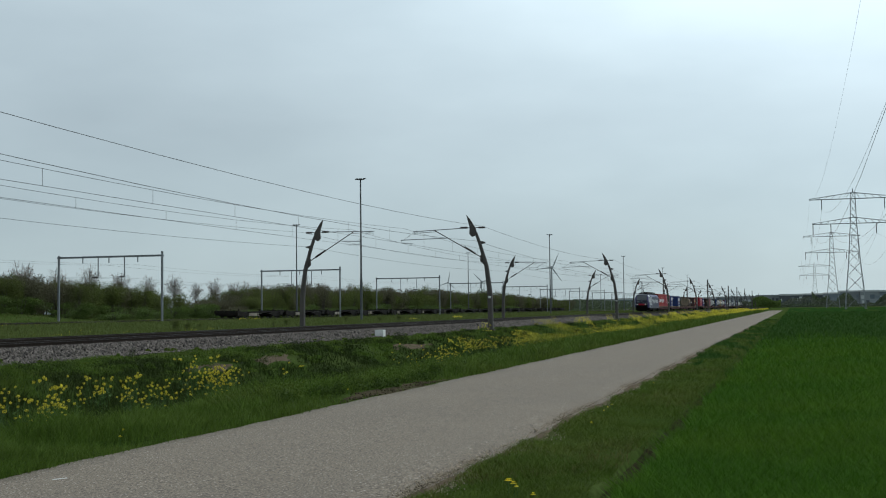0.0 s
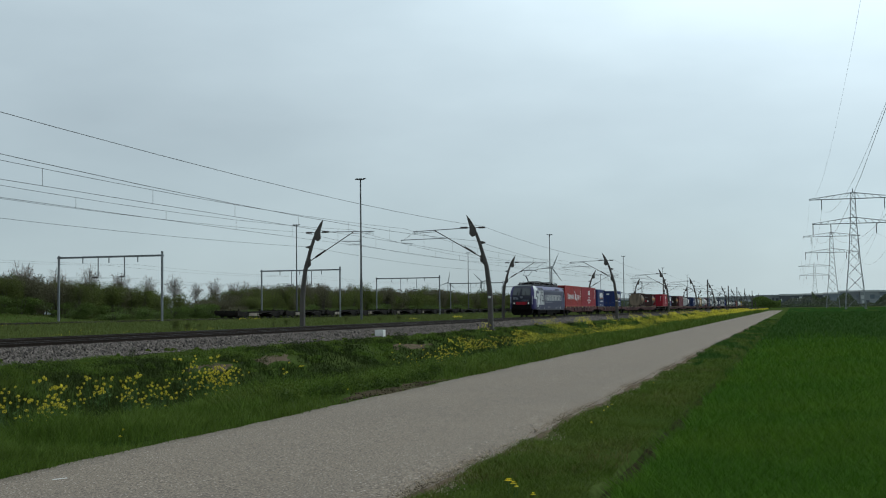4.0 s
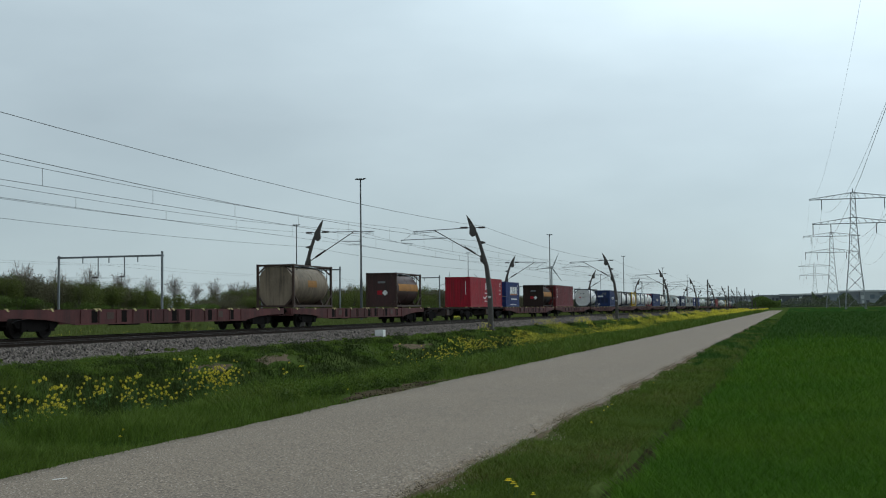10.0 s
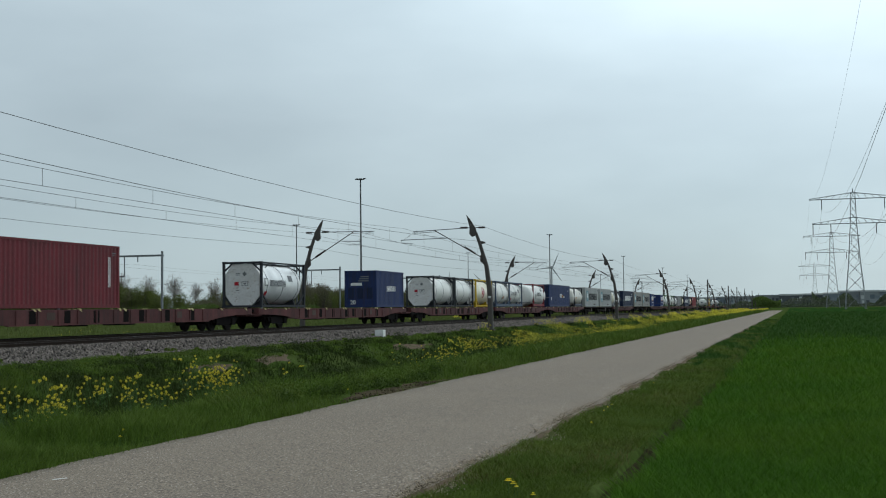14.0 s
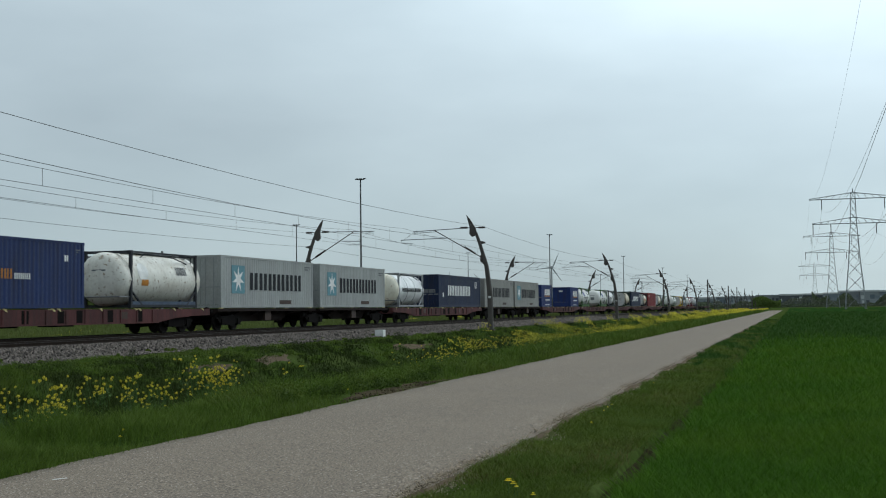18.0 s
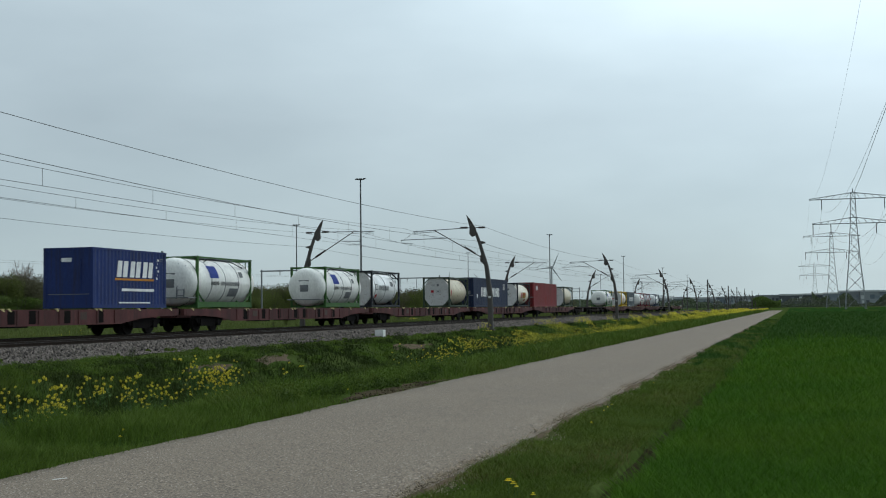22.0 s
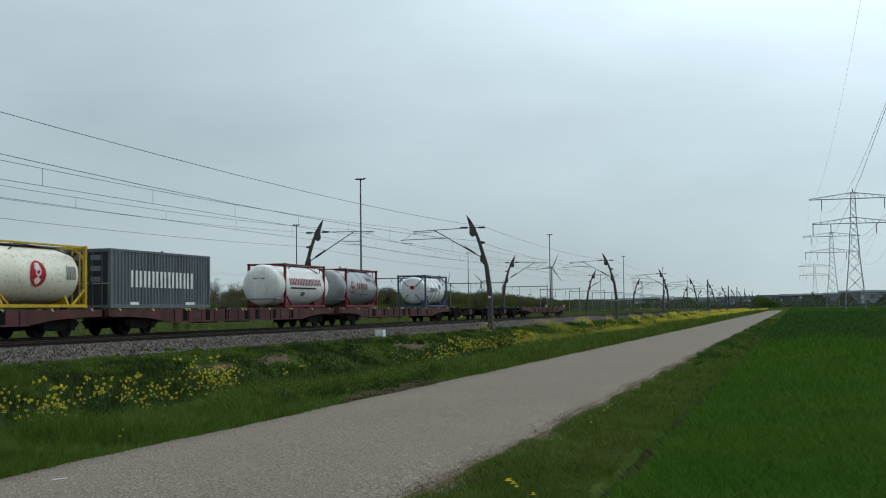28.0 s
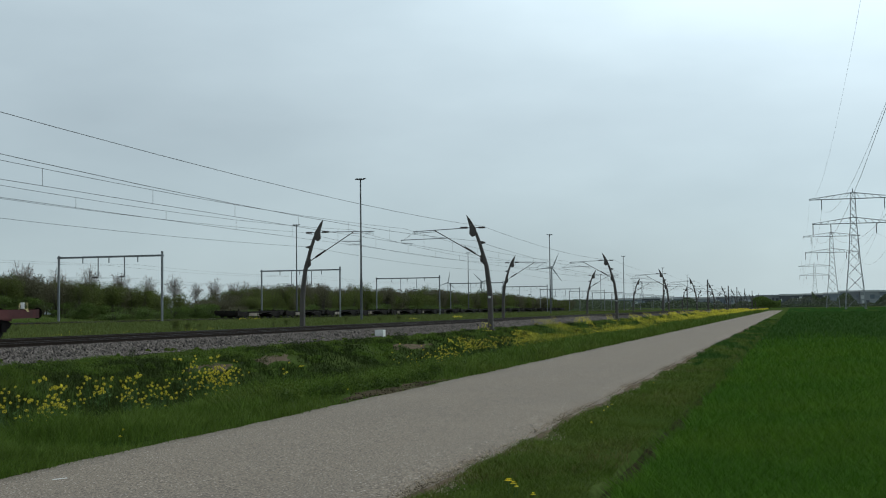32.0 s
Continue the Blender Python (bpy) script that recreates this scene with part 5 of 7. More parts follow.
MARK_BLACK = surface("black_marking", (0.02, 0.022, 0.026), 0.8, var=0.12, scale=2, bump=0)
MARK_RED = surface("red_marking", (0.35, 0.02, 0.03), 0.8, var=0.12, scale=2, bump=0)
MARK_ORANGE = surface("orange_marking", (0.45, 0.19, 0.04), 0.8, var=0.15, scale=2, bump=0)
MARK_RUSTY = surface("rusty_orange_marking", (0.26, 0.13, 0.045), 0.8, var=0.3, scale=2, bump=0)
MARK_MAROON = surface("maroon_marking", (0.2, 0.025, 0.045), 0.8, var=0.15, scale=2, bump=0)
MARK_GOLD = surface("dull_gold_marking", (0.36, 0.24, 0.07), 0.8, var=0.2, scale=2, bump=0)
MARK_BLUE = surface("blue_marking", (0.03, 0.05, 0.22), 0.8, var=0.12, scale=2, bump=0)
MARK_SKY = surface("sky_blue_marking", (0.13, 0.26, 0.3), 0.8, var=0.12, scale=2, bump=0)
MARK_GREY = surface("grey_marking", (0.16, 0.165, 0.17), 0.8, var=0.12, scale=2, bump=0)
TANK_WHITE = paint("white_tank_cladding", (0.73, 0.72, 0.68), 0.3, 0.4)
TANK_CREAM = surface("cream_tank_cladding", (0.72, 0.68, 0.56), 0.4, var=0.08, scale=0.9, fine=9, bump=0.04, second=(0.58, 0.52, 0.4), amount=0.5, specks=((0.45, 0.36, 0.26), 7.0), streak=((0.36, 0.31, 0.24), 0.22))
TANK_TAN = surface("tan_stained_tank", (0.56, 0.5, 0.37), 0.45, var=0.1, scale=0.9, fine=9, bump=0.04, second=(0.4, 0.33, 0.22), amount=0.7, specks=((0.3, 0.22, 0.14), 5.0), streak=((0.26, 0.2, 0.13), 0.35))
TANK_SILVER = surface("silver_tank_cladding", (0.76, 0.76, 0.75), 0.4, 0.2, var=0.08, scale=0.8, second=(0.33, 0.33, 0.33), amount=0.5, bump=0.03)
TANK_DIRTY = paint("soot_stained_tank", (0.22, 0.17, 0.12), 0.9, 0.6)
SOOT_BROWN = paint("soot_brown_paint", (0.034, 0.022, 0.019), 0.4, 0.6)
STRIPE_ORANGE = surface("faded_orange_stripe", (0.3, 0.14, 0.04), 0.75, var=0.35, scale=1.5, bump=0, second=(0.16, 0.08, 0.03))
TANK_BROWN = paint("brown_tank", (0.062, 0.032, 0.03), 0.5, 0.5)
TANK_GREY = surface("grey_tank_cladding", (0.3, 0.305, 0.315), 0.32, 0.25, var=0.1, scale=0.8, second=(0.2, 0.2, 0.205), amount=0.6, bump=0.04, bump_scale=9, streak=((0.12, 0.11, 0.1), 0.3))
PLATE_WHITE = surface("white_end_plate", (0.52, 0.51, 0.5), 0.55, var=0.1, scale=1.6, fine=9, bump=0.04, second=(0.42, 0.4, 0.37), amount=0.5, specks=((0.34, 0.3, 0.27), 8.0), random_tint=0.15)
FRAME_DARK = paint("charcoal_frame_paint", (0.04, 0.042, 0.048), 0.4)
FRAME_RUST = paint("rust_brown_frame_paint", (0.06, 0.036, 0.028), 0.5)
FRAME_GREEN = paint("green_frame_paint", (0.045, 0.115, 0.03), 0.4)
FRAME_OLIVE = paint("olive_frame_paint", (0.045, 0.065, 0.045), 0.4)
FRAME_YELLOW = paint("yellow_frame_paint", (0.55, 0.36, 0.02), 0.25)
FRAME_RED = paint("red_frame_paint", (0.17, 0.018, 0.024), 0.3)
FRAME_BLUE = paint("steel_blue_frame_paint", (0.065, 0.09, 0.135), 0.35)
FRAME_GREY = paint("grey_frame_paint", (0.24, 0.25, 0.26), 0.35)


# wheels and bogies
def bogie(parent, y, heavy=False):
    b = part("bogie", Shape().prism([(-1.45, 0.62), (-1.25, 0.42), (-0.7, 0.4), (-0.45, 0.28), (0.45, 0.28), (0.7, 0.4), (1.25, 0.42), (1.45, 0.62), (1.2, 0.72), (0.5, 0.78), (-0.5, 0.78), (-1.2, 0.72)], "x", 0.98, 1.1)
             .prism([(-1.45, 0.62), (-1.25, 0.42), (-0.7, 0.4), (-0.45, 0.28), (0.45, 0.28), (0.7, 0.4), (1.25, 0.42), (1.45, 0.62), (1.2, 0.72), (0.5, 0.78), (-0.5, 0.78), (-1.2, 0.72)], "x", -1.1, -0.98)
             .box(-1.0, -0.25, 0.45, 1.0, 0.25, 0.75), UNDER, parent, at=pose(0, y, 0))
    r = 0.62 if heavy else 0.46
    gap = 1.3 if heavy else 0.9
    for wy in (-gap, gap):
        for s in (-1, 1):
            part("wheel", Shape().turned([(s * 0.69, 0.2), (s * 0.69, r + 0.02), (s * 0.72, r + 0.025), (s * 0.735, r), (s * 0.825, r - 0.005), (s * 0.825, r - 0.07), (s * 0.79, r - 0.09), (s * 0.79, 0.16), (s * 0.84, 0.12), (s * 0.84, 0.02)], 20, wy, r, "x"), WHEEL, b, smooth=True)
        part("axle", Shape().tube([(-0.7, wy, r), (0.7, wy, r)], 0.08, 8), UNDER, b)
        for s in (-1, 1):
            part("axle_box", box(s * 1.04 - 0.12, wy - 0.17, r - 0.17, s * 1.04 + 0.12, wy + 0.17, r + 0.17), UNDER, b)
            part("spring", Shape().tube([(s * 1.04, wy - 0.28, r - 0.05), (s * 1.04, wy - 0.28, r + 0.22)], 0.09, 8), UNDER, b)
    return b


def buffers(t, half, z=1.0):
    for sy in (-1, 1):
        for sx in (-0.875, 0.875):
            part("buffer", Shape().turned([(sy * (half - 0.62), 0.1), (sy * (half - 0.3), 0.1), (sy * (half - 0.3), 0.07), (sy * (half - 0.04), 0.07), (sy * (half - 0.04), 0.23), (sy * half, 0.2)], 14, sx, z), UNDER, t)
        part("coupling", box(-0.05, min(sy * (half - 0.5), sy * half), 0.88, 0.05, max(sy * (half - 0.5), sy * half), 1.05), UNDER, t)


def flat_wagon():
    """An eighty-foot container flat with deep side sills and two bogies."""
    t = thing("container_wagon", "red-brown eighty-foot container flat wagon on two bogies", "flat wagon", "red container wagons")
    half = 12.85
    sill = [(-half, 0.82), (-half, 1.14), (half, 1.14), (half, 0.82), (11.2, 0.8), (9.6, 0.72), (7.9, 0.52), (-7.9, 0.52), (-9.6, 0.72), (-11.2, 0.8)]
    for s in (-1, 1):
        sob = part("side_sill", Shape().prism(sill, "x", s * 1.22 - 0.05, s * 1.22 + 0.05), WAGON_RED, t)
        part("sill_flange", Shape().prism([(-7.9, 0.5), (-7.9, 0.54), (7.9, 0.54), (7.9, 0.5)], "x", s * 1.24 - 0.08, s * 1.24 + 0.08), WAGON_RED, sob)
        for k in range(12):
            y = -7.4 + k * 1.345
            part("sill_rib", box(s * 1.29 - 0.02, y - 0.05, 0.54, s * 1.29 + 0.02, y + 0.05, 1.1), WAGON_RED, sob)
        # thin dark plates on the solid sill paint the shade of its openings
        for y in (-6.4, -4.1, -2.0, 0.3, 1.6, 3.9, 6.3) if s > 0 else ():
            part("sill_shade_plate", box(s * 1.272 - 0.004, y - 0.22, 0.58, s * 1.272 + 0.004, y + 0.22, 1.1), UNDER, sob, "flat dark plate painting the shade in a sill opening")
        for y in (-5.2, 5.0) if s > 0 else ():
            part("data_panel", box(s * 1.274 - 0.004, y - 0.28, 0.72, s * 1.274 + 0.004, y + 0.28, 1.02), FRAME_RUST, sob, "faded brown data panel")
    for y in (-12.2, -9.4, -6.3, -6.0, -3.2, -0.2, 0.2, 3.2, 6.0, 6.3, 9.4, 12.2):
        part("crossbeam", box(-1.17, y - 0.08, 0.85, 1.17, y + 0.08, 1.13), WAGON_RED, t)
        for s in (-1, 1):
            part("spigot", Shape().prism([(y - 0.14, 1.18), (y + 0.02, 1.18), (y + 0.12, 1.06), (y + 0.04, 1.06)], "x", s * 1.26 - 0.03, s * 1.26 + 0.03), SPIGOT, t, "pale container spigot")
    part("centre_sill", box(-0.3, -12.6, 0.7, 0.3, 12.6, 1.12), WAGON_RED, t)
    for s in (-1, 1):
        part("headstock", box(-1.25, min(s * 12.85, s * 13.0), 0.82, 1.25, max(s * 12.85, s * 13.0), 1.16), WAGON_RED, t)
        bogie(t, s * 10.1)
    for y in (-1.6, 2.2):
        part("brake_gear", box(-0.75, y - 0.6, 0.42, 0.2, y + 0.6, 0.72), UNDER, t)
    buffers(t, 13.45)
    return t


def jointed_wagon():
    """A dark articulated wagon of two halves on three bogies."""
    t = thing("jointed_wagon", "dark brown articulated container wagon on three bogies", "flat wagon", "dark articulated wagons")
    for s in (-1, 1):
        lo, hi = (0.35, 13.2) if s > 0 else (-13.2, -0.35)
        deep = [(lo, 0.9), (lo, 1.14), (hi, 1.14), (hi, 0.9), (hi - 2.9 if s > 0 else hi - 2.6, 0.86), (hi - 3.6, 0.44), (lo + 3.6, 0.44), (lo + (2.6 if s > 0 else 2.9), 0.86)]
        half = part("half_frame", Shape().prism(deep, "x", -0.62, -0.5).prism(deep, "x", 0.5, 0.62).box(-0.5, lo, 0.92, 0.5, hi, 1.0), WAGON_DARK, t)
        for k in range(6):
            y = lo + 0.5 + k * (hi - lo - 1.0) / 5
            part("outrigger", Shape().prism([(-1.25, 1.02), (-1.25, 1.14), (1.25, 1.14), (1.25, 1.02), (0.6, 0.75), (-0.6, 0.75)], "y", y - 0.09, y + 0.09), WAGON_DARK, half)
        for sx in (-1, 1):
            part("edge_rail", box(sx * 1.25 - 0.06, lo, 1.0, sx * 1.25 + 0.06, hi, 1.15), WAGON_DARK, half)
            part("box_panel", box(sx * 1.1 - 0.06, (lo + hi) / 2 - 0.5, 0.5, sx * 1.1 + 0.06, (lo + hi) / 2 + 0.3, 0.98), FRAME_RUST, half, "faded brown data panel")
            for y in (lo + 0.6, hi - 0.6):
                part("spigot", box(sx * 1.18 - 0.08, y - 0.09, 1.15, sx * 1.18 + 0.08, y + 0.09, 1.2), SPIGOT, half, "pale container spigot")
    for y in (-11.4, 0.0, 11.4):
        bogie(t, y)
    part("joint_plate", box(-0.4, -0.5, 0.85, 0.4, 0.5, 1.0), UNDER, t)
    buffers(t, 13.7)
    return t


red_wagon = rolling(flat_wagon(), (263.0 + 289.5) / 2)
dark_wagon = rolling(jointed_wagon(), (370.4 + 397.7) / 2)
RED_JOINTS = ((289.5, 316.4), (316.4, 343.4), (343.4, 370.4), (397.7, 424.3), (424.3, 451.0), (451.0, 478.0), (478.0, 505.4), (505.4, 531.9), (531.9, 557.7), (585.9, 612.7), (640.1, 667.2), (667.2, 693.2), (693.2, 720.7), (720.7, 747.5), (747.5, 774.5), (801.9, 828.3), (828.3, 855.0), (855.0, 882.0))
for a, b in RED_JOINTS:
    rolling(copy_thing(red_wagon, pose(0, 0, 0)), (a + b) / 2)
for a, b in ((557.7, 585.9), (612.7, 640.1), (774.5, 801.9), (882.0, 909.0)):
    rolling(copy_thing(dark_wagon, pose(0, 0, 0)), (a + b) / 2)


last = rolling(copy_thing(red_wagon, pose(0, 0, 0)), 922.7)
tagged(last, "last red-brown container flat wagon with white tail plates", "flat wagon", "red container wagons")
for x, y in ((1.16, 12.1), (-1.16, 12.1)):
    part("tail_plate", box(x - 0.07, y - 0.02, 1.18, x + 0.07, y + 0.02, 1.42), MARK_WHITE, last, "small white tail plate")
    part("plate_bracket", Shape().tube([(x - 0.2, y + 0.04, 1.1), (x - 0.16, y + 0.04, 1.4), (x + 0.16, y + 0.04, 1.4), (x + 0.2, y + 0.04, 1.1)], 0.015, 5), SPIGOT, last, "pale bent bracket")

# ---- containers ----
FLOOR_Z = 1.2
HALF_W = 1.219


def corrugated(y0, y1, z0, z1, x, depth, along="y", pitch=0.28):
    """A corrugated sheet in the plane x (or, along x, in the plane y)."""
    s = Shape()
    run = [(0.0, 0), (0.09, 0), (0.14, 1), (0.23, 1), (0.28, 0)]
    n = max(1, int(round((y1 - y0) / pitch)))
    k = (y1 - y0) / (n * pitch)
    pts = [(y0, 0)] + [(y0 + (i * pitch + a) * k, d) for i in range(n) for a, d in run[1:]]
    v = []
    for a, d in pts:
        for z in (z0, z1):
            v.append((x - d * depth, a, z) if along == "y" else (a, x - d * depth, z))
    return s.add(v, [(2 * i, 2 * i + 2, 2 * i + 3, 2 * i + 1) for i in range(len(pts) - 1)])


def bars(count, y0, y1, z0, z1, x, fill=0.56, slant=0.0):
    """Plain bars where a name is painted: two upright strokes to a letter."""
    s = Shape()
    step = (y1 - y0) / count
    for k in range(count):
        a = y0 + k * step
        w = step * fill / 2
        for b in (a + step * 0.06, a + step * 0.94 - step * 0.1 - w):
            s.prism([(b, z0), (b + w, z0), (b + w + slant, z1), (b + slant, z1)], "x", x, x + 0.008)
    return s


def lines(rows, y0, y1, z1, pitch, x, h=None):
    """Rows of small illegible writing as thin bars."""
    s = Shape()
    for k in range(rows):
        s.box(x, y0 + 0.04 * (k % 2), z1 - k * pitch - (h or pitch * 0.55), x + 0.007, y1 - 0.13 * (k % 3), z1 - k * pitch)
    return s


def box_container(label, u, L, H, body, front="doors", door=None, ridge=0.016, group="box containers"):
    t = thing("shipping_container", label, "container", group)
    z0, z1 = 0.0, H
    for s in (-1, 1):
        wall = corrugated(0.12, L - 0.12, 0.16, H - 0.1, s * (HALF_W - 0.012), s * ridge)
        part("side_wall", wall, body, t)
        part("bottom_rail", box(s * HALF_W - (0.06 if s > 0 else 0), 0.16, 0.0, s * HALF_W + (0.06 if s < 0 else 0), L - 0.16, 0.16), body, t)
        part("top_rail", box(s * HALF_W - (0.06 if s > 0 else 0), 0.16, H - 0.1, s * HALF_W + (0.06 if s < 0 else 0), L - 0.16, H), body, t)
        for y in (0.0, L - 0.16):
            part("corner_post", box(min(s * HALF_W, s * (HALF_W - 0.15)), y, 0.12, max(s * HALF_W, s * (HALF_W - 0.15)), y + 0.16, H - 0.12), body, t)
            for z in (0.0, H - 0.118):
                part("corner_casting", box(min(s * (HALF_W + 0.004), s * (HALF_W - 0.16)), y - 0.004, z, max(s * (HALF_W + 0.004), s * (HALF_W - 0.16)), y + 0.176, z + 0.118), body, t)
    part("roof", box(-HALF_W + 0.06, 0.05, H - 0.05, HALF_W - 0.06, L - 0.05, H - 0.012), body, t)
    part("floor", box(-HALF_W + 0.06, 0.05, 0.05, HALF_W - 0.06, L - 0.05, 0.15), UNDER, t)
    part("end_wall", corrugated(-HALF_W + 0.15, HALF_W - 0.15, 0.12, H - 0.12, L - 0.03, 0.036, "x"), body, t)
    for z in (0.0, H - 0.14):
        part("end_rail", box(-HALF_W + 0.16, 0.02, z, HALF_W - 0.16, 0.12, z + 0.14), body, t)
    if front == "doors":
        for s in (-1, 1):
            lo, hi = (0.01, HALF_W - 0.16) if s > 0 else (-HALF_W + 0.16, -0.01)
            d = part("door", box(lo, 0.05, 0.15, hi, 0.09, H - 0.15), door or body, t)
            for k in range(4):
                zz = 0.3 + k * (H - 0.6) / 4
                part("door_panel", box(lo + 0.08, 0.035, zz, hi - 0.08, 0.05, zz + (H - 0.6) / 4 - 0.1), door or body, d)
            for x in (lo + 0.3, hi - 0.28):
                part("lock_rod", Shape().tube([(x, 0.015, 0.1), (x, 0.015, H - 0.1)], 0.02, 6), FRAME_GREY if body in (GREY_BOX, BEIGE_BOX) else body, d)
                part("handle", box(x, -0.01, 1.05, x + 0.4, 0.01, 1.1), FRAME_GREY, d)
    elif front == "flat":
        part("front_wall", box(-HALF_W + 0.15, 0.03, 0.12, HALF_W - 0.15, 0.08, H - 0.12), door or body, t)
    else:
        part("front_wall", corrugated(-HALF_W + 0.15, HALF_W - 0.15, 0.12, H - 0.12, 0.03, -0.016, "x"), door or body, t)
    part("serial_code", lines(3, L - 0.58, L - 0.3, H - 0.3, 0.09, HALF_W - 0.008), MARK_GREY, t, "small pale code bars")
    return rolling(t, u, FLOOR_Z)


SIDE = HALF_W - 0.006


def cobalt_box(u, doors=False):
    c = box_container("blue twenty-foot bulk container with a white name on its side", u, 6.058, 2.591, COBALT_BLUE, "doors" if doors else "flat", None, 0.02, "blue bulk containers")
    part("name_marking", bars(3, 1.77, 4.95, 1.36, 2.08, SIDE, 0.66, 0.12), MARK_WHITE, c, "large white name drawn as bars")
    part("underline", box(SIDE, 1.7, 1.22, SIDE + 0.008, 4.95, 1.31), MARK_ORANGE, c, "dull orange stripe")
    part("slogan_marking", lines(1, 2.25, 4.95, 0.86, 0.2, SIDE, 0.12), MARK_WHITE, c)
    part("side_code", lines(1, 2.0, 4.6, 0.26, 0.1, SIDE, 0.06), MARK_WHITE, c)
    part("edge_mark", lines(6, 5.25, 5.4, 2.25, 0.17, SIDE), MARK_WHITE, c)
    part("front_name", box(-0.35, 0.022, 1.98, 0.15, 0.03, 2.15), MARK_WHITE, c)
    part("front_line", box(-1.0, 0.022, 0.58, 1.0, 0.03, 0.61), MARK_GREY, c)
    part("front_pipe", Shape().tube([(0.62, 0.0, 0.85), (0.62, 0.0, 2.1)], 0.02, 6), COBALT_BLUE, c)
    return c


def wave_logo(c, y, z, x, s=1.0):
    pts = [(-1.55, 0.1), (-1.2, 0.0), (-0.85, -0.02), (-0.4, 0.16), (0.0, 0.26), (0.4, 0.16), (0.85, -0.02), (1.2, 0.0), (1.55, 0.12)]
    up = [(y + a * s, z + (b + 0.12) * s) for a, b in pts]
    dn = [(y + a * s, z + b * s) for a, b in pts]
    sh = Shape()
    for i in range(len(pts) - 1):
        sh.prism([dn[i], dn[i + 1], up[i + 1], up[i]], "x", x, x + 0.008)
    part("wave_mark", sh, MARK_WHITE, c, "white wave-shaped mark")


def red_forty(u, door_front):
    c = box_container("deep red forty-foot container with white marks", u, 12.192, 2.77, RED_DEEP, door_front, None, group="red containers")
    part("name_marking", bars(3, 5.41, 7.0, 1.62, 2.28, SIDE, 0.55, 0.1), MARK_WHITE, c, "white name drawn as bars")
    part("subname_marking", bars(5, 5.2, 6.92, 1.25, 1.37, SIDE, 0.5), MARK_WHITE, c)
    wave_logo(c, 6.12, 0.76, SIDE, 0.92)
    part("web_marking", bars(9, 5.18, 7.2, 0.49, 0.59, SIDE, 0.55), MARK_WHITE, c)
    for y in (11.25, 11.5):
        part("edge_mark", lines(9, y, y + 0.09, 2.4, 0.14, SIDE), MARK_WHITE, c)
    part("front_code", Shape().box(0.72, 0.012, 1.15, 0.77, 0.02, 2.35), MARK_WHITE, c, "thin upright white code line")
    return c


hs = box_container("faded red forty-foot container with a long white name", 263.8, 12.192, 2.77, FADED_RED, "doors", RED_DOOR, group="red containers")
part("name_marking", bars(6, 2.35, 6.6, 0.96, 1.6, SIDE, 0.42), MARK_WHITE, hs, "white name drawn as bars")
part("first_letter_bar", bars(1, 1.62, 2.3, 0.96, 1.74, SIDE, 0.36), MARK_WHITE, hs)
part("name_marking", bars(3, 8.7, 10.55, 0.96, 1.6, SIDE, 0.42), MARK_WHITE, hs)
part("bird_mark", Shape().prism([(6.4, 2.05), (6.75, 2.1), (7.3, 1.72), (7.75, 1.6), (8.15, 1.68), (8.0, 1.5), (7.7, 1.3), (7.2, 1.25), (7.35, 1.5), (6.95, 1.8)], "x", SIDE, SIDE + 0.008).prism([(6.9, 0.72), (7.2, 1.25), (7.7, 1.3), (8.3, 0.95), (8.95, 0.74), (8.1, 0.85), (7.5, 1.1)], "x", SIDE, SIDE + 0.008), MARK_WHITE, hs, "white bird-shaped mark")
for y in (11.4, 11.62):
    part("edge_mark", lines(9, y, y + 0.09, 2.15, 0.14, SIDE), MARK_WHITE, hs)
for z in (1.05, 1.5):
    for x in (0.1, 0.62):
        part("door_plate", box(x, 0.022, z, x + 0.38, 0.03, z + 0.26), MARK_WHITE, hs, "white door plate")
part("door_plate", box(0.15, 0.022, 2.3, 0.95, 0.03, 2.4), MARK_WHITE, hs)
red_forty(276.2, "wall")
cobalt_box(290.47)
cobalt_box(309.45)
red_forty(384.45, "wall")
cobalt_box(398.5, True)
mar = box_container("dull maroon forty-foot container", 425.3, 12.192, 2.7, MAROON, "doors", RED_DOOR, group="red containers")
part("name_marking", lines(4, 0.75, 1.05, 2.25, 0.3, SIDE, 0.2), MARK_WHITE, mar, "small upright white name bars")
part("edge_mark", bars(1, 11.3, 11.5, 0.9, 2.2, SIDE, 0.5), MARK_WHITE, mar)
unit20 = box_container("blue twenty-foot container with small white writing", 470.9, 6.058, 2.62, BLUE_NAVY, "flat")
part("name_marking", bars(4, 2.2, 4.2, 1.15, 1.55, SIDE, 0.5), MARK_WHITE, unit20)
part("front_name", lines(1, 0, 0, 0, 0, 0, 0).box(-0.75, 0.022, 1.55, 0.1, 0.03, 1.75), MARK_WHITE, unit20)
for k in range(3):
    part("front_panel", box(-0.95 + k * 0.7, 0.015, 0.6, -0.5 + k * 0.7, 0.03, 1.4), BLUE_INK, unit20)
    part("front_writing", box(-0.2 + k * 0.1, 0.022, 1.85 + k * 0.15, 0.6, 0.03, 1.92 + k * 0.15), MARK_GREY, unit20)
twenty = bpy.data.curves.new("number", "FONT")
twenty.body, twenty.size, twenty.extrude = "20", 0.42, 0.004
number = new("number", twenty)
number.parent, number.matrix_basis = unit20, pose(-0.8, 0.02, 0.22, 90, 0, 0)
twenty.materials.append(MARK_WHITE)
unit45 = box_container("long navy blue forty-five-foot container", 533.2, 13.6, 2.72, BLUE_NAVY, "doors", BLUE_INK, group="navy containers")
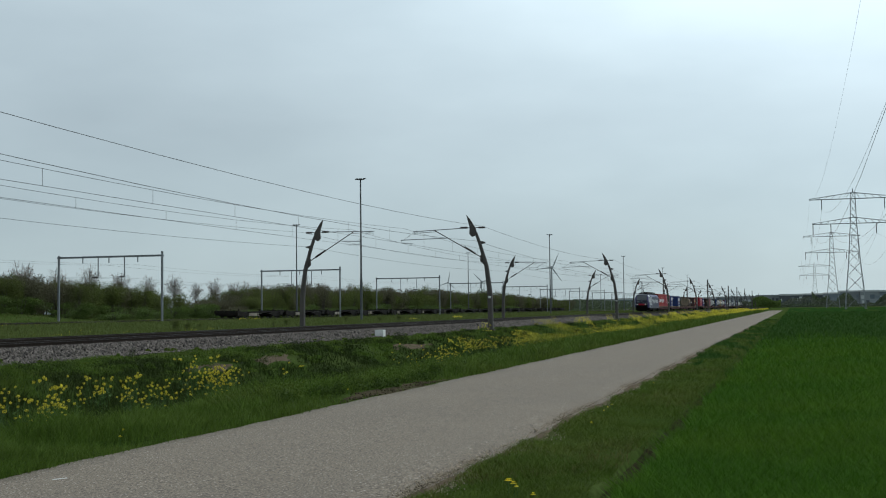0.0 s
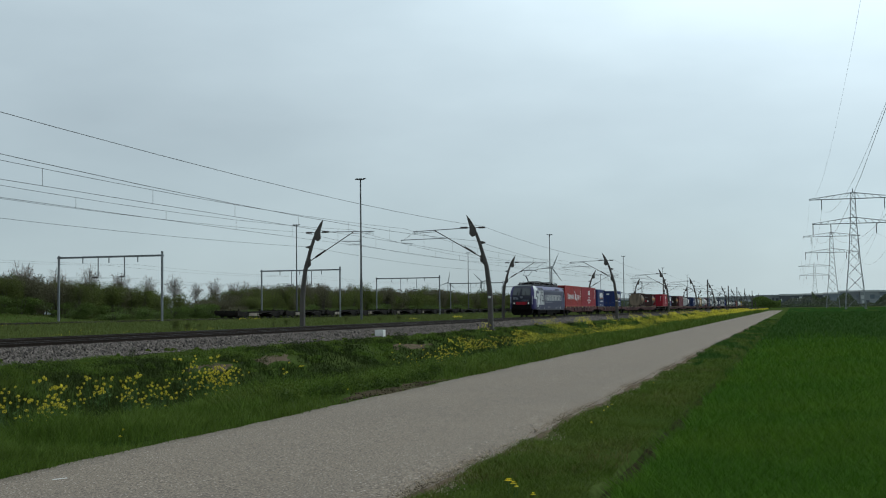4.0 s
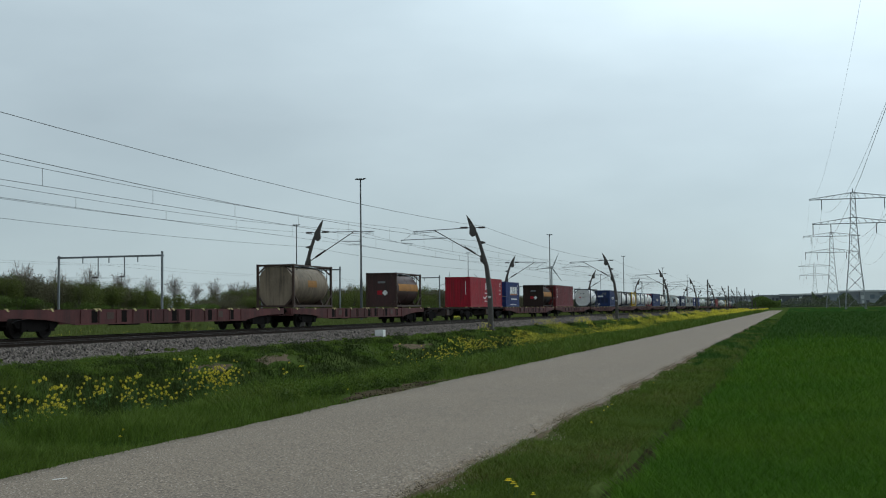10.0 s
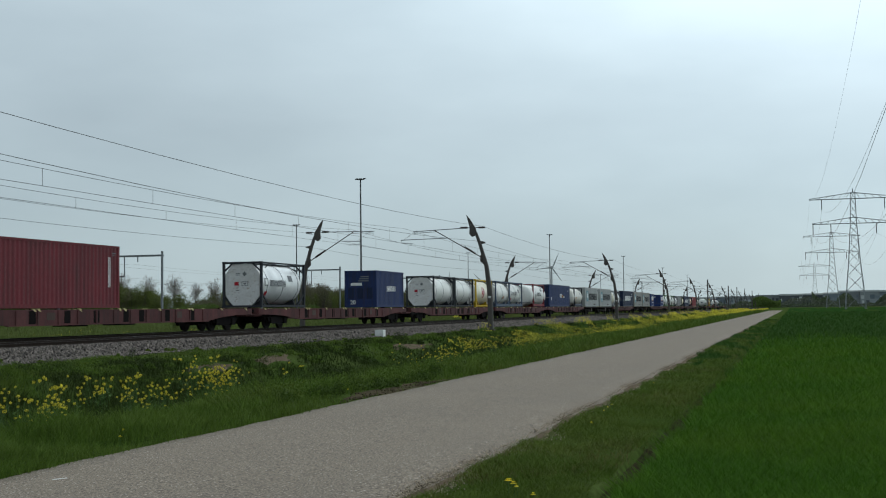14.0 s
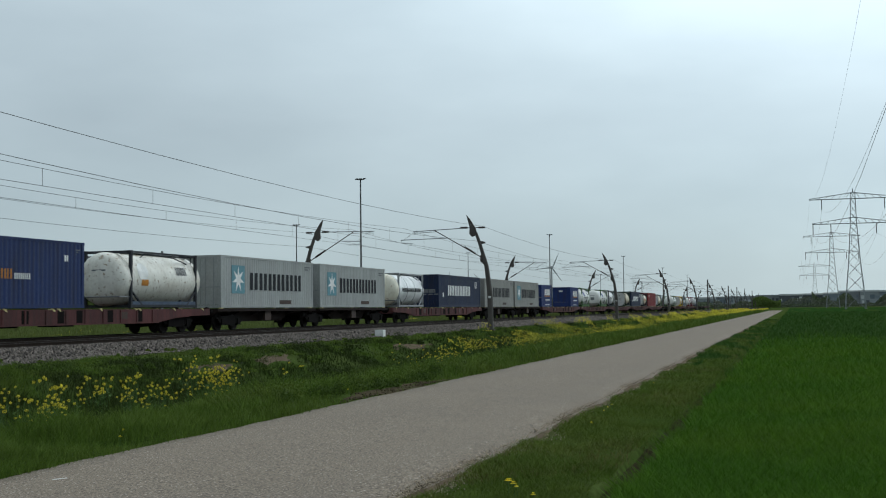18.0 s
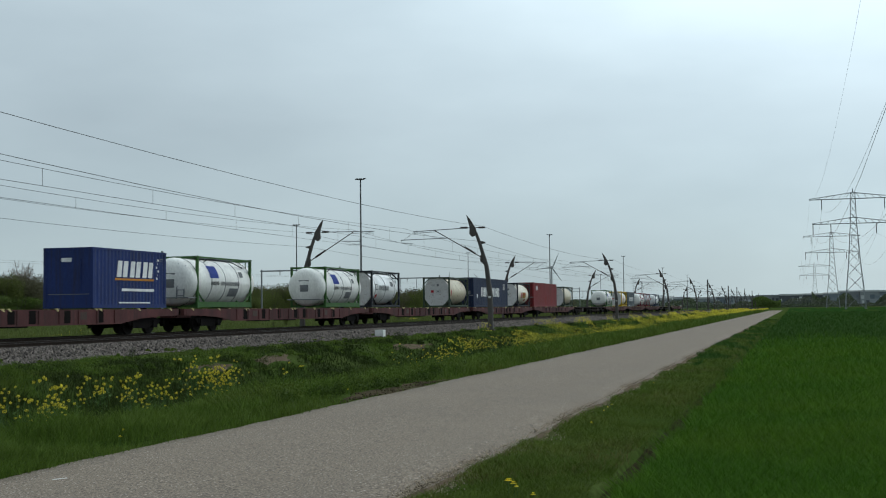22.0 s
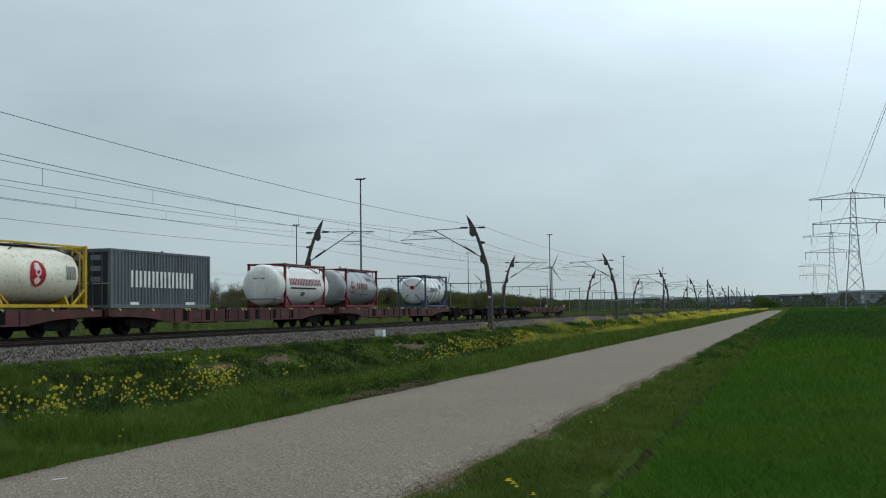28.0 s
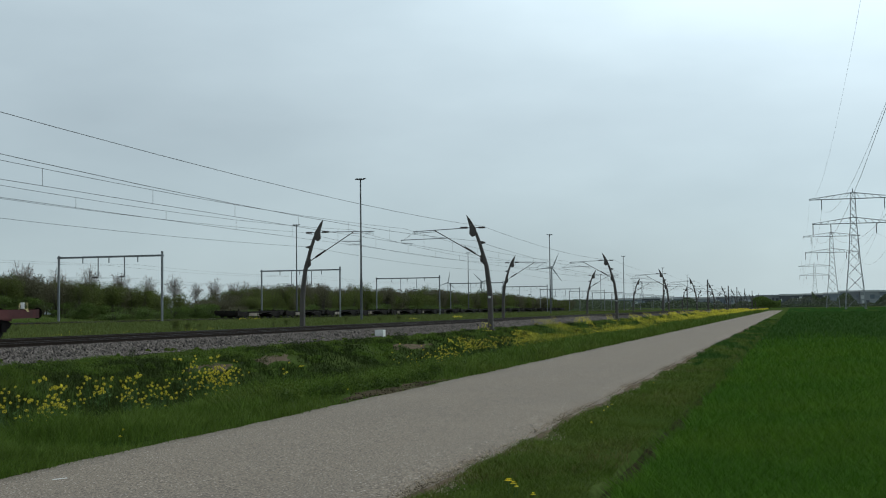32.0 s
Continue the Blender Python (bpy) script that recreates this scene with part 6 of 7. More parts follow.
part("name_marking", bars(4, 6.6, 8.1, 1.12, 1.6, SIDE, 0.5), MARK_WHITE, unit45)
part("name_marking", bars(2, 8.2, 8.9, 1.12, 1.5, SIDE, 0.5), MARK_ORANGE, unit45)
part("name_marking", bars(4, 9.0, 10.0, 1.12, 1.35, SIDE, 0.5), MARK_WHITE, unit45)
part("side_plate", box(SIDE, 1.15, 0.8, SIDE + 0.008, 1.5, 1.15), MARK_WHITE, unit45)
part("edge_mark", bars(1, 12.2, 12.5, 1.9, 2.15, SIDE, 0.6), MARK_WHITE, unit45)


def star_box(u, doors=True, coat=GREY_BOX):
    c = box_container("pale grey forty-foot container with a star and black name" if coat is GREY_BOX else "beige-grey forty-foot container with a star and black name", u, 12.192, 2.74, coat, "doors" if doors else "wall", None, group="grey containers")
    part("star_square", box(SIDE, 1.2, 0.75, SIDE + 0.006, 2.75, 2.25), MARK_SKY, c, "sky-blue square")
    star = []
    for k in range(14):
        r = 0.72 if k % 2 == 0 else 0.26
        a = math.pi / 2 + k * math.pi / 7
        star.append((1.98 - r * math.cos(a), 1.5 + r * math.sin(a)))
    v = [(SIDE + 0.014, 1.98, 1.5)] + [(SIDE + 0.012, *p) for p in star]
    part("star", Shape().add(v, [(0, 1 + (k + 1) % 14, 1 + k) for k in range(14)]), MARK_WHITE, c, "white seven-pointed star")
    part("name_marking", bars(6, 3.35, 10.5, 0.96, 1.9, SIDE, 0.6), MARK_BLACK, c, "large black name drawn as bars")
    part("side_code", lines(2, 10.9, 11.6, 2.45, 0.14, SIDE), MARK_GREY, c)
    part("scuff", box(SIDE, 7.3, 0.2, SIDE + 0.005, 8.9, 0.42), FRAME_RUST, c, "brown scuff mark")
    return c


star_box(559.1)
star_box(572.45)
star_box(613.65, coat=BEIGE_BOX)
star_box(626.55, coat=BEIGE_BOX)


def long_navy(u):
    c = box_container("dark navy forty-five-foot container with a white name", u, 13.6, 2.74, BLUE_INK, "doors", None, group="navy containers")
    part("name_marking", bars(7, 2.75, 10.1, 0.98, 1.85, SIDE, 0.58), MARK_WHITE, c, "large white name drawn as bars")
    part("side_plate", box(SIDE, 1.15, 0.85, SIDE + 0.008, 1.45, 1.2), MARK_WHITE, c)
    part("edge_mark", bars(2, 11.6, 12.4, 1.7, 2.3, SIDE, 0.35), MARK_WHITE, c)
    part("front_name", box(-0.2, 0.022, 1.2, 0.9, 0.03, 1.5), MARK_GREY, c)
    return c


long_navy(598.3)
cobalt_box(640.5, True)
cobalt_box(659.45)
long_navy(721.55)
CRIMSON = paint("crimson_paint", (0.19, 0.02, 0.022), 0.4)
crimson_box = box_container("red forty-five-foot container with a small white logo", 748.05, 13.7, 2.78, CRIMSON, "doors", RED_DOOR, group="red containers")
part("logo_mark", bars(3, 1.36, 2.26, 1.9, 2.4, SIDE, 0.55), MARK_WHITE, crimson_box)
bulk = box_container("slate blue thirty-foot container with white name", 828.8, 9.1, 2.6, SLATE, "doors", FRAME_DARK, 0.05)
for z in (1.15, 1.62, 2.1):
    for x in (-0.75, 0.2):
        part("door_plate", box(x, 0.022, z, x + 0.5, 0.03, z + 0.22), MARK_GREY, bulk, "pale door plate")
part("name_marking", bars(8, 1.6, 7.4, 0.93, 1.68, SIDE, 0.5), MARK_WHITE, bulk, "white name drawn as bars")
part("side_plate", box(SIDE, 1.6, 0.14, SIDE + 0.008, 2.3, 0.27), MARK_WHITE, bulk)
part("side_plate", box(SIDE, 6.6, 0.14, SIDE + 0.008, 7.5, 0.27), MARK_WHITE, bulk)


# ---- tank containers ----
def tank_container(label, u, frame_mat, tank_mat, front="plate", front_mat=None, over=0.0, L=6.058, band=None, ring_count=3, skirt=None, H=2.591, walkway=True, group="tank containers"):
    """A tank in a steel frame. over: how far the dished ends reach past the frame."""
    t = thing("tank_container", label, "tank container", group)
    hw = HALF_W
    r = 1.215 if over else 1.14
    zc = 1.3 if over else 0.2 + r
    a, b = -over, L + over
    if not over:
        a, b = 0.14, L - 0.14
    dish = [(a, 0.05), (a + 0.02, 0.42 * r), (a + 0.07, 0.68 * r), (a + 0.15, 0.85 * r), (a + 0.28, 0.955 * r), (a + 0.45, r)]
    outline = dish + [(b + a - y, q) for y, q in dish[::-1]]
    if front == "plate" or front == "panel":
        outline = [(0.2, 0.05), (0.2, 0.97 * r), (0.3, r)] + [(b + a - y, q) for y, q in dish[::-1]]
    tank = part("tank", Shape().turned(outline, 32, 0, zc), tank_mat, t, smooth=True)
    for k in range(ring_count):
        y = a + 0.75 + (b - a - 1.5) * k / max(1, ring_count - 1)
        part("cladding_band", Shape().turned([(y - 0.025, r - 0.01), (y - 0.025, r + 0.012), (y + 0.025, r + 0.012), (y + 0.025, r - 0.01)], 32, 0, zc), MARK_GREY if tank_mat in (TANK_WHITE, TANK_SILVER) else tank_mat, tank)
    if band:
        z0, z1 = zc - 0.12, zc + 0.42
        n = 6
        v = []
        for y in (0.75, L - 0.6):
            for k in range(n + 1):
                z = z0 + (z1 - z0) * k / n
                v.append((math.sqrt((r + 0.012) ** 2 - (z - zc) ** 2), y, z))
        part("colour_band", Shape().add(v, [(k, n + 1 + k, n + 2 + k, k + 1) for k in range(n)]), band, tank, "faded coloured stripe")
    w = 0.13
    for y in (0.0, L - w):
        f = Shape()
        for s in (-1, 1):
            f.box(min(s * hw, s * (hw - w)), y, 0.0, max(s * hw, s * (hw - w)), y + w, H)
        f.box(-hw + w, y, H - w, hw - w, y + w, H - 0.01).box(-hw + w, y, 0.02, hw - w, y + w, w)
        fr = part("end_frame", f, frame_mat, t)
        for s in (-1, 1):
            if not over:
                part("gusset", Shape().beam((s * (hw - 0.1), y + w / 2, H - 0.55), (s * (hw - 0.62), y + w / 2, H - 0.08), 0.08), frame_mat, fr)
                part("gusset", Shape().beam((s * (hw - 0.1), y + w / 2, 0.6), (s * (hw - 0.62), y + w / 2, 0.08), 0.08), frame_mat, fr)
            for z in (0.0, H - 0.118):
                part("corner_casting", box(min(s * (hw + 0.004), s * (hw - 0.16)), y - 0.02, z, max(s * (hw + 0.004), s * (hw - 0.16)), y + w + 0.02, z + 0.118), frame_mat, fr)
    for s in (-1, 1):
        part("bottom_rail", box(min(s * hw, s * (hw - 0.11)), w, 0.03, max(s * hw, s * (hw - 0.11)), L - w, 0.15), frame_mat, t)
        part("top_rail", box(min(s * (hw - 0.02), s * (hw - 0.1)), w, H - 0.1, max(s * (hw - 0.02), s * (hw - 0.1)), L - w, H - 0.02), frame_mat, t)
        for y in (w, L - w):
            q = 0.85 if y < 1 else -0.85
            part("corner_brace", Shape().beam((s * (hw - 0.05), y, 0.75), (s * (hw - 0.05), y + q, 0.12), 0.07), frame_mat, t)
    for y in (0.9, L - 0.9):
        part("saddle", Shape().prism([(-0.95, 0.12), (0.95, 0.12), (0.8, zc - r * 0.75), (0, zc - r + 0.03), (-0.8, zc - r * 0.75)], "y", y - 0.06, y + 0.06), frame_mat, t)
    if skirt:
        part("skirt", box(hw - 0.045, w, 0.15, hw - 0.02, L - w, 0.3), skirt, t, "painted lower side panel")
    if walkway:
        part("walkway", box(-0.3, 0.5, zc + r + 0.02, 0.45, L - 0.4, zc + r + 0.055), GALV, t)
        part("walkway_rail", Shape().tube([(0.62, 1.6, zc + r * 0.8), (0.72, 2.0, H - 0.06), (0.9, 4.3, H - 0.2), (0.9, L - 0.5, H - 0.45)], 0.03, 6), FRAME_DARK, t)
        part("manlid", Shape().turned([(zc + r - 0.03, 0.3), (zc + r + 0.12, 0.3), (zc + r + 0.16, 0.22), (zc + r + 0.16, 0.02)], 14, 0, L / 2, "z"), GALV, t)
    part("outlet_valve", Shape().tube([(0, L - 0.1 if not over else L - 0.3, 0.3), (0, L - 0.5, 0.35)], 0.12, 8), DARK_STEEL, t)
    part("ladder", Shape().beam((0.5, L + 0.01, 0.1), (0.5, L + 0.01, H), 0.04).beam((0.85, L + 0.01, 0.1), (0.85, L + 0.01, H), 0.04), frame_mat, t)
    if front == "plate":
        fm = front_mat or PLATE_WHITE
        c = 0.42
        x1, zt, zb = hw - 0.17, H - 0.14, 0.12
        pl = part("end_plate", Shape().prism([(-x1 + c, zb), (x1 - c, zb), (x1, zb + c + 0.15), (x1, zt - c - 0.15), (x1 - c, zt), (-x1 + c, zt), (-x1, zt - c - 0.15), (-x1, zb + c + 0.15)], "y", 0.06, 0.2), fm, t, "eight-sided end plate")
        if fm is PLATE_WHITE:
            part("placard", box(-0.5, 0.05, 1.25, -0.24, 0.06, 1.45), MARK_RED, pl, "small red placard")
            part("logo_mark", Shape().box(-0.06, 0.05, 1.22, 0.34, 0.06, 1.25).box(-0.06, 0.05, 1.44, 0.34, 0.06, 1.47).box(-0.06, 0.05, 1.25, -0.03, 0.06, 1.44).box(0.31, 0.05, 1.25, 0.34, 0.06, 1.44).box(0.06, 0.05, 1.3, 0.22, 0.06, 1.4), MARK_GREY, pl, "small outlined mark")
            part("diamond_placard", Shape().prism([(0.12, 1.76), (0.26, 1.9), (0.12, 2.04), (-0.02, 1.9)], "y", 0.05, 0.06), MARK_GREY, pl)
            part("small_writing", Shape().box(-0.4, 0.05, 1.9, -0.15, 0.06, 1.94).box(-0.42, 0.05, 1.82, -0.18, 0.06, 1.86).box(-0.4, 0.05, 0.95, -0.2, 0.06, 1.0), MARK_GREY, pl)
    elif front == "panel":
        pl = part("end_panel", box(-hw + w, 0.05, 0.12, hw - w, 0.12, H - w), front_mat or TANK_BROWN, t, "closed dark end panel")
        part("placard", box(-0.35, 0.04, 0.95, 0.05, 0.05, 1.25), MARK_RED, pl, "red placard")
        dm = Shape().prism([(0.28, 0.86), (0.5, 1.08), (0.28, 1.3), (0.06, 1.08)], "y", 0.035, 0.05)
        part("diamond_placard", dm, MARK_WHITE, pl, "white diamond placard")
        part("small_writing", box(-0.3, 0.04, 1.8, 0.3, 0.05, 1.95), MARK_GREY, pl)
    elif front == "dome":
        part("end_writing", Shape().box(-0.35, a + 0.015, zc + 0.35, 0.35, a + 0.05, zc + 0.42).box(-0.3, a + 0.015, zc + 0.2, 0.25, a + 0.05, zc + 0.27), MARK_GREY, tank)
        part("end_bumper", Shape().tube([(hw - 0.1, 0.02, 0.5), (hw - 0.1, a - 0.05, 0.5), (-hw + 0.1, a - 0.05, 0.5), (-hw + 0.1, 0.02, 0.5)], 0.03, 6), GALV, t)
    elif front == "cross":
        for s in (-1, 1):
            part("cross_brace", Shape().beam((s * (hw - 0.1), 0.03, H - 0.15), (s * 0.28, 0.03, zc + 0.3), 0.06), frame_mat, t)
            part("cross_brace", Shape().beam((s * (hw - 0.1), 0.03, 0.15), (s * 0.28, 0.03, zc - 0.3), 0.06), frame_mat, t)
        part("placard", box(-0.17, 0.1, zc + 0.1, 0.17, 0.13, zc + 0.38), MARK_RED, t, "red placard")
    t["r"], t["zc"] = r, zc
    return rolling(t, u, FLOOR_Z)


def on_tank(t, name, kind, y0, y1, h, dz, material, count=1, label=""):
    """A marking bent onto the near flank of the tank, centred dz above its axis."""
    r, zc = t["r"] + 0.016, t["zc"]
    s = Shape()
    def spot(y, z):
        return (math.sqrt(max(0.01, r * r - (z - zc) ** 2)), y, z)
    def quad(a, b, z0, z1):
        n = 3
        v = [spot(y, z0 + (z1 - z0) * k / n) for y in (a, b) for k in range(n + 1)]
        s.add(v, [(k, n + 1 + k, n + 2 + k, k + 1) for k in range(n)])
    z0, z1 = zc + dz - h / 2, zc + dz + h / 2
    if kind == "bars":
        step = (y1 - y0) / count
        for k in range(count):
            a = y0 + k * step
            quad(a + step * 0.08, a + step * 0.34, z0, z1)
            quad(a + step * 0.58, a + step * 0.84, z0, z1)
    elif kind == "disc":
        cy, m = (y0 + y1) / 2, (y1 - y0) / 2
        v = [spot(cy, zc + dz)] + [spot(cy + m * math.cos(2 * math.pi * k / 20), zc + dz + h / 2 * math.sin(2 * math.pi * k / 20)) for k in range(20)]
        s.add(v, [(0, 1 + k, 1 + (k + 1) % 20) for k in range(20)])
    elif kind == "ring":
        cy, m = (y0 + y1) / 2, (y1 - y0) / 2
        v = [spot(cy + q * m * math.cos(2 * math.pi * k / 16), zc + dz + q * h / 2 * math.sin(2 * math.pi * k / 16)) for q in (1, 0.68) for k in range(16)]
        s.add(v, [(k, (k + 1) % 16, 16 + (k + 1) % 16, 16 + k) for k in range(16)])
    else:
        quad(y0, y1, z0, z1)
    return part(name, s, material, t, label)


def square_name(t, y=0.9, dark=MARK_GREY):
    on_tank(t, "logo_square", "quad", y, y + 0.5, 0.42, 0.1, dark)
    on_tank(t, "logo_inside", "quad", y + 0.1, y + 0.4, 0.3, 0.1, MARK_WHITE).location.x = 0.006
    on_tank(t, "name_marking", "bars", y + 0.7, y + 2.9, 0.36, 0.05, dark, 7)
    on_tank(t, "placard", "quad", y + 0.15, y + 0.5, 0.24, -0.55, MARK_RED)
    on_tank(t, "small_writing", "quad", y + 3.3, y + 3.9, 0.35, 0.35, dark)


def blue_square_name(t):
    on_tank(t, "logo_square", "quad", 1.35, 2.3, 0.62, 0.52, MARK_BLUE, label="blue square logo")
    on_tank(t, "name_marking", "bars", 1.4, 2.3, 0.2, -0.05, MARK_BLACK, 3)
    on_tank(t, "name_marking", "bars", 2.5, 4.6, 0.2, -0.05, MARK_GREY, 9)
    on_tank(t, "grey_patch", "quad", 3.5, 4.5, 0.42, -0.5, MARK_GREY, label="grey rectangle")
    on_tank(t, "small_writing", "quad", 4.7, 5.1, 0.3, 0.45, MARK_GREY)
    part("end_patch", box(-0.25, -0.735, 1.0, 0.3, -0.66, 1.42), MARK_GREY, t, "grey rectangle on the domed end")


t1 = tank_container("soot-stained beige tank with a dull orange name panel", 344.4, FRAME_RUST, TANK_DIRTY, "plate", TANK_DIRTY)
on_tank(t1, "name_panel", "quad", 2.3, 3.7, 0.42, 0.1, MARK_RUSTY, label="dull rusty orange name panel")
tank_container("brown tank with a faded yellow stripe in a dark frame", 363.35, FRAME_RUST, TANK_BROWN, "panel", TANK_BROWN, band=STRIPE_ORANGE)
t3 = tank_container("black-brown tank with a faded orange stripe", 417.4, SOOT_BROWN, SOOT_BROWN, "panel", SOOT_BROWN, band=STRIPE_ORANGE)
on_tank(t3, "faded_panel", "quad", 2.9, 4.6, 0.36, -0.55, FRAME_DARK, label="faded grey name panel")
on_tank(t3, "data_plate", "quad", 5.1, 5.4, 0.2, -0.72, MARK_GREY, label="small pale data plate")
t4 = tank_container("silver tank with a white eight-sided end plate", 452.0, FRAME_DARK, TANK_SILVER)
square_name(t4, 0.5)
tank_container("white tank in a charcoal frame", 484.95, FRAME_DARK, TANK_WHITE)
tank_container("white tank in a charcoal frame", 491.4, FRAME_DARK, TANK_WHITE)


def yellow_tank(u):
    t = tank_container("cream white tank with a red disc in a yellow frame", u, FRAME_YELLOW, TANK_CREAM, "plate", PLATE_WHITE, ring_count=0)
    on_tank(t, "red_disc", "disc", 2.3, 3.35, 1.05, 0.02, MARK_RED, label="red disc logo")
    on_tank(t, "disc_ring", "ring", 2.66, 3.02, 0.4, 0.12, MARK_WHITE).location.x = 0.006
    on_tank(t, "small_writing", "bars", 4.7, 5.4, 0.55, 0.1, MARK_GREY, 3)
    return t


yellow_tank(498.5)
t8 = tank_container("white tank in a steel blue frame", 506.2, FRAME_BLUE, TANK_WHITE, skirt=FRAME_BLUE)
on_tank(t8, "placard", "quad", 3.3, 3.7, 0.25, -0.4, MARK_ORANGE)
t9 = tank_container("white tank in a steel blue frame", 512.1, FRAME_BLUE, TANK_WHITE, skirt=FRAME_BLUE)
square_name(t9)


def ring_name(t, dark, ink):
    for dy, dz in ((0.0, -0.12), (0.4, -0.12), (0.2, 0.2)):
        on_tank(t, "ring_mark", "ring", 0.75 + dy, 1.25 + dy, 0.5, dz, dark)
    on_tank(t, "name_marking", "bars", 2.0, 4.1, 0.42, 0.12, ink, 3)
    on_tank(t, "small_writing", "quad", 1.9, 4.2, 0.05, -0.42, MARK_GREY)
    on_tank(t, "placard", "quad", 4.2, 5.1, 0.22, 0.6, MARK_GREY)


t10 = tank_container("white tank with domed ends in a red frame", 523.95, FRAME_RED, TANK_WHITE, "dome", over=1.2, ring_count=0, skirt=FRAME_RED)
ring_name(t10, MARK_GREY, MARK_BLACK)
t11 = tank_container("grubby cream tank with domed ends in a dark frame", 550.45, FRAME_DARK, TANK_GRUBBY, "dome", over=0.72, ring_count=2, skirt=FRAME_BLUE)
on_tank(t11, "logo_disc", "disc", 0.6, 1.5, 0.8, 0.35, MARK_WHITE)
on_tank(t11, "placard", "quad", 0.9, 1.5, 0.28, -0.15, MARK_ORANGE)
on_tank(t11, "small_writing", "bars", 4.1, 5.1, 0.4, 0.45, MARK_GREY, 4)
t12 = tank_container("silver clad tank with cream domed ends in a grey frame", 587.9, FRAME_GREY, TANK_SILVER, "dome", over=0.58, ring_count=4)
on_tank(t12, "name_marking", "bars", 0.7, 5.5, 0.3, 0.02, MARK_BLACK, 14, "dark name drawn as bars")
part("cream_cap", Shape().turned([(-0.595, 0.05), (-0.575, 0.53), (-0.525, 0.84), (-0.44, 1.05), (-0.31, 1.175), (-0.13, 1.229), (0.0, 1.229), (0.0, 1.1)], 32, 0, t12["zc"]), TANK_CREAM, t12, "cream domed end", True)
for u in (668.6, 685.4, 803.3):
    green = tank_container("white tank with domed ends in a green frame", u, FRAME_GREEN, TANK_WHITE, "dome", over=0.72, ring_count=5, skirt=FRAME_GREEN, group="green tank containers")
    blue_square_name(green)
    if u == 668.6:
        rungs = Shape().beam((0.45, -0.74, 0.45), (0.45, -0.56, 2.2), 0.05).beam((0.8, -0.66, 0.5), (0.8, -0.46, 2.1), 0.05)
        for k in range(6):
            rungs.beam((0.45, -0.73 + k * 0.03, 0.6 + k * 0.28), (0.8, -0.65 + k * 0.03, 0.6 + k * 0.28), 0.04)
        part("end_ladder", rungs, GALV, green, "grey ladder up the domed end")
square_name(tank_container("silver tank with a white eight-sided end plate", 694.0, FRAME_DARK, TANK_SILVER))
t16 = tank_container("cream tank with a white end plate in an olive frame", 713.6, FRAME_OLIVE, TANK_TAN, ring_count=2)
on_tank(t16, "placard", "quad", 0.6, 0.85, 0.5, -0.1, MARK_RED)
t17 = tank_container("cream tank with a white end plate in a charcoal frame", 740.0, FRAME_DARK, TANK_CREAM, ring_count=2)
on_tank(t17, "name_marking", "bars", 1.83, 2.55, 0.62, -0.1, MARK_RED, 2)
on_tank(t17, "gold_panel", "quad", 2.63, 4.19, 0.62, -0.08, MARK_GOLD, label="dull gold name panel")
on_tank(t17, "name_marking", "bars", 2.75, 4.05, 0.3, 0.0, MARK_RED, 5).location.x = 0.006
on_tank(t17, "placard", "quad", 3.68, 4.19, 0.26, -0.58, MARK_RED)
t18 = tank_container("cream tank with a white end plate in an olive frame", 767.0, FRAME_OLIVE, TANK_TAN, ring_count=2)
on_tank(t18, "placard", "quad", 0.6, 0.95, 0.3, -0.5, MARK_RED)
yellow_tank(820.95)
t21 = tank_container("white tank with domed ends in a red frame", 847.2, FRAME_RED, TANK_WHITE, "dome", over=1.0, ring_count=0)
on_tank(t21, "name_marking", "bars", 0.6, 5.4, 0.42, 0.22, MARK_MAROON, 10, "red name drawn as bars")
on_tank(t21, "black_line", "quad", 0.7, 4.6, 0.1, -0.15, MARK_BLACK)
on_tank(t21, "small_mark", "quad", 2.4, 3.0, 0.25, -0.5, MARK_GREY)
t22 = tank_container("grey tank with domed ends in a red frame", 857.0, FRAME_RED, TANK_GREY, "dome", over=0.75, ring_count=3)
ring_name(t22, MARK_MAROON, MARK_MAROON)
t23 = tank_container("silver tank with crossed braces in a grey frame", 874.7, FRAME_BLUE, TANK_SILVER, "cross", ring_count=5)
square_name(t23, 0.6)


# ---- locomotive ----
LOCO_BLUE = surface("ink_blue_body_paint", (0.022, 0.0245, 0.066), 0.5, var=0.1, scale=0.8, bump=0.03, second=(0.017, 0.019, 0.05), amount=0.5, streak=((0.03, 0.027, 0.03), 0.3))
LOCO_VIOLET = surface("violet_blue_paint", (0.035, 0.028, 0.105), 0.45, var=0.08, scale=0.8, bump=0.03)
LOCO_ROOF = surface("lilac_grey_paint", (0.14, 0.138, 0.215), 0.65, var=0.08, scale=0.8, bump=0.03)
LOCO_NOSE = surface("charcoal_nose_paint", (0.024, 0.025, 0.038), 0.5, var=0.08, bump=0.02)
for m_ in (LOCO_BLUE, LOCO_VIOLET, LOCO_ROOF, LOCO_NOSE):
    m_.node_tree.nodes["Principled BSDF"].inputs["Specular IOR Level"].default_value = 0.2
LOCO_WHITE = surface("off_white_art", (0.54, 0.55, 0.56), 0.5, var=0.08, bump=0.02)
LOCO_GRILLE = surface("dark_roof_grille", (0.05, 0.05, 0.06), 0.8, var=0.3, scale=3, fine=30, bump=0.3)
LOCO_GREY = surface("grey_art", (0.13, 0.14, 0.17), 0.5, var=0.08, bump=0.02)
GLASS_DARK = surface("dark_cab_glass", (0.05, 0.055, 0.06), 0.06, var=0.05, bump=0)
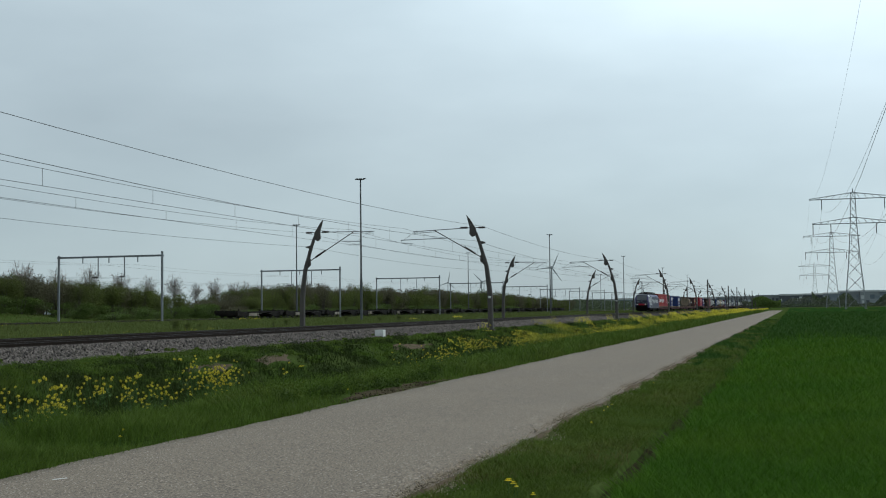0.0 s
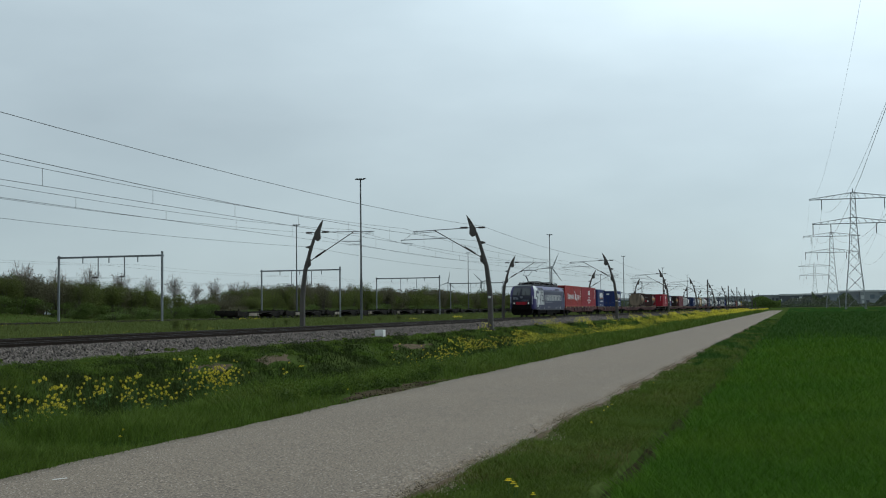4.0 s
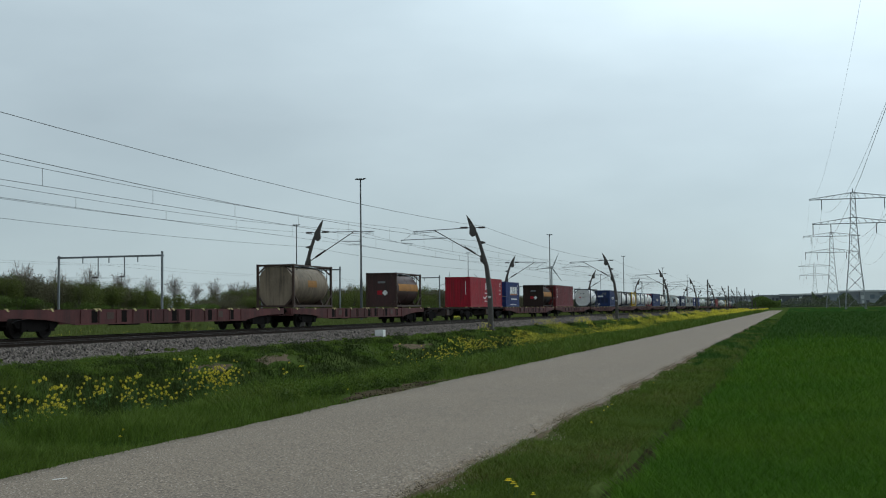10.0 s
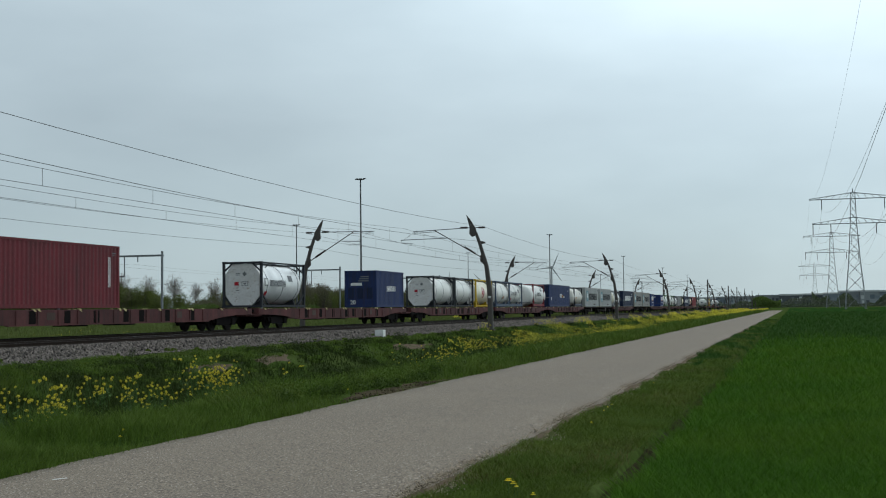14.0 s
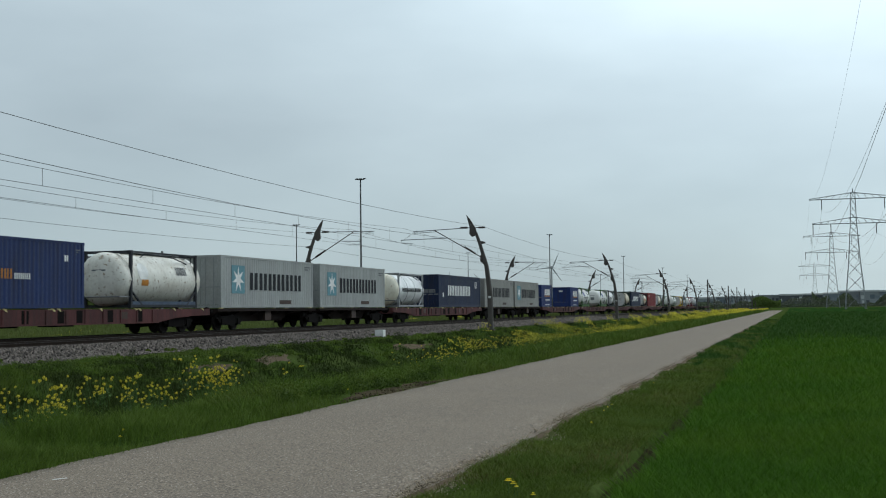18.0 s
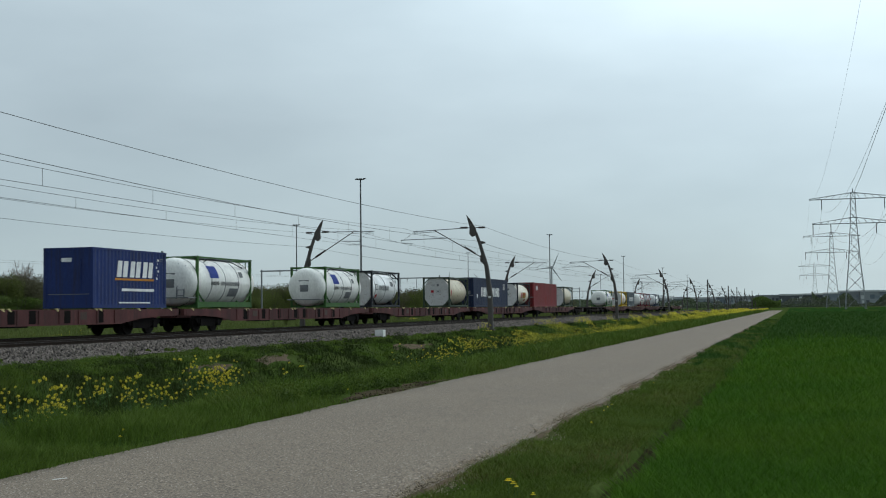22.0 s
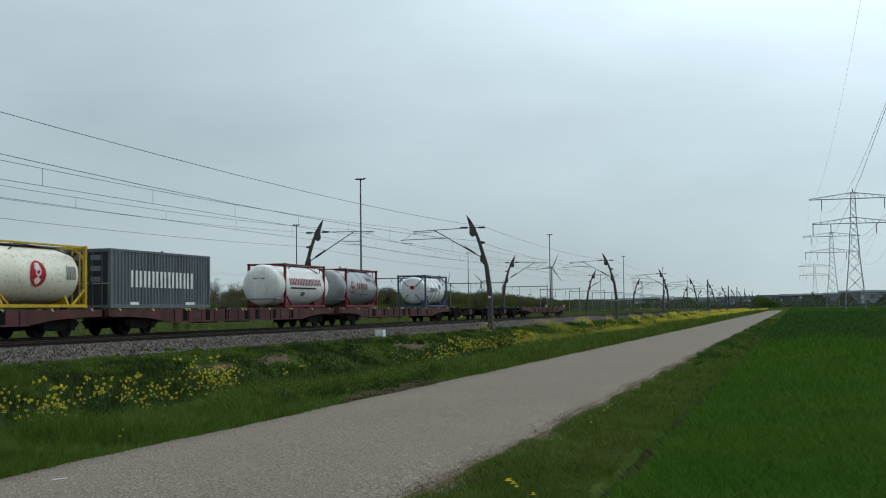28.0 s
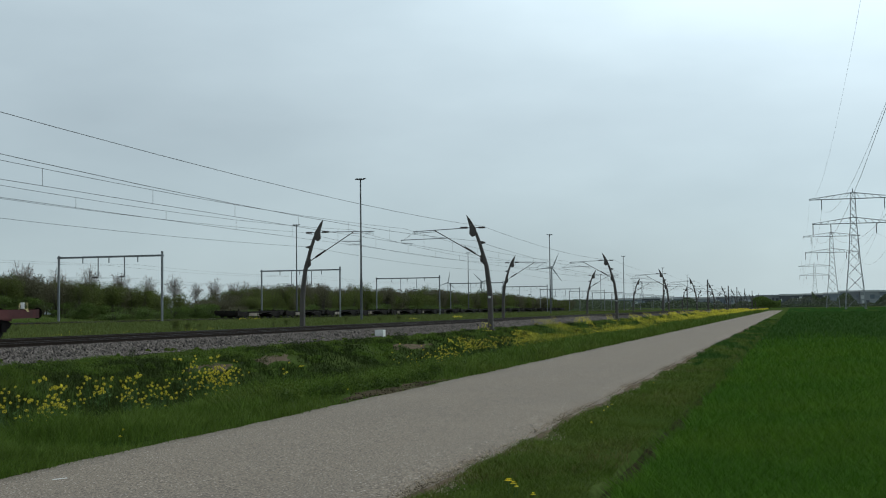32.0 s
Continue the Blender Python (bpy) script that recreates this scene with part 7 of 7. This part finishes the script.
LAMP_GLOW = surface("lit_headlamp", (0.9, 0.88, 0.8), 0.3, var=0, bump=0, glow=0.55)
loco = thing("electric_locomotive", "violet-blue electric freight locomotive with white side art", "locomotive")
PROFILE = [(1.36, 0.85), (1.49, 0.95), (1.5, 1.5), (1.5, 2.2), (1.5, 2.75), (1.48, 3.0), (1.44, 3.12)]
CAP = [(1.44, 3.12), (1.25, 3.4), (1.06, 3.6), (0.6, 3.66), (0.0, 3.68)]
CAB_Y = 8.7  # where the flat sides end and the cab fronts begin
# height, place of the front, half width of the front, half width of the sides
CAB_LEVELS = [(0.85, 9.5, 1.12, 1.36), (0.98, 9.64, 1.16, 1.49), (1.5, 9.74, 1.18, 1.5), (2.1, 9.72, 1.16, 1.5), (2.42, 9.68, 1.14, 1.5), (2.75, 9.5, 1.1, 1.5), (3.1, 9.3, 1.05, 1.45), (3.36, 9.14, 1.0, 1.32), (3.5, 9.02, 0.96, 1.22), (3.62, 8.75, 0.9, 1.06)]


def loft(outline, y0, y1):
    """Skins a half outline, mirrored, from y0 to y1."""
    full = [(x, z) for x, z in outline] + [(-x, z) for x, z in outline[::-1]]
    n = len(full)
    v = [(x, y, z) for y in (y0, y1) for x, z in full]
    return Shape().add(v, [(j, j + n, j + n + 1, j + 1) for j in range(n - 1)] + [tuple(range(n)), tuple(range(n, 2 * n))[::-1]])


def cab_front(sign, lo, hi):
    """The flat face of a cab between two of the levels."""
    v, f = [], []
    rows = CAB_LEVELS[lo:hi + 1]
    for z, y, hf, hw in rows:
        for k in (-1, -0.85, -0.5, 0, 0.5, 0.85, 1):
            v.append((hf * k, sign * (y - 0.1 * k * k), z))
    for i in range(len(rows) - 1):
        for j in range(6):
            a = i * 7 + j
            f.append((a, a + 1, a + 8, a + 7))
    return Shape().add(v, f)


def cab_corner(sign, side, lo, hi, first=0, last=4):
    """The rounded corner from the face of a cab to its flat side."""
    v, f = [], []
    rows = CAB_LEVELS[lo:hi + 1]
    for z, y, hf, hw in rows:
        for k in range(first, last + 1):
            a = k / 4 * math.pi / 2
            v.append((side * (hf + (hw - hf) * math.sin(a)), sign * (CAB_Y + (y - 0.1 - CAB_Y) * math.cos(a)), z))
    for i in range(len(rows) - 1):
        for j in range(last - first):
            n = last - first + 1
            a = i * n + j
            f.append((a, a + 1, a + n + 1, a + n))
    return Shape().add(v, f)


part("body", loft(PROFILE, -CAB_Y, CAB_Y), LOCO_BLUE, loco, smooth=True)
part("nose", cab_front(-1, 0, 9), LOCO_NOSE, loco, "charcoal cab front with raked windscreen", True)
part("rear_nose", cab_front(1, 0, 9), LOCO_NOSE, loco, "charcoal cab front", True)
for s in (-1, 1):
    part("cab_corner", cab_corner(-1, s, 0, 3), LOCO_VIOLET, loco, "violet-blue lower cab corner", True)
    part("cab_corner", cab_corner(-1, s, 3, 8, 0, 2), LOCO_VIOLET, loco, "violet-blue upper cab corner", True)
    part("cab_corner", cab_corner(-1, s, 3, 8, 2, 4), LOCO_WHITE, loco, "white cab corner", True)
    part("cab_corner", cab_corner(-1, s, 8, 9), LOCO_NOSE, loco, "dark roof corner", True)
    part("cab_corner", cab_corner(1, s, 0, 6), LOCO_VIOLET, loco, "violet-blue rear cab corner", True)
    part("cab_corner", cab_corner(1, s, 6, 9), LOCO_ROOF, loco, "lilac rear cab corner", True)
for sign, coat in ((-1, LOCO_NOSE), (1, LOCO_ROOF)):
    part("cab_roof", Shape().add([(-0.9, sign * 8.75, 3.62), (0.9, sign * 8.75, 3.62), (1.06, sign * 8.3, 3.61), (0.6, sign * 8.3, 3.67), (-0.6, sign * 8.3, 3.67), (-1.06, sign * 8.3, 3.61)], [(0, 1, 2, 3, 4, 5)]), coat, loco)
part("white_roof_edge", loft(CAP, -CAB_Y, -7.6), LOCO_WHITE, loco, "white painted roof shoulder", True)
part("grey_roof_edge", loft(CAP, -7.6, -7.0), LOCO_GREY, loco, "grey painted roof shoulder", True)
part("roof", loft(CAP, -7.0, CAB_Y), LOCO_ROOF, loco, "lilac-grey sloping roof", True)
for s in (-1, 1):
    lo, hi = (0.04, 0.98) if s > 0 else (-0.98, -0.04)
    pane = [(lo, -9.66, 2.5), (hi, -9.57, 2.5), (hi * 0.94, -9.13, 3.32), (lo, -9.22, 3.32)]
    v = [(x, y - 0.03, z) for x, y, z in pane] + [(x, y + 0.05, z) for x, y, z in pane]
    part("windscreen", Shape().add(v, [(0, 1, 2, 3), (7, 6, 5, 4), (0, 4, 5, 1), (1, 5, 6, 2), (2, 6, 7, 3), (3, 7, 4, 0)]), GLASS_DARK, loco)
    part("wiper", Shape().beam((s * 0.55, -9.7, 2.46), (s * 0.4, -9.48, 2.95), 0.03), UNDER, loco)
    hl = part("headlight", Shape().turned([(-9.79, 0.02), (-9.8, 0.06), (-9.75, 0.075), (-9.6, 0.075)], 16, s * 0.83, 1.6), LAMP_GLOW, loco, "lit round headlight")
    part("light_housing", Shape().turned([(-9.765, 0.08), (-9.775, 0.17), (-9.6, 0.2)], 16, s * 0.83, 1.6), LOCO_NOSE, hl)
    part("side_lamp", Shape().turned([(-9.77, 0.02), (-9.775, 0.05), (-9.6, 0.06)], 12, s * 0.6, 1.6), LOCO_GREY, loco)
    part("handrail", Shape().tube([(s * 1.27, -9.62, 1.5), (s * 1.24, -9.66, 1.75), (s * 1.25, -9.58, 2.4)], 0.022, 6), LOCO_WHITE, loco, "white corner handrail")
    part("mirror_camera", box(s * 1.5, -8.3, 2.85, s * 1.56, -8.15, 3.05) if s > 0 else box(-1.56, -8.3, 2.85, -1.5, -8.15, 3.05), LOCO_NOSE, loco)
part("windscreen_pillar", Shape().beam((0, -9.7, 2.48), (0, -9.26, 3.33), 0.07), LOCO_NOSE, loco)
part("front_badge", Shape().prism([(-0.12, 2.16), (0.12, 2.16), (0.17, 2.38), (-0.17, 2.38)], "y", -9.76, -9.66), LOCO_GREY, loco, "small pale badge")
part("red_band", Shape().prism([(-0.6, 1.43), (0.6, 1.43), (0.66, 1.76), (-0.66, 1.76)], "y", -9.785, -9.6), RED_DEEP, loco, "dark red band between the headlights")
part("front_mark", Shape().prism([(-1.0, 2.02), (-0.72, 2.02), (-0.66, 2.3), (-0.94, 2.3)], "y", -9.72, -9.5).prism([(-0.66, 2.02), (-0.36, 2.02), (-0.36, 2.16), (-0.5, 2.28), (-0.62, 2.28)], "y", -9.75, -9.5), LOCO_GREY, loco, "pale mark drawn as plain shapes")
part("front_line", Shape().box(0.05, -9.76, 1.93, 0.95, -9.6, 1.97).box(0.15, -9.76, 1.83, 0.9, -9.6, 1.88), LOCO_GREY, loco)
part("snow_plough", Shape().prism([(-1.25, 0.95), (1.25, 0.95), (1.2, 0.5), (0.95, 0.24), (-0.95, 0.24), (-1.2, 0.5)], "y", -9.55, -8.95), UNDER, loco)
part("rear_plough", Shape().prism([(9.7, 0.2), (9.45, 0.95), (8.9, 0.95), (9.1, 0.2)], "x", -1.3, 1.3), UNDER, loco)
part("front_skirt", box(-1.05, -9.77, 0.8, 1.05, -9.5, 1.42), UNDER, loco, "black front apron")
buffers(loco, 9.98, 1.06)
part("underframe", box(-1.28, -6.9, 0.42, 1.28, 6.9, 0.86), UNDER, loco, "black equipment boxes")
part("transformer", Shape().prism([(-2.0, 0.86), (2.0, 0.86), (1.8, 0.22), (-1.8, 0.22)], "x", -1.38, 1.38), UNDER, loco)
for y in (-5.0, 5.0):
    bogie(loco, y, True)
ART_EDGE = ((1.42, -4.22), (2.3, -4.28), (2.9, -4.72), (3.1, -5.0))


def art_edge(z):
    return float(np.interp(z, [p[0] for p in ART_EDGE], [p[1] for p in ART_EDGE]))


for s in (-1, 1):
    x0 = s * 1.502

    def skin(y0, z0, y1, z1, d=0.006):
        return box(min(x0, x0 + s * d), y0, z0, max(x0, x0 + s * d), y1, z1)

    def flat(pts, d):
        return Shape().prism(pts, "x", min(x0, x0 + s * d), max(x0, x0 + s * d))

    for k in range(12):
        z = 1.5 + k * 0.125
        part("side_rib", skin(-4.1, z, 7.0, z + 0.06, 0.022), LOCO_BLUE, loco)
    part("violet_cab_panel", flat([(-8.7, 0.98), (-8.42, 0.98), (-8.42, 2.06), (-8.7, 2.06)], 0.007), LOCO_VIOLET, loco, "violet-blue painted cab side")
    part("white_cab_panel", flat([(-8.7, 2.06), (-8.5, 2.06), (-8.35, 1.42), (-7.2, 1.42), (-7.2, 2.6), (-7.62, 2.7), (-7.62, 2.98), (-8.7, 2.98)], 0.008), LOCO_WHITE, loco, "white painted cab side")
    part("white_top_panel", flat([(-8.7, 2.98), (-7.3, 2.98), (-7.3, 3.06), (-8.7, 3.06)], 0.007), LOCO_WHITE, loco)
    part("violet_patch", flat([(-8.28, 2.72), (-7.62, 2.72), (-7.62, 2.98), (-8.28, 2.98)], 0.012), LOCO_VIOLET, loco)
    part("cab_window", flat([(-8.66, 2.3), (-8.3, 2.3), (-8.3, 2.96), (-8.6, 2.96)], 0.016), GLASS_DARK, loco)
    d = part("cab_door", skin(-8.1, 1.15, -7.45, 2.66, 0.016), LOCO_WHITE, loco)
    part("door_window", flat([(-7.95, 2.1), (-7.6, 2.1), (-7.6, 2.45), (-7.8, 2.56), (-7.95, 2.45)], 0.022), LOCO_GREY, d)
    part("door_rail", Shape().tube([(s * 1.55, -8.25, 1.25), (s * 1.55, -8.25, 2.4)], 0.018, 6), LOCO_NOSE, loco)
    part("art_ground", flat([(-7.2, 1.42), (-4.22, 1.42), (-4.28, 2.3), (-4.72, 2.9), (-5.0, 3.06), (-7.2, 3.06)], 0.006), LOCO_GREY, loco, "grey ground of the side art")
    part("art_column", flat([(-7.2, 1.42), (-6.5, 1.42), (-6.55, 3.06), (-7.2, 3.06)], 0.014), LOCO_WHITE, loco, "white art column")
    for k in range(13):
        z = 1.43 + k * 0.127
        part("art_stripe", flat([(-6.52, z), (art_edge(z), z), (art_edge(z + 0.1), z + 0.1), (-6.54, z + 0.1)], 0.03), LOCO_WHITE, loco, "white art stripe")
    for shift, sway in ((-2.15, 0.35), (-1.35, 0.45), (-0.42, 0.9)):
        zs = [1.42, 1.7, 2.0, 2.35, 2.7, 3.05]
        line = [(art_edge(z) * sway - 4.28 * (1 - sway) + shift, z) for z in zs]
        part("art_line", flat(line + [(y + 0.1, z) for y, z in line[::-1]], 0.036), LOCO_NOSE, loco, "dark curved art line")
    for y, z, w, h in ((-5.55, 1.78, 1.0, 0.16), (-5.5, 2.4, 0.7, 0.12), (-5.9, 2.75, 0.6, 0.1), (-4.95, 2.02, 0.14, 0.4), (-6.5, 1.9, 0.3, 0.12)):
        part("art_shade", flat([(y, z), (y + w, z + 0.04), (y + w, z + h + 0.04), (y, z + h)], 0.04), LOCO_NOSE, loco)
    for y, z, w in ((-6.6, 1.16, 0.6), (-1.9, 1.2, 1.0), (-2.2, 1.04, 1.6), (4.2, 1.22, 0.8), (3.6, 1.08, 1.1), (5.4, 1.12, 0.8)):
        part("sill_writing", skin(y, z, y + w, z + 0.06), LOCO_GREY, loco)
    for y in (-7.3, -4.0, 3.0, 5.8):
        part("jack_mark", flat([(y, 0.92), (y + 0.2, 0.92), (y + 0.14, 1.12), (y + 0.04, 1.12)], 0.008), LOCO_WHITE, loco)
    part("sill_beam", skin(-8.4, 0.78, 8.5, 0.93, 0.02), LOCO_NOSE, loco, "dark lower edge")
    part("roof_lip", Shape().beam((s * 1.45, -7.0, 3.12), (s * 1.45, 8.6, 3.12), 0.04), LOCO_GREY, loco)
    for k in range(14):
        part("lip_bracket", Shape().beam((s * 1.46, -4.4 + k * 0.62, 3.06), (s * 1.42, -4.4 + k * 0.62, 3.2), 0.05), LOCO_BLUE, loco)
    for a, b in ((-6.9, -5.65), (-5.5, -4.15), (3.3, 4.6), (4.75, 6.0)):
        part("grille", Shape().add([(s * 1.42, a, 3.17), (s * 1.42, b, 3.17), (s * 1.255, b, 3.42), (s * 1.255, a, 3.42)], [(0, 1, 2, 3)]), LOCO_GRILLE, loco)
    part("rear_door", skin(7.1, 1.15, 7.75, 2.9, 0.016), LOCO_VIOLET, loco)
    part("rear_window", skin(8.05, 2.3, 8.45, 2.95, 0.014), GLASS_DARK, loco)
    for z in (1.05, 1.3):
        part("cab_step", box(min(s * 1.42, s * 1.54), -8.0, z - 0.5, max(s * 1.42, s * 1.54), -7.5, z - 0.45), UNDER, loco)
part("name_marking", bars(10, -3.5, 6.6, 1.9, 2.6, 1.529, 0.42), LOCO_WHITE, loco, "large white name drawn as bars")
part("slogan_marking", lines(1, -3.45, 0.7, 1.76, 0.2, 1.529, 0.09), LOCO_GREY, loco)


def pantograph(y, raised):
    p = part("pantograph", Shape().box(-0.9, y - 0.9, 3.92, -0.8, y + 0.9, 4.02).box(0.8, y - 0.9, 3.92, 0.9, y + 0.9, 4.02).box(-0.9, y - 0.9, 3.92, 0.9, y - 0.8, 4.02).box(-0.9, y + 0.8, 3.92, 0.9, y + 0.9, 4.02), UNDER, loco)
    for sx in (-0.85, 0.85):
        for sy in (-0.8, 0.8):
            part("insulator", Shape().turned([(3.7, 0.09), (3.75, 0.12), (3.82, 0.08), (3.88, 0.12), (3.94, 0.07)], 10, sx, y + sy, "z"), INSULATOR, p)
    if raised:
        knee, head, z = y - 1.25, y + 0.35, 5.47
        low = Shape().tube([(0, y + 0.5, 4.0), (0, knee, 4.75)], 0.05, 6).tube([(0.12, y - 0.1, 4.0), (0.12, knee + 0.15, 4.62)], 0.02, 5)
        up = Shape().tube([(-0.3, knee, 4.78), (-0.45, head, z - 0.08)], 0.025, 5).tube([(0.3, knee, 4.78), (0.45, head, z - 0.08)], 0.025, 5).tube([(-0.3, knee, 4.78), (0.3, knee, 4.78)], 0.03, 5)
    else:
        knee, head, z = y - 1.5, y + 0.5, 4.2
        low = Shape().tube([(0, y + 0.6, 4.0), (0, knee, 4.12)], 0.05, 6)
        up = Shape().tube([(-0.3, knee, 4.14), (-0.45, head, z - 0.04)], 0.025, 5).tube([(0.3, knee, 4.14), (0.45, head, z - 0.04)], 0.025, 5)
    part("lower_arm", low, UNDER, p)
    part("upper_arm", up, UNDER, p)
    for dy in (-0.2, 0.2):
        part("contact_strip", Shape().tube([(-0.95, head + dy, z - 0.16), (-0.75, head + dy, z - 0.03), (-0.5, head + dy, z), (0.5, head + dy, z), (0.75, head + dy, z - 0.03), (0.95, head + dy, z - 0.16)], 0.03, 6), UNDER, p)


for y, up in ((-6.0, True), (-3.2, False), (3.0, False), (6.0, False)):
    pantograph(y, up)
for k in range(7):
    y = -1.6 + k * 0.55
    part("roof_insulator", Shape().turned([(3.74, 0.1), (3.8, 0.13), (3.88, 0.08), (3.96, 0.13), (4.1, 0.06)], 10, 0.5 if k % 2 else -0.4, y, "z"), INSULATOR, loco)
part("roof_busbar", Shape().tube([(0.3, -5, 4.12), (0.3, 5, 4.12)], 0.03, 6), UNDER, loco)
part("roof_box", box(-0.5, -0.4, 3.74, 0.6, 0.6, 4.05), UNDER, loco)
part("roof_walk", box(-0.95, -7.4, 3.72, 0.95, 7.4, 3.8), LOCO_NOSE, loco)
part("horn", Shape().turned([(-8.7, 0.03), (-8.95, 0.09)], 10, 0.3, 3.85), UNDER, loco)
part("aerial", Shape().tube([(0.0, -8.4, 3.7), (0.0, -8.4, 4.15)], 0.02, 5), UNDER, loco)
rolling(loco, 252.75)


def motions():
    for ob, u, z in moving:
        walk(ob, [(0.0, pose(TRAIN_X, u, z)), (32.0, pose(TRAIN_X, u - V_TRAIN * 32.0, z))])

    for rotor, hub, phase in rotors:
        walk(rotor, [(0.5 * k, pose(0, -5, hub, 0, phase + 30.0 * k, 0)) for k in range(65)])


motions()
